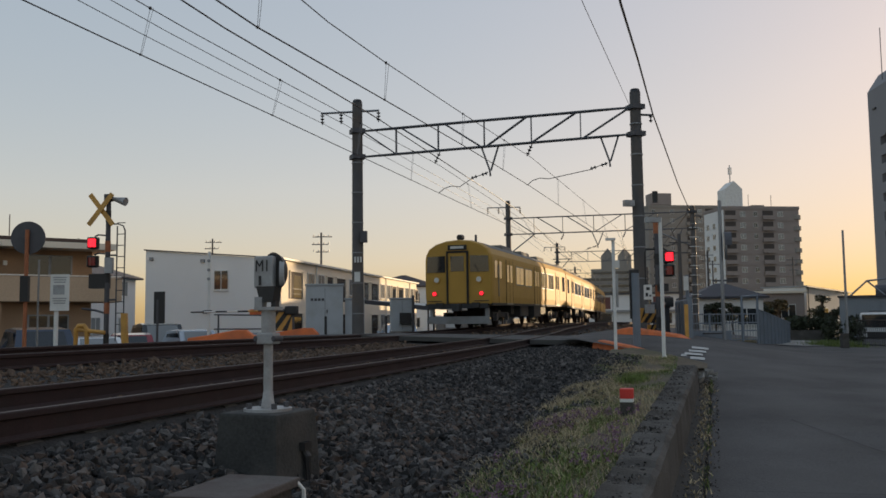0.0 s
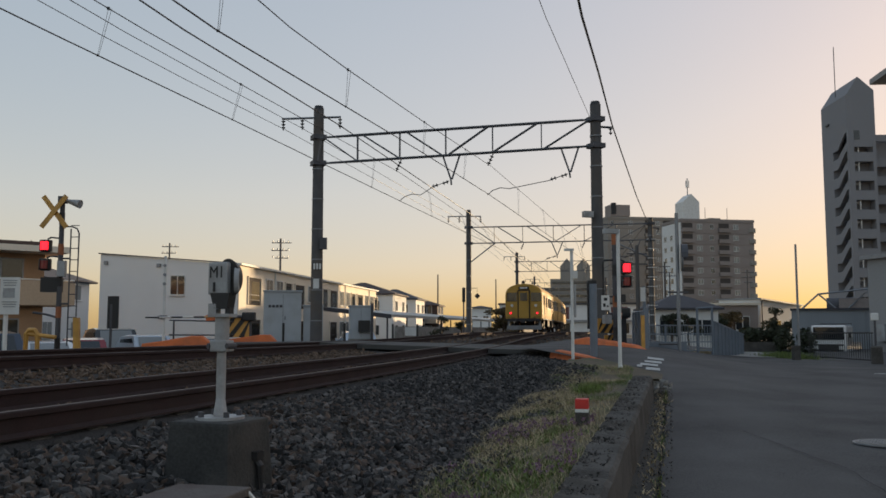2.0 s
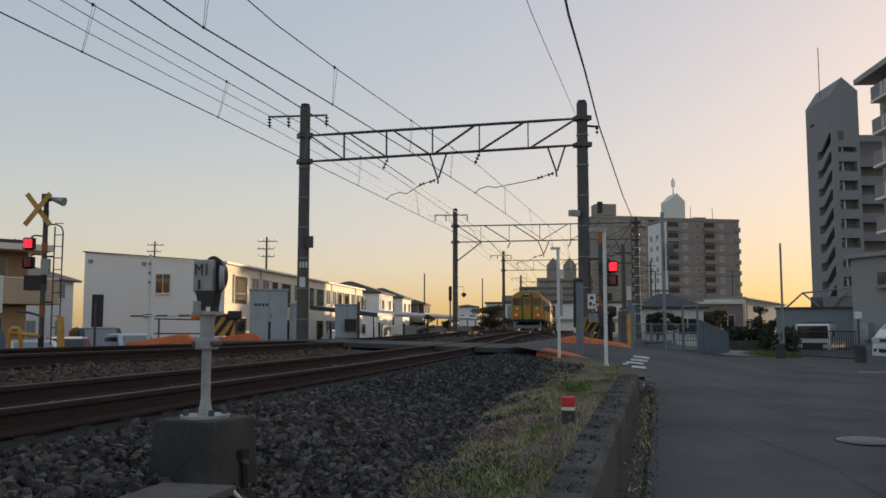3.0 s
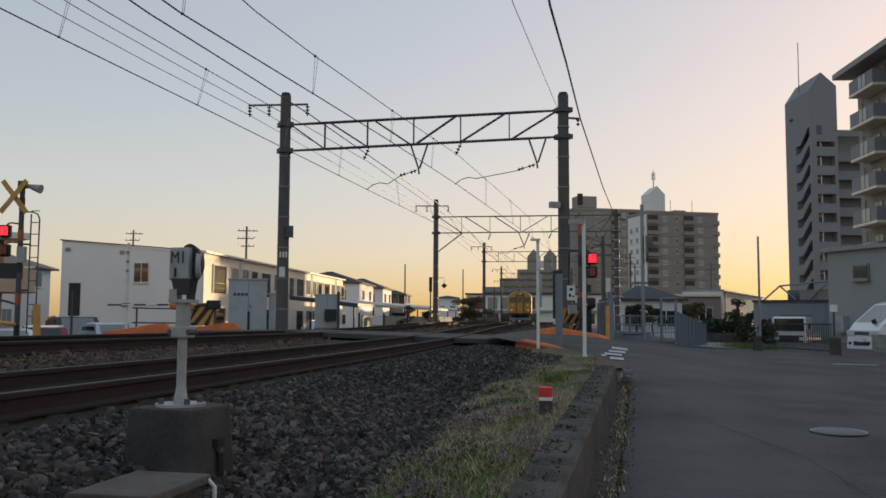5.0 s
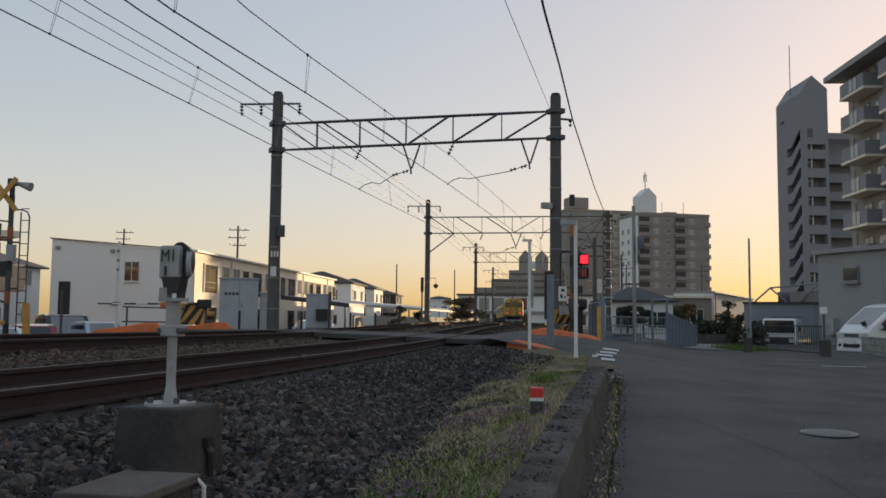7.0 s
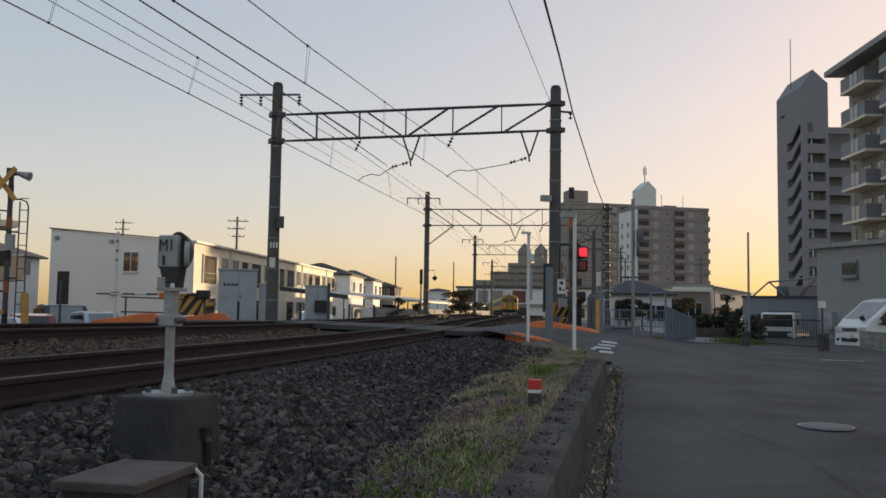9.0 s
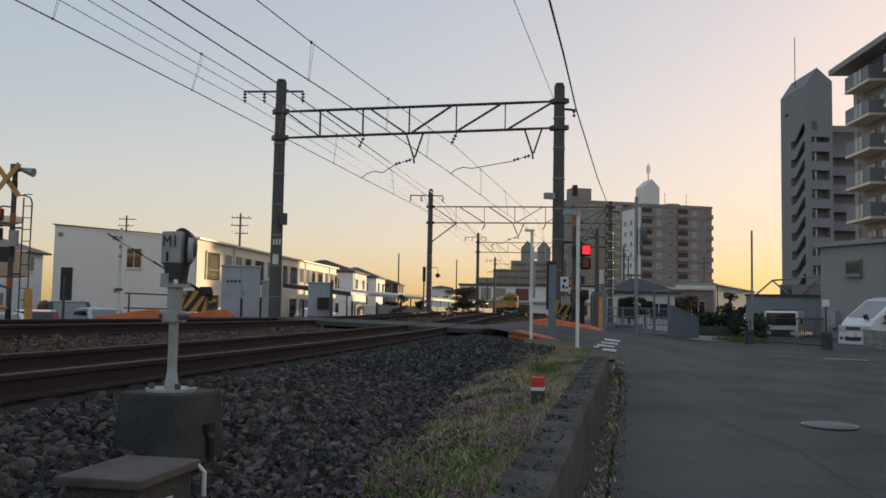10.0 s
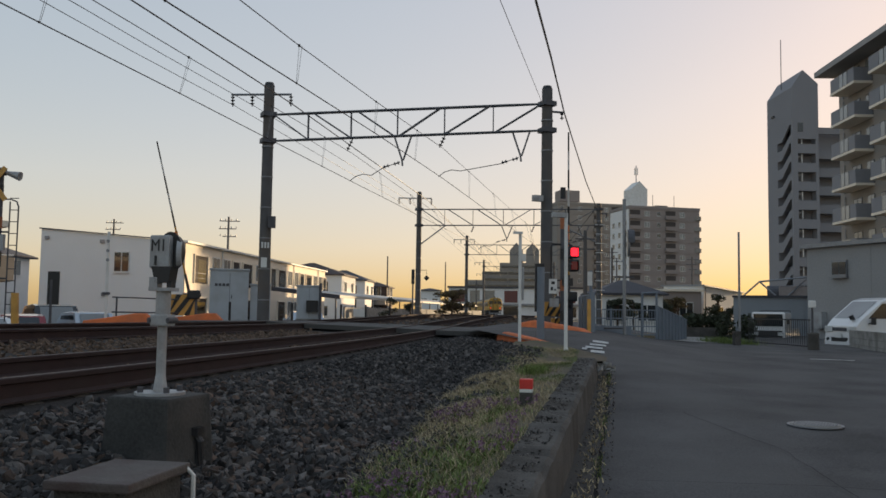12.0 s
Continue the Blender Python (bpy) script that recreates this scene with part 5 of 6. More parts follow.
# ---------- train ----------
def train_car(cab, label):
    """One car, centre at the rail tops, y forward; the cab end looks to -y."""
    o = thing("train_car", pose(0, 0, 0), label, "train car", "cars of the train")
    half = 9.9
    prof = [(-1.38, 1.0), (-1.415, 1.3), (-1.415, 2.75), (-1.38, 3.0), (-1.25, 3.25), (-0.95, 3.45), (-0.5, 3.58), (0, 3.62), (0.5, 3.58), (0.95, 3.45), (1.25, 3.25), (1.38, 3.0), (1.415, 2.75), (1.415, 1.3), (1.38, 1.0)]
    bm = bmesh.new()
    rings = []
    ends = [(-half - 0.02, 0.955), (-half + 0.1, 0.985), (-half + 0.35, 1.0), (half, 1.0)] if cab else [(-half, 1.0), (half, 1.0)]
    for y, k in ends:
        rings.append([bm.verts.new((x * k, y, 2.2 + (z - 2.2) * (k if z > 2.2 else 1))) for x, z in prof])
    n = len(prof)
    for a, b in zip(rings, rings[1:]):
        for i in range(n):
            bm.faces.new((a[i], a[(i + 1) % n], b[(i + 1) % n], b[i]))
    bm.faces.new(rings[0][::-1])
    bm.faces.new(rings[-1])
    body = part("body", bm, TRAIN_YELLOW, o)
    rp = [(x * 1.004, z + 0.006) for x, z in prof[4:11]]
    bm = strip([[(x, y, z) for x, z in rp] for y in (-half + 0.4, half - 0.05)])
    part("roof_sheet", bm, TRAIN_ROOF, body, "grey weathered roof")
    for y in (-7.0, -2.4, 2.4, 7.0) if not cab else (-3.5, 1.0, 5.5):
        part("roof_unit", prism([(-0.7, 3.5), (0.7, 3.5), (0.62, 3.74), (-0.62, 3.74)], y - 1.1, y + 1.1), TRAIN_ROOF, o)
    # sides: doors and windows
    for s in (-1, 1):
        x = s * 1.421
        doors = (-6.6, 0.0, 6.6)
        for y in doors:
            d = part("side_door", B((x, y, 1.95, 0.014, 1.36, 1.86)), TRAIN_YELLOW, o)
            part("door_gap", B((x * 1.002, y, 1.95, 0.018, 0.025, 1.86), (x * 1.002, y - 0.68, 1.95, 0.018, 0.03, 1.86), (x * 1.002, y + 0.68, 1.95, 0.018, 0.03, 1.86)), RUBBER, d)
            for k in (-0.33, 0.33):
                part("door_window", B((x * 1.004, y + k, 2.3, 0.016, 0.42, 0.75)), GLASS_DARK, d)
            part("step_plate", B((x * 1.004, y, 1.0, 0.03, 1.3, 0.05)), STEEL, d)
        for y0 in (-3.3, 3.3):
            for k in (-1.05, 1.05):
                w = part("side_window", B((x, y0 + k, 2.28, 0.014, 1.75, 0.86)), STEEL, o)
                for j in (-0.43, 0.43):
                    part("pane", B((x * 1.004, y0 + k + j, 2.28, 0.016, 0.78, 0.76)), GLASS_DARK, w)
        if cab:
            part("cab_window", B((x, -9.2, 2.4, 0.016, 0.5, 0.7)), GLASS_DARK, o)
            d = part("cab_door", B((x, -8.4, 1.95, 0.012, 0.62, 1.8)), TRAIN_YELLOW, o)
            part("pane", B((x * 1.004, -8.4, 2.4, 0.014, 0.42, 0.7)), GLASS_DARK, d)
            part("grab_rail", C((x * 1.02, -8.85, 1.3), (x * 1.02, -8.85, 2.6), 0.02, seg=6), STEEL, o)
        else:
            part("end_window", B((x, -9.0, 2.28, 0.014, 0.9, 0.86)), GLASS_DARK, o)
        part("end_window", B((x, 8.9, 2.28, 0.014, 0.9, 0.86)), GLASS_DARK, o)
        part("sill_beam", B((s * 1.36, 0, 0.98, 0.1, 19.6, 0.1)), TRAIN_UNDER, o)
    if cab:
        f = -half - 0.02
        door = part("end_door", B((0, f - 0.03, 2.05, 0.78, 0.06, 2.02)), TRAIN_YELLOW, o, "gangway door in the cab face", bevel=0.02)
        part("door_frame", B((-0.42, f - 0.05, 2.05, 0.07, 0.1, 2.1), (0.42, f - 0.05, 2.05, 0.07, 0.1, 2.1), (0, f - 0.05, 3.1, 0.9, 0.1, 0.07)), RUBBER, door)
        part("door_window", B((0, f - 0.065, 2.62, 0.56, 0.012, 0.62)), GLASS_DARK, door)
        for s in (-1, 1):
            part("windscreen", prism([(s * 0.52, 2.28), (s * 1.3, 2.28), (s * 1.27, 2.93), (s * 0.52, 2.95)], f - 0.02, f + 0.02), GLASS_DARK, o)
            part("wiper", sweep([(s * 0.9, f - 0.04, 2.25), (s * 0.7, f - 0.04, 2.6)], 0.012, 5), BLACK, o)
            h = part("headlamp", C((s * 0.88, f - 0.05, 1.98), (s * 0.88, f + 0.02, 1.98), 0.15, seg=20), TRAIN_YELLOW, o)
            part("lens", C((s * 0.88, f - 0.06, 1.98), (s * 0.88, f - 0.045, 1.98), 0.105, seg=20), LAMP_CLEAR, h)
            t = part("tail_lamp", C((s * 0.98, f - 0.04, 1.42), (s * 0.98, f + 0.02, 1.42), 0.1, seg=16), BLACK, o)
            part("lens", C((s * 0.98, f - 0.05, 1.42), (s * 0.98, f - 0.04, 1.42), 0.08, seg=16), RED_GLOW, t, "glowing red tail lamp")
            part("step_rail", B((s * 0.98, f - 0.03, 1.12, 0.6, 0.03, 0.03)), BLACK, o)
            part("roof_horn", C((s * 0.2 + 0.35 * (s > 0), f + 0.9, 3.55), (s * 0.2 + 0.35 * (s > 0), f + 0.9, 3.85), 0.05, seg=8), STEEL_DARK, o)
        part("roof_lamp", C((-0.1, f + 0.7, 3.75), (-0.1, f + 1.1, 3.78), 0.12, seg=12), BLACK, o)
        part("destination_box", B((0, f - 0.01, 3.28, 0.78, 0.12, 0.2)), RUBBER, o)
        part("destination_strip", B((0, f - 0.075, 3.28, 0.55, 0.01, 0.1)), LAMP_CLEAR, o)
        part("end_beam", B((0, f + 0.1, 0.92, 2.5, 0.3, 0.2)), TRAIN_UNDER, o)
        part("coupler", B((0, f - 0.2, 0.86, 0.3, 0.5, 0.3)), TRAIN_UNDER, o, bevel=0.03)
        part("jumper_box", B((-0.75, f - 0.08, 0.95, 0.3, 0.15, 0.2), (0.75, f - 0.08, 0.95, 0.3, 0.15, 0.2)), BLACK, o)
        part("snowplough", prism([(-1.3, 0.2), (1.3, 0.2), (1.25, 0.5), (-1.25, 0.5)], f + 0.05, f + 0.15), TRAIN_SKIRT, o, "grey obstacle deflector")
        for s in (-1, 1):
            part("plough_stay", B((s * 1.15, f + 0.25, 0.6, 0.12, 0.3, 0.75)), TRAIN_SKIRT, o)
    # underfloor and bogies
    for y, w, l, h in ((-2.6, 1.1, 2.0, 0.5), (0.2, 1.2, 1.8, 0.55), (2.7, 1.0, 1.6, 0.45), (-4.3, 0.9, 0.7, 0.4), (4.3, 0.9, 0.6, 0.4)):
        part("equipment_box", B((0, y, 0.95 - h / 2, w * 2.3, l, h)), TRAIN_UNDER, o, bevel=0.02)
    for y in (-6.9, 6.9):
        bg = part("bogie", B((-1.0, y, 0.55, 0.14, 3.0, 0.22), (1.0, y, 0.55, 0.14, 3.0, 0.22), (0, y, 0.6, 2.0, 0.5, 0.3)), TRAIN_UNDER, o)
        for yy in (-1.05, 1.05):
            for s in (-1, 1):
                part("wheel", C((s * 0.5, y + yy, 0.43), (s * 0.63, y + yy, 0.43), 0.43, seg=20), RAIL_SIDE, bg)
                part("axle_box", B((s * 1.08, y + yy, 0.45, 0.16, 0.3, 0.3)), STEEL_DARK, bg)
    return o


cars = [train_car(True, "yellow suburban train car with cab end and red tail lamps"), train_car(False, "yellow suburban train middle car with three doors a side")]
cars.append(copy_thing(cars[1], pose(0, 0, 0)))
cars[2]["label"] = "yellow suburban train car at the head of the train"
panto = part("pantograph", sweep([(-0.6, 0, 3.6), (-0.1, 0.7, 4.1), (0.5, 0, 4.65)], 0.03), STEEL_DARK, cars[1])
part("contact_strip", sweep([(-0.7, 0, 4.68), (0.7, 0, 4.68)], 0.035), STEEL_DARK, panto)


# ---------- vehicles ----------
def wheels(o, track, ys, r):
    for y in ys:
        for s in (-1, 1):
            t = part("wheel", C((s * (track / 2 - 0.1), y, r), (s * (track / 2 + 0.09), y, r), r, seg=22), RUBBER, o)
            part("rim", C((s * (track / 2 + 0.075), y, r), (s * (track / 2 + 0.1), y, r), r * 0.62, seg=18), STEEL, t)


def car(p, turn, length, width, height, paint, label, cls="car"):
    """A small car, nose to -y."""
    o = thing("car", spot(p, turn), label, "car", "cars in the parking lot")
    h, L, w = height, length / 2, width / 2
    side = [(-L, 0.32), (-L + 0.02, 0.62), (-L + 0.22, 0.82), (-L * 0.42, 0.98), (-L * 0.12, h * 0.97), (L * 0.2, h), (L * 0.72, h * 0.96), (L * 0.96, 0.98), (L, 0.7), (L, 0.32)]
    bm = bmesh.new()
    rows = []
    for k, sx_ in ((0, -1.0), (1, -0.93), (2, 0.93), (3, 1.0)):
        rows.append([(w * sx_ * (0.84 if z > 1.05 else 1.0), y, z if k in (1, 2) else min(z, h - 0.05)) for y, z in side])
    v = [[bm.verts.new(q) for q in r] for r in rows]
    for a, b in zip(v, v[1:]):
        for i in range(len(side)):
            j = (i + 1) % len(side)
            bm.faces.new((a[i], a[j], b[j], b[i]))
    bm.faces.new(v[0])
    bm.faces.new(v[-1][::-1])
    part("body", bm, paint, o, smooth=False)
    y0, y1 = -L * 0.42, -L * 0.12
    part("windscreen", strip([[(-w * 0.72, y0 + 0.02, 1.03), (w * 0.72, y0 + 0.02, 1.03)], [(-w * 0.66, y1 - 0.03, h * 0.94), (w * 0.66, y1 - 0.03, h * 0.94)]]), GLASS_LIGHT, o).location = (0, -0.03, 0.02)
    for s in (-1, 1):
        x = s * w * 0.87
        part("side_glass", strip([[(x, -L * 0.3, 1.03), (x, L * 0.75, 1.03)], [(x, -L * 0.1, h * 0.92), (x, L * 0.62, h * 0.9)]]), GLASS_DARK, o).location = (s * 0.03, 0, 0)
        part("mirror", B((s * (w + 0.08), -L * 0.3, 1.05, 0.16, 0.1, 0.13)), paint, o, bevel=0.03)
        part("headlamp", B((s * w * 0.7, -L - 0.005, 0.7, 0.3, 0.05, 0.14)), LAMP_CLEAR, o, bevel=0.015)
    part("rear_glass", strip([[(-w * 0.68, L * 0.95, 1.03), (w * 0.68, L * 0.95, 1.03)], [(-w * 0.62, L * 0.75, h * 0.92), (w * 0.62, L * 0.75, h * 0.92)]]), GLASS_DARK, o).location = (0, 0.03, 0.02)
    part("grille", B((0, -L - 0.005, 0.5, width * 0.6, 0.04, 0.14)), BLACK, o)
    wheels(o, width - 0.15, (-L * 0.62, L * 0.6), 0.3)
    return o


car((-11.2, 31.8, -0.48), 200, 3.6, 1.6, 1.5, CAR_RED, "dark red small car parked behind the crossing")
car((-9.1, 32.6, -0.48), 35, 3.5, 1.55, 1.6, CAR_PALE, "pale silver small car with large windscreen")
car((-7.3, 33.6, -0.48), 40, 4.2, 1.7, 1.48, CAR_BLACK, "black car with bright windscreen in the lot")
car((-13.0, 28.0, -0.48), 215, 4.6, 1.8, 1.75, CAR_BLUE, "dark blue minivan parked by the road")
car((-11.6, 29.6, -0.48), 30, 4.3, 1.7, 1.42, CAR_WHITE, "white low car behind the notice board")
car((-11.0, 34.5, -0.48), 30, 4.4, 1.75, 1.85, CAR_BLACK, "black tall car further back in the lot")
car((-2.2, 46.5, -0.28), 190, 4.2, 1.7, 1.5, CAR_PALE, "silver car parked beside the long flats")

van = thing("van", spot((19.58, 29.0, 0.02), -86), "white delivery van parked behind a low block wall", "van")
L_ = 4.7
prof = [(-2.33, 0.3), (-2.37, 0.6), (-2.33, 0.98), (-2.14, 1.21), (-1.3, 1.88), (-0.95, 1.97), (0, 2.02), (2.25, 2.0), (2.35, 1.8), (2.35, 0.3)]
bm = bmesh.new()
rows = [[(sx_ * 0.83, y, z - (0.06 if abs(sx_) == 1 else 0)) for y, z in prof] for sx_ in (-1, -0.9, 0.9, 1)]
v = [[bm.verts.new(q) for q in r] for r in rows]
for a, b in zip(v, v[1:]):
    for i in range(len(prof)):
        j = (i + 1) % len(prof)
        bm.faces.new((a[i], a[j], b[j], b[i]))
bm.faces.new(v[0])
bm.faces.new(v[-1][::-1])
part("body", bm, CAR_WHITE, van)
# the paler glass colour stands for sky reflected in the windscreen
part("windscreen", strip([[(-0.67, -2.1, 1.235), (0.67, -2.1, 1.235)], [(-0.66, -1.35, 1.835), (0.66, -1.35, 1.835)]]), GLASS_LIGHT, van).location = (0, -0.01, 0.014)
for s in (-1, 1):
    part("side_glass", strip([[(s * 0.825, -1.85, 1.24), (s * 0.825, -0.7, 1.24)], [(s * 0.825, -1.3, 1.76), (s * 0.825, -0.7, 1.76)]]), GLASS_DARK, van).location = (s * 0.02, 0, 0)
    part("rear_side_glass", strip([[(s * 0.825, -0.55, 1.24), (s * 0.825, 2.1, 1.24)], [(s * 0.825, -0.55, 1.76), (s * 0.825, 2.1, 1.76)]]), GLASS_DARK, van).location = (s * 0.02, 0, 0)
    part("headlamp", B((s * 0.62, -2.34, 0.86, 0.42, 0.1, 0.2)), LAMP_CLEAR, van, bevel=0.02)
    part("mirror", B((s * 0.98, -1.75, 1.15, 0.1, 0.14, 0.24)), BLACK, van, bevel=0.02)
    part("mirror_arm", sweep([(s * 0.8, -1.85, 1.05), (s * 0.98, -1.8, 1.1)], 0.02), BLACK, van)
    part("fog_lamp", C((s * 0.66, -2.4, 0.5), (s * 0.66, -2.36, 0.5), 0.06), BLACK, van)
part("grille", B((0, -2.36, 0.86, 0.75, 0.06, 0.12)), STEEL_DARK, van)
part("bumper_intake", B((0, -2.38, 0.5, 0.85, 0.05, 0.14)), BLACK, van)
part("bumper", B((0, -2.34, 0.38, 1.66, 0.12, 0.2)), CAR_WHITE, van, bevel=0.03)
part("plate_bar", B((0, -2.42, 0.64, 0.34, 0.02, 0.16)), WHITE, van)
part("nose_mirror", C((0.5, -2.2, 1.2), (0.48, -2.26, 1.34), 0.08, seg=12), BLACK, van)
wheels(van, 1.55, (-1.55, 1.35), 0.32)

kt = thing("small_truck", spot((19.4, 38.0, -0.3), -38), "small white truck parked behind an iron fence", "truck")
part("cab", B((0, 0, 1.05, 1.45, 1.6, 1.45)), CAR_WHITE, kt, bevel=0.1)
part("windscreen", B((0, -0.81, 1.42, 1.25, 0.04, 0.55)), GLASS_DARK, kt)
part("grille", B((0, -0.81, 0.8, 1.2, 0.05, 0.3)), BLACK, kt)
for s in (-1, 1):
    part("headlamp", B((s * 0.55, -0.83, 0.8, 0.26, 0.05, 0.16)), LAMP_CLEAR, kt)
    part("mirror", B((s * 0.85, -0.7, 1.35, 0.1, 0.08, 0.22)), BLACK, kt)
part("bumper", B((0, -0.83, 0.45, 1.42, 0.1, 0.22)), CAR_WHITE, kt)
part("plate_bar", B((0, -0.89, 0.48, 0.32, 0.02, 0.15)), YELLOW, kt)
part("load_bed", B((0, 1.8, 0.85, 1.42, 2.0, 0.35)), CAR_WHITE, kt)
part("bed_frame", sweep([(-0.65, 0.85, 1.0), (-0.65, 0.85, 1.85), (0.65, 0.85, 1.85), (0.65, 0.85, 1.0)], 0.025), STEEL_DARK, kt)
wheels(kt, 1.3, (0.0, 2.0), 0.27)


# ---------- right side of the road ----------
tagged(finish("yard", strip([[at(u, v, 0.1 + 0.02 * ss(u, 20, 40)) for v in (6.9, 12, 20, 40, 80)] for u in range(-20, 50, 6)]), ASPHALT_OLD), "old asphalt yard behind the road edge", "yard", kind="structure")
# low block wall in front of the van
bw = thing("block_wall", pose(16.46, 26.90, 0.05, 0, 0, -110.6), "low grey concrete block wall with a coping", "wall")
for r in range(4):
    for k in range(13):
        if r % 2 and k == 0:
            part("block", B((0.1, 0, 0.1 + 0.195 * r, 0.19, 0.12, 0.185)), CONCRETE, bw)
        part("block", B((0.2 + 0.4 * k + (0.2 if r % 2 else 0), 0, 0.1 + 0.195 * r, 0.39, 0.12, 0.185)), CONCRETE, bw)
part("coping", B((2.65, 0, 0.81, 5.3, 0.14, 0.05)), CONCRETE, bw)
# grey workshop with a window
ws = thing("workshop", pose(20.59, 36.99, -0.44, 0, 0, -75), "smooth grey two-storey workshop with a small window", "building")
ws.scale = (1.45, 1.45, 1.45)
part("wall", prism([(0, 0), (9, 0), (9, 3.3), (0, 3.3)], 0, 7.5), WALL_GREY, ws)
part("roof_edge", B((4.5, 3.75, 3.36, 9.3, 7.8, 0.12)), STEEL, ws, "pale roof edge")
part("corner_trim", B((2.4, -0.004, 1.6, 0.03, 0.012, 3.2)), WALL_GREY, ws)
wall_window(ws, 1.32, 2.4, 0.55, 0.48, "y", -0.03, frame_m=STEEL, glass=GLASS_DARK)
part("box_meter", B((0.6, -0.1, 1.1, 0.3, 0.2, 0.5)), SIGNAL_GREY, ws)
part("downpipe", C((4.2, -0.1, 0), (4.2, -0.1, 3.3), 0.04, seg=8), STEEL, ws)
# pale blue warehouse wall with roof frame
wh = thing("warehouse", pose(18.45, 44.4, -0.3, 0, 0, -27), "low blue-grey metal warehouse with a pipe frame on its roof", "building")
wh.scale = (1.22, 1.22, 1.22)
part("wall", B((3.1, 4, 1.05, 3.1, 8, 2.1)), WALL_BLUE, wh)
part("roof_cap", B((3.1, 4, 2.14, 3.2, 8.2, 0.08)), ROOF_DARK, wh)
for k in range(7):
    part("rib", B((1.75 + 0.43 * k, -0.015, 1.05, 0.03, 0.03, 2.08)), WALL_BLUE, wh)
fr = part("roof_frame", sweep([(1.9, 1, 2.15), (2.6, 1, 2.8), (4.6, 1, 3.0), (3.7, 1, 2.15)], 0.045), STEEL, wh)
part("frame_brace", sweep([(2.6, 1, 2.8), (3.3, 1, 2.15)], 0.04), STEEL, fr)
part("roof_tank", C((2.9, 3, 2.3), (4.0, 3, 2.3), 0.4, seg=20), STEEL_DARK, wh)
part("annex", B((4.0, 2.6, 2.38, 1.2, 3, 0.45)), WALL_TILE, wh)
# iron fence
fe = thing("iron_fence", pose(13.57, 28.2, 0.22, 0, 0, -89), "dark iron bar fence on a low concrete footing", "fence")
part("footing", B((1.9, 0, 0.0, 3.9, 0.14, 0.2)), CONCRETE_DARK, fe)
for z in (0.2, 0.98):
    part("rail_bar", B((1.9, 0, z, 3.85, 0.03, 0.035)), BLACK, fe)
for k in range(31):
    part("bar", B((0.02 + 0.125 * k, 0, 0.6, 0.013, 0.013, 0.82)), BLACK, fe)
gp = thing("gate_pillar", spot((13.3, 23.6, 0.2)), "short rounded grey concrete gate pillar", "pillar")
part("shaft", C((0, 0, 0), (0, 0, 0.6), 0.16, 0.15, seg=20), CONCRETE_DARK, gp)
part("cap", C((0, 0, 0.6), (0, 0, 0.65), 0.17, 0.13, seg=20), CONCRETE_DARK, gp)
ml = thing("post_box", spot((14.12, 25.1, 0.2), -20), "white box on a post beside the fence", "post box")
part("post", C((0, 0, 0), (0, 0, 1.4), 0.03), STEEL_DARK, ml)
part("case", B((0, 0, 1.48, 0.2, 0.16, 0.22)), WHITE, ml, bevel=0.03)
tp = thing("tall_post", spot((12.6, 26.8, 0.25)), "tall slender grey post beside the side road", "pole")
part("shaft", C((0, 0, 0), (0, 0, 3.75), 0.04, 0.032), STEEL, tp)
part("foot", B((-0.08, 0.05, 0.25, 0.2, 0.2, 0.6)), CONCRETE_DARK, tp)
# blue-grey fences along the railway land
def panel_fence(a, b, z0, h0, h1, label, slats=True):
    a, b = Vector((*a, z0)), Vector((*b, z0))
    d = b - a
    o = thing("panel_fence", pose(a.x, a.y, a.z, 0, 0, math.degrees(math.atan2(d.y, d.x))), label, "fence", "blue-grey fences")
    n = max(2, int(d.length / 0.3))
    for k in range(n):
        h = h0 + (h1 - h0) * (k + 0.5) / n
        part("corrugation", B(((k + 0.5) * d.length / n, 0.02 * (k % 2), h / 2, d.length / n * 0.97, 0.04, h)), FENCE_BLUE, o)
    part("top_rail", sweep([(0, 0, h0 + 0.02), (d.length, 0, h1 + 0.02)], 0.03), FENCE_BLUE, o)
    return o


panel_fence((10.45, 28.3), (13.3, 32.9), 0.3, 1.24, 0.78, "blue-grey corrugated fence with a sloping top")
panel_fence((6.85, 23.9), (7.25, 26.5), 0.65, 1.15, 1.15, "blue-grey corrugated fence end at the crossing")
mf = thing("mesh_fence", pose(7.5, 27.0, 0.42, 0, 0, 23.8), "blue-grey steel bar fence with a tall gate frame", "fence")
for x, h in ((0, 1.35), (0.45, 1.1), (1.15, 1.05), (1.75, 1.05), (2.5, 1.6), (3.15, 1.65)):
    part("post", C((x, 0, -0.15), (x, 0, h), 0.04), FENCE_BLUE, mf)
for z in (0.2, 0.48, 0.74, 1.02):
    part("rail_bar", B((1.57, 0, z, 3.15, 0.025, 0.035)), FENCE_BLUE, mf)
for k in range(26):
    part("bar", B((0.06 + 0.12 * k, 0.01, 0.6, 0.012, 0.012, 0.85)), FENCE_BLUE, mf)
part("gate_bar", sweep([(2.5, 0, 1.58), (3.15, 0, 1.62)], 0.035), FENCE_BLUE, mf)
part("lower_plate", B((1.2, -0.03, 0.33, 1.6, 0.02, 0.3)), FENCE_BLUE, mf)
part("bench_bar", B((1.5, -0.3, 0.1, 1.1, 0.12, 0.05)), STEEL_DARK, mf)
part("bench_bar", B((1.0, -0.3, 0.42, 0.7, 0.1, 0.04)), BLACK, mf)
yp = thing("guard_plate", spot((6.75, 23.7, 0.6), 10), "yellow and grey guard plate at the fence end", "guard plate")
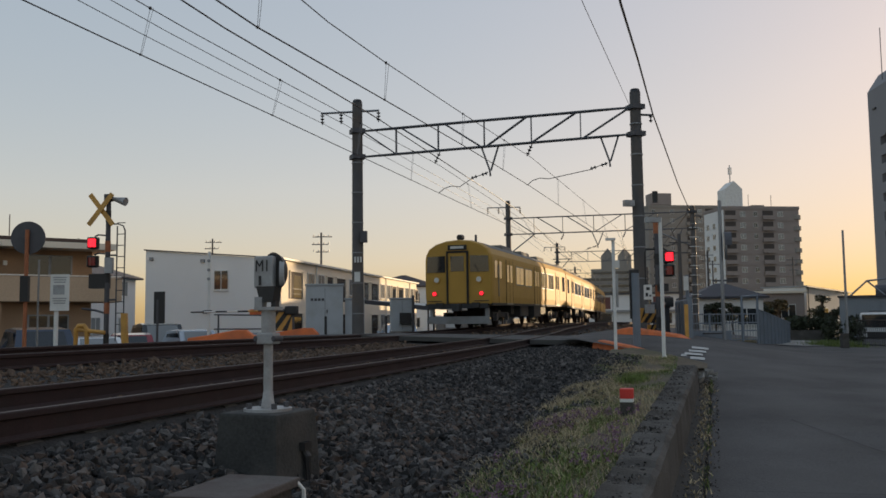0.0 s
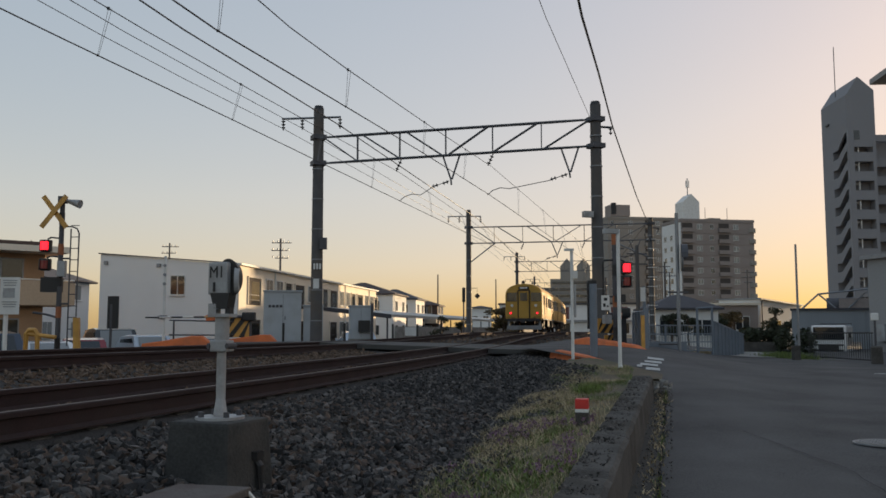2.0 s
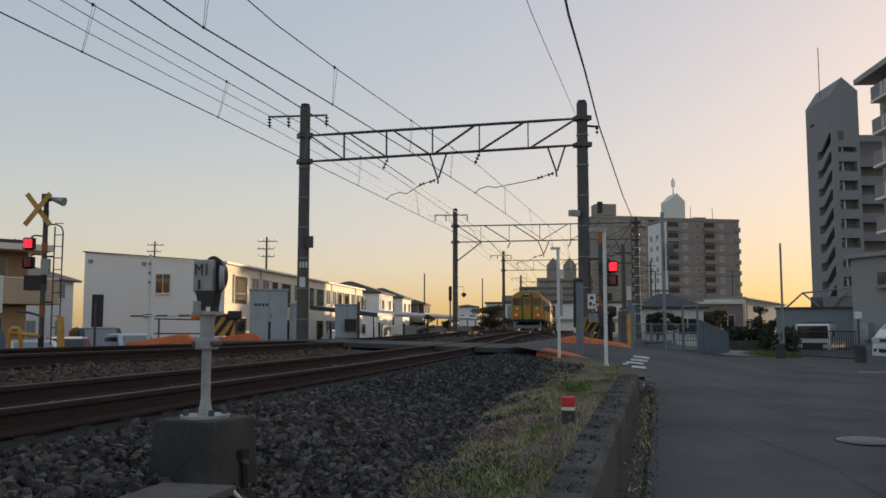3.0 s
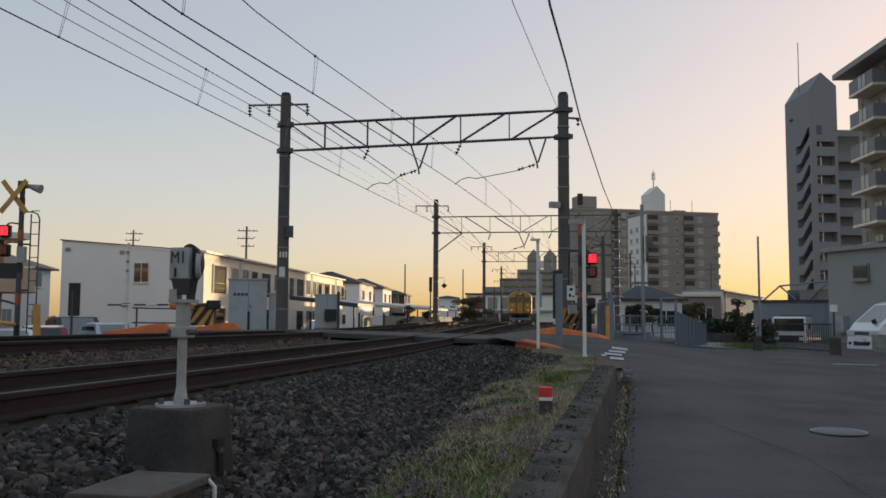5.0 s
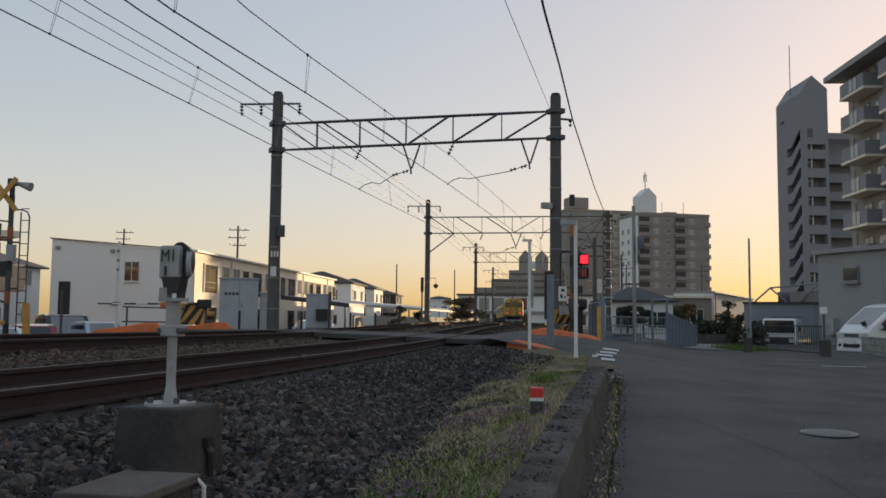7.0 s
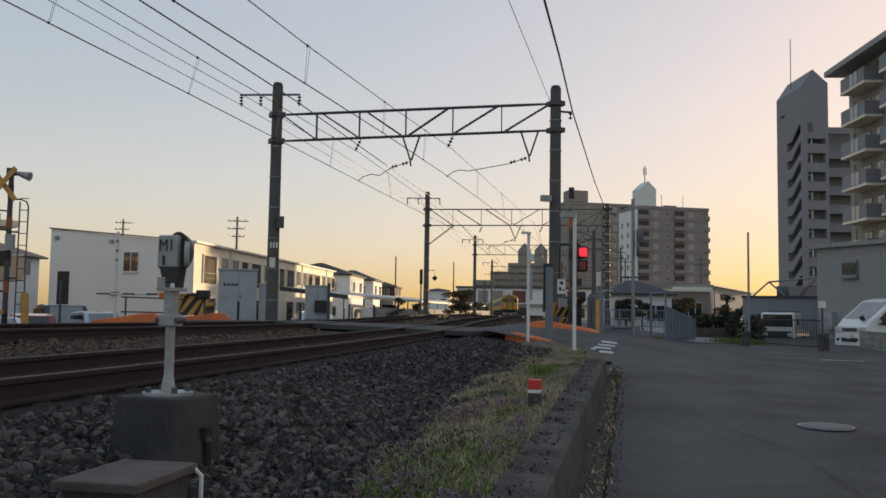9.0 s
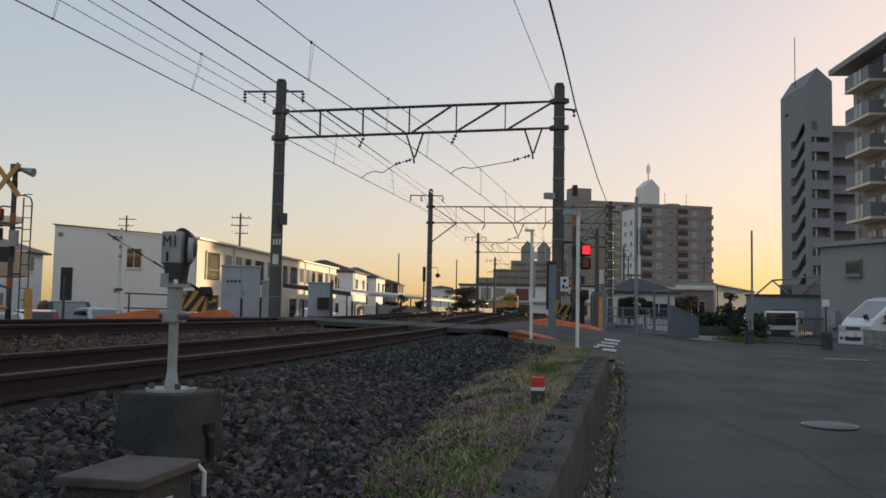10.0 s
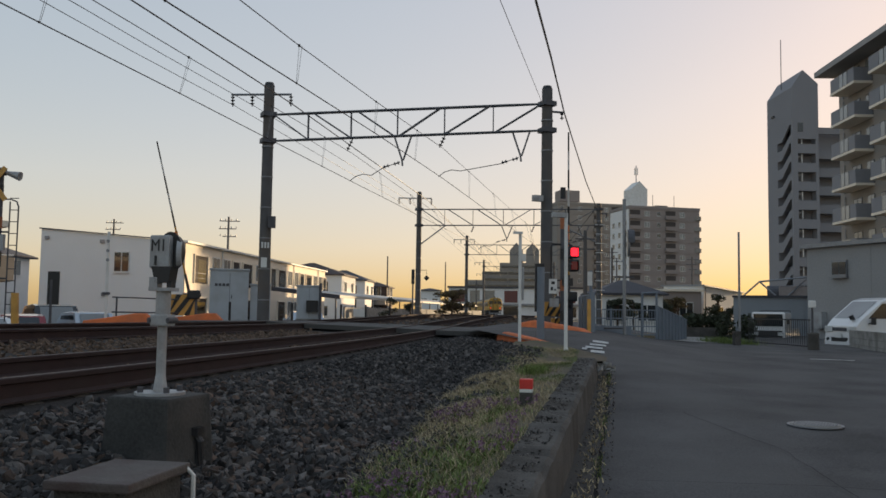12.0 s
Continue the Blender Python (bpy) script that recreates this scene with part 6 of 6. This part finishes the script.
part("plate", B((0, 0, 0.6, 0.1, 0.05, 1.0)), YELLOW, yp)
part("backing", B((0.12, 0.03, 0.65, 0.14, 0.05, 1.3)), FENCE_BLUE, yp)
hp = thin_post((7.35, 25.6, 0.6), 2.0, 0.05, "grey post with a small white plate", FENCE_BLUE)
part("plate", B((-0.05, -0.06, 1.75, 0.14, 0.02, 0.42)), WHITE, hp)
cm = thing("traffic_mirror", spot((8.62, 26.3, 0.5), 75), "round traffic mirror on a grey pole seen edge on", "traffic mirror")
part("pole", C((0, 0, 0), (0, 0, 4.4), 0.055), STEEL, cm)
part("disc", C((0, -0.1, 3.0), (0, -0.16, 3.0), 0.42, 0.4, seg=28), STEEL, cm)
part("hood", strip([[(0.44 * math.cos(a), y, 3.0 + 0.44 * math.sin(a)) for a in (radians(20 * k) for k in range(10))] for y in (-0.1, -0.3)]), STEEL_DARK, cm)
part("cross_bar", B((0, 0, 1.95, 0.08, 0.6, 0.05)), STEEL_DARK, cm)
# pole-mounted line behind the crossing
for x, y, h in ((14.0, 50.0, 6.0), (27.5, 88, 8)):
    tq = thing("utility_pole", spot((x, y, 0.2)), "slim dark utility pole with cross arms", "utility pole", "utility poles")
    part("shaft", C((0, 0, 0), (0, 0, h), 0.14, 0.1), POLE_CONCRETE, tq)
    for z in (h - 0.5, h - 1.1):
        part("arm", B((0, 0, z, 1.2, 0.07, 0.07)), STEEL_DARK, tq)


def utility(x, y, h, arms, label):
    tq = thing("utility_pole", spot((x, y, 0.0)), label, "utility pole", "utility poles")
    part("shaft", C((0, 0, 0), (0, 0, h), 0.13, 0.09), POLE_CONCRETE, tq)
    for k in range(arms):
        part("arm", B((0.1 * (-1) ** k, 0, h - 0.4 - 0.7 * k, 1.8 - 0.3 * k, 0.08, 0.08)), STEEL_DARK, tq)
        for s in (-0.7, -0.25, 0.25, 0.7):
            part("insulator", C((s, 0, h - 0.36 - 0.7 * k), (s, 0, h - 0.2 - 0.7 * k), 0.05, seg=8), STEEL, tq)
    return tq


utility(-24.6, 95, 10.6, 2, "concrete utility pole behind the long flats")
utility(-10.7, 80, 9.6, 3, "utility pole with transformer brackets behind the flats")
utility(-38, 92, 10.5, 2, "concrete utility pole over the tan roof")
utility(48.5, 118, 9.5, 3, "utility pole with many arms between the houses")
utility(35.0, 110, 8.5, 1, "utility pole beside the low houses")
utility(5.9, 126, 9.2, 0, "bare slim pole behind the shed")
utility(17.1, 150, 9.9, 0, "thin bare pole near the tracks")
sgp = thing("line_signal", spot((4.05, 53.0, 0.8)), "slim railway signal post with a narrow head", "signal")
part("post", C((0, 0, 0), (0, 0, 2.3), 0.05), STEEL_DARK, sgp)
part("head", B((0, -0.05, 2.6, 0.2, 0.15, 0.9)), BLACK, sgp, bevel=0.05)
dm = thing("diamond_sign", spot((4.95, 54.8, -0.15)), "small dark diamond sign on a bracket at the gantry pole", "sign")
bm = B((0, 0, 0, 0.26, 0.03, 0.26))
bm.transform(Matrix.Translation((0.1, 0, 3.55)) @ Euler((0, radians(45), 0)).to_matrix().to_4x4())
part("plate", bm, BLACK, dm)
part("bracket", sweep([(-0.6, 0.3, 4.05), (0.1, 0, 4.05), (0.1, 0, 3.8)], 0.02), STEEL_DARK, dm)

# houses behind the fences
hip_house((20.4, 62.6, -0.1), -4, 4.6, 4.6, 2.9, 1.0, WALL_WHITE, ROOF_DARK, "small pale house with a grey hipped roof", 2, 0.35)
lb = thing("flat_house", pose(28.0, 72, -0.2, 0, 0, -8), "brown flat-roofed house with pale roof edge", "house")
part("wall", B((0, 3, 1.75, 4.6, 6, 3.5)), WALL_TILE, lb)
part("roof", B((0, 3, 3.6, 5.0, 6.5, 0.2)), WALL_CREAM, lb)
wall_window(lb, 1.0, 1.4, 1.2, 1.2, "y", -0.001)
lw = thing("flat_house", pose(31.9, 75, -0.2, 0, 0, 39.8), "pale two-storey house with a low sloping roof", "house")
part("wall", prism([(0, 0), (7.8, 0), (7.8, 3.65), (0, 4.1)], 0, 4.0), WALL_WHITE, lw)
part("roof", prism([(-0.2, 4.12), (8.0, 3.66), (8.0, 3.78), (-0.2, 4.24)], -0.2, 4.2), STEEL, lw)
win = part("window", B((-0.02, 1.9, 2.3, 0.05, 0.9, 1.0)), WHITE, lw)
part("pane", B((-0.05, 1.9, 2.3, 0.02, 0.75, 0.85)), GLASS_DARK, win)
wall_window(lw, 3.2, 1.5, 1.0, 0.8, "y", -0.001)
part("downpipe", C((0.15, -0.08, 0), (0.15, -0.08, 4.0), 0.05, seg=8), STEEL_DARK, lw)


# ---------- trees, hedges ----------
rng = np.random.default_rng(7)


def leaf_cloud(centres, radii, per, size):
    """Small leaf quads spread unevenly in a set of clumps."""
    V, F = [], []
    for c, r in zip(centres, radii):
        n = per
        d = rng.normal(size=(n, 3))
        d /= np.linalg.norm(d, axis=1)[:, None]
        p = np.array(c) + d * (rng.random((n, 1)) ** 0.4) * np.array(r)
        a = rng.normal(size=(n, 3))
        b = rng.normal(size=(n, 3))
        a /= np.linalg.norm(a, axis=1)[:, None]
        b -= a * (a * b).sum(1)[:, None]
        b /= np.linalg.norm(b, axis=1)[:, None]
        s = size * (0.6 + 0.8 * rng.random((n, 1)))
        q = np.stack([p - a * s, p + b * s * 0.5, p + a * s, p - b * s * 0.5], 1).reshape(-1, 3)
        F.append(np.arange(4 * n).reshape(-1, 4) + sum(len(x) for x in V))
        V.append(q)
    return np.concatenate(V), np.concatenate(F)


def tree(p, h, spread, label, leaf=LEAF, clumps=14, per=130, size=0.09, bare=0.35):
    t = thing("tree", spot(p, rng.random() * 360), label, "tree", "trees and shrubs")
    bm = sweep([(0, 0, -0.2), (0.05, 0.02, h * 0.3), (-0.04, 0.05, h * 0.6), (0.03, 0, h * 0.9)], 0.05 + 0.012 * h, 7)
    cs, rs = [], []
    for k in range(clumps):
        a = rng.random() * 6.28
        z = h * (bare + (1 - bare) * rng.random())
        rr = spread * (0.25 + 0.75 * rng.random()) * (1 - 0.6 * max(0, z / h - 0.6))
        c = (rr * math.cos(a), rr * math.sin(a), z)
        sweep([(0, 0, z * 0.75), (c[0] * 0.5, c[1] * 0.5, z * 0.9), c], 0.02 + 0.003 * h, 5, bm)
        cs.append(c)
        rs.append((spread * 0.38, spread * 0.38, h * 0.1))
    part("trunk", bm, BARK, t)
    V, F = leaf_cloud(cs, rs, per, size)
    me = bpy.data.meshes.new("crown")
    me.from_pydata(V.tolist(), [], F.tolist())
    me.materials.append(leaf)
    c = new("crown", me)
    c.parent = t
    return t


tree((18.2, 57, 0.3), 2.0, 0.9, "clipped dark garden tree before the pale house")
tree((19.5, 57.5, 0.3), 1.9, 0.8, "small dark garden tree before the pale house")
tree((24.6, 66, 0), 2.6, 1.2, "bushy tree beside the brown house")
tree((26.4, 67, 0), 2.5, 1.2, "dry brownish tree beside the flat house", LEAF_DRY)
tree((28.8, 65, 0), 2.8, 1.0, "cloud-pruned pine before the pale house", clumps=9)
tree((30.6, 66, 0), 2.0, 0.9, "rounded shrub before the pale house")
b = way(80, -3.6)
tree((b.x, b.y, 0.4), 2.9, 1.7, "large olive-brown bush beside the tracks", LEAF_DRY, 22, 170, 0.1, 0.08)
tree((b.x - 6.8, 62, 0.4), 1.9, 0.7, "thin weedy shrub before the concrete wall", LEAF, 8, 90, 0.07, 0.1)
tree((b.x - 5.0, 66, 0.4), 1.5, 0.8, "low weedy shrub before the concrete wall", LEAF, 8, 90, 0.07, 0.1)


def hedge(a, b, w, h, z, label):
    a, b = np.array(a, float), np.array(b, float)
    n = int(np.linalg.norm(b - a) / 0.5) + 1
    cs = [(*(a + (b - a) * k / max(1, n - 1)) , z + h * 0.5) for k in range(n)]
    V, F = leaf_cloud([(c[0], c[1], c[2]) for c in cs], [(w, w, h * 0.55)] * n, 700, 0.07)
    return mesh_np("hedge", V, F, LEAF, label, "hedge", "")


hedge((15.0, 36.6), (16.1, 36.2), 0.5, 0.64, 0.72, "dark clipped hedge on a low wall along the side road")
hedge((15.5, 34.3), (16.3, 34.0), 0.42, 1.05, 0.28, "rounded dark bush beside the small truck")
hd = thing("hedge_wall", pose(15.4, 36.3, 0.0, 0, 0, -20), "low grey concrete wall under the hedge", "wall")
part("footing", B((0, 0, 0.4, 1.9, 0.5, 0.75)), CONCRETE_DARK, hd)
path = strip([[Vector((x, y, road_z(x * _u.x + y * _u.y, x * _v.x + y * _v.y) + 0.022)) for x in (a, (a + b) / 2, b)] for a, b, y in ((11.0, 12.9, 28.6), (12.0, 13.4, 30.4), (13.3, 14.4, 33.0), (14.1, 15.0, 35.5))])
tagged(finish("side_path", path, CONCRETE), "pale concrete path beside the corrugated fence", "path", kind="structure")

# ---------- ballast stones ----------
ICO = bmesh.new()
bmesh.ops.create_icosphere(ICO, subdivisions=1, radius=1)
ICO_V = np.array([v.co[:] for v in ICO.verts])
ICO_F = np.array([[v.index for v in f.verts] for f in ICO.faces])
ICO.free()


def stones(name, places, size, material, label):
    n = len(places)
    P = np.array(places)
    base = ICO_V[None] * (1 + 0.34 * rng.normal(size=(n, len(ICO_V), 1)).clip(-1.7, 1.7))
    sc = size * (0.5 + 0.95 * rng.random((n, 1, 1)) ** 1.4) * np.stack([1.1 * np.ones(n), 0.65 + 0.3 * rng.random(n), 0.35 + 0.3 * rng.random(n)], 1)[:, None, :]
    v = base * sc
    q = rng.normal(size=(n, 4))
    q /= np.linalg.norm(q, axis=1)[:, None]
    w, x, y, z = q.T
    R = np.stack([np.stack([1 - 2 * (y * y + z * z), 2 * (x * y - z * w), 2 * (x * z + y * w)], 1), np.stack([2 * (x * y + z * w), 1 - 2 * (x * x + z * z), 2 * (y * z - x * w)], 1), np.stack([2 * (x * z - y * w), 2 * (y * z + x * w), 1 - 2 * (x * x + y * y)], 1)], 1)
    v = np.einsum("nij,nkj->nki", R, v) + P[:, None, :]
    F = ICO_F[None] + (np.arange(n) * len(ICO_V))[:, None, None]
    return mesh_np(name, v.reshape(-1, 3), F.reshape(-1, 3), material, label, "ballast")


def scatter(n, y0, y1, o0, o1, power=1.0):
    out = []
    for i in range(n):
        y = y0 + (y1 - y0) * rng.random() ** power
        o = o0 + (o1 - o0) * rng.random()
        if abs(abs(o - 3.8) - 0.5665) < 0.09 or abs(abs(o) - 0.5665) < 0.09:
            continue
        if near_y(o) - 0.1 < y < near_y(o) + 3.7:
            continue
        p = way(y, o, bed_z(o, y) + 0.012 * rng.random())
        out.append((p.x, p.y, p.z))
    return out


stones("ballast_stones", scatter(9000, 1.5, 13, 4.6, 7.1, 1.25), 0.037, STONE, "loose grey crushed ballast stones beside the near rail")
stones("ballast_stones", scatter(10000, 1.5, 13, 4.6, 7.1, 1.25), 0.031, STONE_DARK, "loose dark crushed ballast stones beside the near rail")
stones("ballast_stones", scatter(5000, 1.5, 13, 4.6, 7.1, 1.25), 0.034, STONE_BROWN, "loose brown crushed ballast stones beside the near rail")
stones("ballast_stones", scatter(9000, 11, 25, 4.6, 8.2), 0.034, STONE_DARK, "dark crushed stones near the crossing")
stones("ballast_stones", scatter(8000, 11, 25, 4.6, 8.2), 0.032, STONE, "crushed ballast stones further along the near rail")
stones("ballast_stones", scatter(8000, 3, 24, 1.0, 3.2), 0.034, STONE_RUSTY, "rusty brown ballast stones between the two tracks")
stones("ballast_stones", scatter(4000, 3, 24, 3.2, 4.4), 0.032, STONE_RUSTY, "rusty ballast stones between the near rails")
stones("ballast_stones", scatter(3500, 4, 30, -2.4, 1.0), 0.045, STONE_RUSTY, "rusty ballast stones under the far track")
stones("ballast_stones", scatter(4500, 27, 80, -2.4, 7.0), 0.07, STONE_RUSTY, "coarse ballast beyond the crossing")


# ---------- grass and weeds ----------
def blades(name, spots, h, w, material, label, lean=0.5):
    n = len(spots)
    P = np.array(spots)
    a = rng.random(n) * 2 * np.pi
    H = h * (0.4 + 0.9 * rng.random(n))
    side = np.stack([np.cos(a), np.sin(a), np.zeros(n)], 1) * (w * (0.6 + 0.8 * rng.random(n)))[:, None]
    b = a + np.pi / 2 + rng.normal(size=n) * 0.5
    bend = np.stack([np.cos(b), np.sin(b), np.zeros(n)], 1) * (H * lean * rng.random(n))[:, None]
    up = np.array([0, 0, 1.0])
    mid = P + up * (H * 0.6)[:, None] + bend * 0.35
    tip = P + up * H[:, None] + bend
    V = np.stack([P - side, P + side, mid + side * 0.7, mid - side * 0.7, tip], 1).reshape(-1, 3)
    k = np.arange(n)[:, None] * 5
    me = bpy.data.meshes.new(name)
    faces = (k + np.array([[0, 1, 2, 3]])).tolist() + (k + np.array([[3, 2, 4]])).tolist()
    me.from_pydata(V.tolist(), [], faces)
    me.materials.append(material)
    return tagged(new(name, me), label, "grass", kind="stuff")


def verge_spots(n, u0, u1, v0, v1, thresh, seed, power=1.0):
    out = []
    while len(out) < n:
        u = u0 + (u1 - u0) * rng.random() ** power
        v = v0 + (v1 - v0) * rng.random()
        if noise.noise((u * 0.9 + seed, v * 1.6, seed)) < thresh + 0.25 * (rng.random() - 0.5):
            continue
        if v > (kerb_v(u) - 0.25 if u <= 12.6 else road_edge(u)):
            continue
        p = at(u, v, verge_z(u, v) - 0.01)
        out.append(p[:])
    return out


blades("grass", verge_spots(13000, 2.5, 17.0, -1.6, -0.3, 0.0, 3.1, 1.2), 0.045, 0.003, GRASS, "patchy green grass on the verge", 1.3)
blades("grass", verge_spots(3500, 3.5, 8.5, -1.5, -0.5, 0.2, 6.4), 0.05, 0.006, GRASS, "broad-leaved green weeds on the verge", 1.6)
blades("dry_grass", verge_spots(14000, 2.5, 17.0, -1.66, -0.35, -0.05, 9.7, 1.1), 0.055, 0.0026, STRAW, "dry straw-coloured grass on the verge", 2.2)
blades("dry_grass", verge_spots(6000, 6.5, 12.5, -1.66, -0.9, -0.05, 14.2), 0.07, 0.003, STRAW, "matted dry grass beside the ballast", 1.8)
fl_spots = verge_spots(320, 3.6, 8.5, -1.45, -0.5, 0.08, 5.2)
blades("weed_stems", fl_spots, 0.08, 0.003, GRASS, "thin stems of flowering weeds", 0.2)
V, F = leaf_cloud([(p[0], p[1], p[2] + 0.05 + 0.04 * rng.random()) for p in fl_spots], [(0.022, 0.022, 0.028)] * len(fl_spots), 9, 0.011)
mesh_np("weed_flowers", V, F, PETAL, "small purple flowers of verge weeds", "flowers")
tuft = [(p[0], p[1], p[2]) for p in (at(11.6 + 0.2 * rng.normal(), -0.75 + 0.1 * rng.normal(), 0.5) for _ in range(1100))]
blades("grass_tuft", tuft, 0.1, 0.004, GRASS, "dense dark tuft of grass", 0.8)
blades("roadside_grass", [(13.2 + 0.3 * rng.normal(), 29.0 + 0.8 * rng.normal(), 0.27) for _ in range(3500)], 0.24, 0.006, GRASS, "grass growing round the foot of the tall post", 0.5)
blades("roadside_grass", [(7.6 + 2.9 * q, 27.4 + 1.3 * q + 0.6 * rng.random(), 0.36) for q in rng.random(4500)], 0.25, 0.006, STRAW, "dry grass behind the bar fence", 0.6)
gut_spots = []
for _ in range(700):
    u = 4 + 10 * rng.random()
    p = at(u, joint_v(u) + 0.02 * rng.normal(), road_z(u, 0.1) + 0.005)
    gut_spots.append(p[:])
blades("gutter_weeds", [p for p in gut_spots if noise.noise((p[1] * 1.3, 0, 2)) > 0.0], 0.05, 0.003, GRASS, "small weeds in the gutter joint", 0.7)

# loose stones and grit that spilled over the verge, the kerb and the gutter
spill = []
for _ in range(5200):
    u, v = 2.0 + 15 * rng.random() ** 1.1, -1.7 + 0.75 * rng.random() ** 2.0
    spill.append(at(u, v, verge_z(u, v) + 0.005)[:])
stones("spilled_stones", spill[:2600], 0.026, STONE, "grey ballast stones spilled onto the verge")
stones("spilled_stones", spill[2600:], 0.026, STONE_DARK, "dark ballast stones spilled onto the verge")
grit = []
for _ in range(1800):
    u = 2.5 + 10.2 * rng.random()
    grit.append(at(u, kerb_v(u) - 0.26 + 0.2 * rng.random() ** 1.6, kerb_z(u) + 0.002)[:])
for _ in range(900):
    u = 3.5 + 10 * rng.random()
    v = kerb_v(u) + (joint_v(u) + 0.1 - kerb_v(u)) * rng.random()
    grit.append(at(u, v, road_z(u, v) + 0.025)[:])
stones("kerb_grit", grit, 0.009, STONE, "small grit lying on the kerb and gutter")
rubble = [at(13.2 + 0.35 * rng.normal(), kerb_v(13.0) - 0.05 + 0.12 * rng.normal(), 0.48 + 0.06 * rng.random())[:] for _ in range(120)]
stones("rubble", rubble, 0.05, CONCRETE, "broken concrete rubble at the kerb's end")
blades("dry_leaves", [at(u, joint_v(u) - 0.05 + 0.05 * rng.normal(), road_z(u, 0.0) + 0.02)[:] for u in (4 + 9 * rng.random() for _ in range(700))], 0.03, 0.006, STRAW, "dead leaves and straw in the gutter", 2.5)


# ---------- what moves ----------
TRAIN_Y = [(0, 35.0), (0.5, 42.6), (1, 50.1), (2, 64.2), (3, 77.6), (4, 90.2), (5, 102.2), (6, 114.4), (7, 126.6), (8, 138.4), (9, 149.6), (10, 160.3), (11, 170.0), (12, 179.0)]


def smooth(t, rows):
    ts, ys_ = np.array([r[0] for r in rows], float), np.array([r[1] for r in rows], float)
    m = np.gradient(ys_, ts)
    i = int(np.clip(np.searchsorted(ts, t) - 1, 0, len(ts) - 2))
    h = ts[i + 1] - ts[i]
    s = (t - ts[i]) / h
    return (2 * s**3 - 3 * s**2 + 1) * ys_[i] + (s**3 - 2 * s**2 + s) * h * m[i] + (-2 * s**3 + 3 * s**2) * ys_[i + 1] + (s**3 - s**2) * h * m[i + 1]


def on_rail(y, d):
    """The point of the far track's centre line d metres further than y."""
    p = way(y)
    for _ in range(max(1, int(d / 1.0))):
        y += d / max(1, int(d / 1.0)) * math.cos(radians(heading(y)))
    return way(y)


BAR_L = [(0, -1), (9.2, -1), (9.6, 7.5), (10, 16.5), (10.4, 25.5), (10.8, 35), (11.2, 46), (11.6, 55.5), (12, 65)]
BAR_R = [(0, -1), (9.4, -1), (10, 12), (10.4, 22), (10.8, 31), (11.2, 41), (11.6, 54), (12, 68)]


def motions():
    for k, c in enumerate(cars):
        rows = []
        for i in range(49):
            t = i * 0.25
            y = smooth(t, TRAIN_Y)
            a, b = on_rail(y, 3.0 + 20.1 * k), on_rail(y, 16.8 + 20.1 * k)
            m = (a + b) / 2
            d = b - a
            rows.append((t, pose(m.x, m.y, m.z, math.degrees(math.atan2(d.z, math.hypot(d.x, d.y))), 0, -math.degrees(math.atan2(d.x, d.y)))))
        walk(c, rows)
    for bar, p, turn, table in ((bar_l, (-5.25, 30.15, 1.75), 158.8, BAR_L), (bar_r, (6.62, 25.45, 1.75), 165, BAR_R)):
        walk(bar, [(t, pose(*p, a, 0, turn)) for t, a in table])


motions()
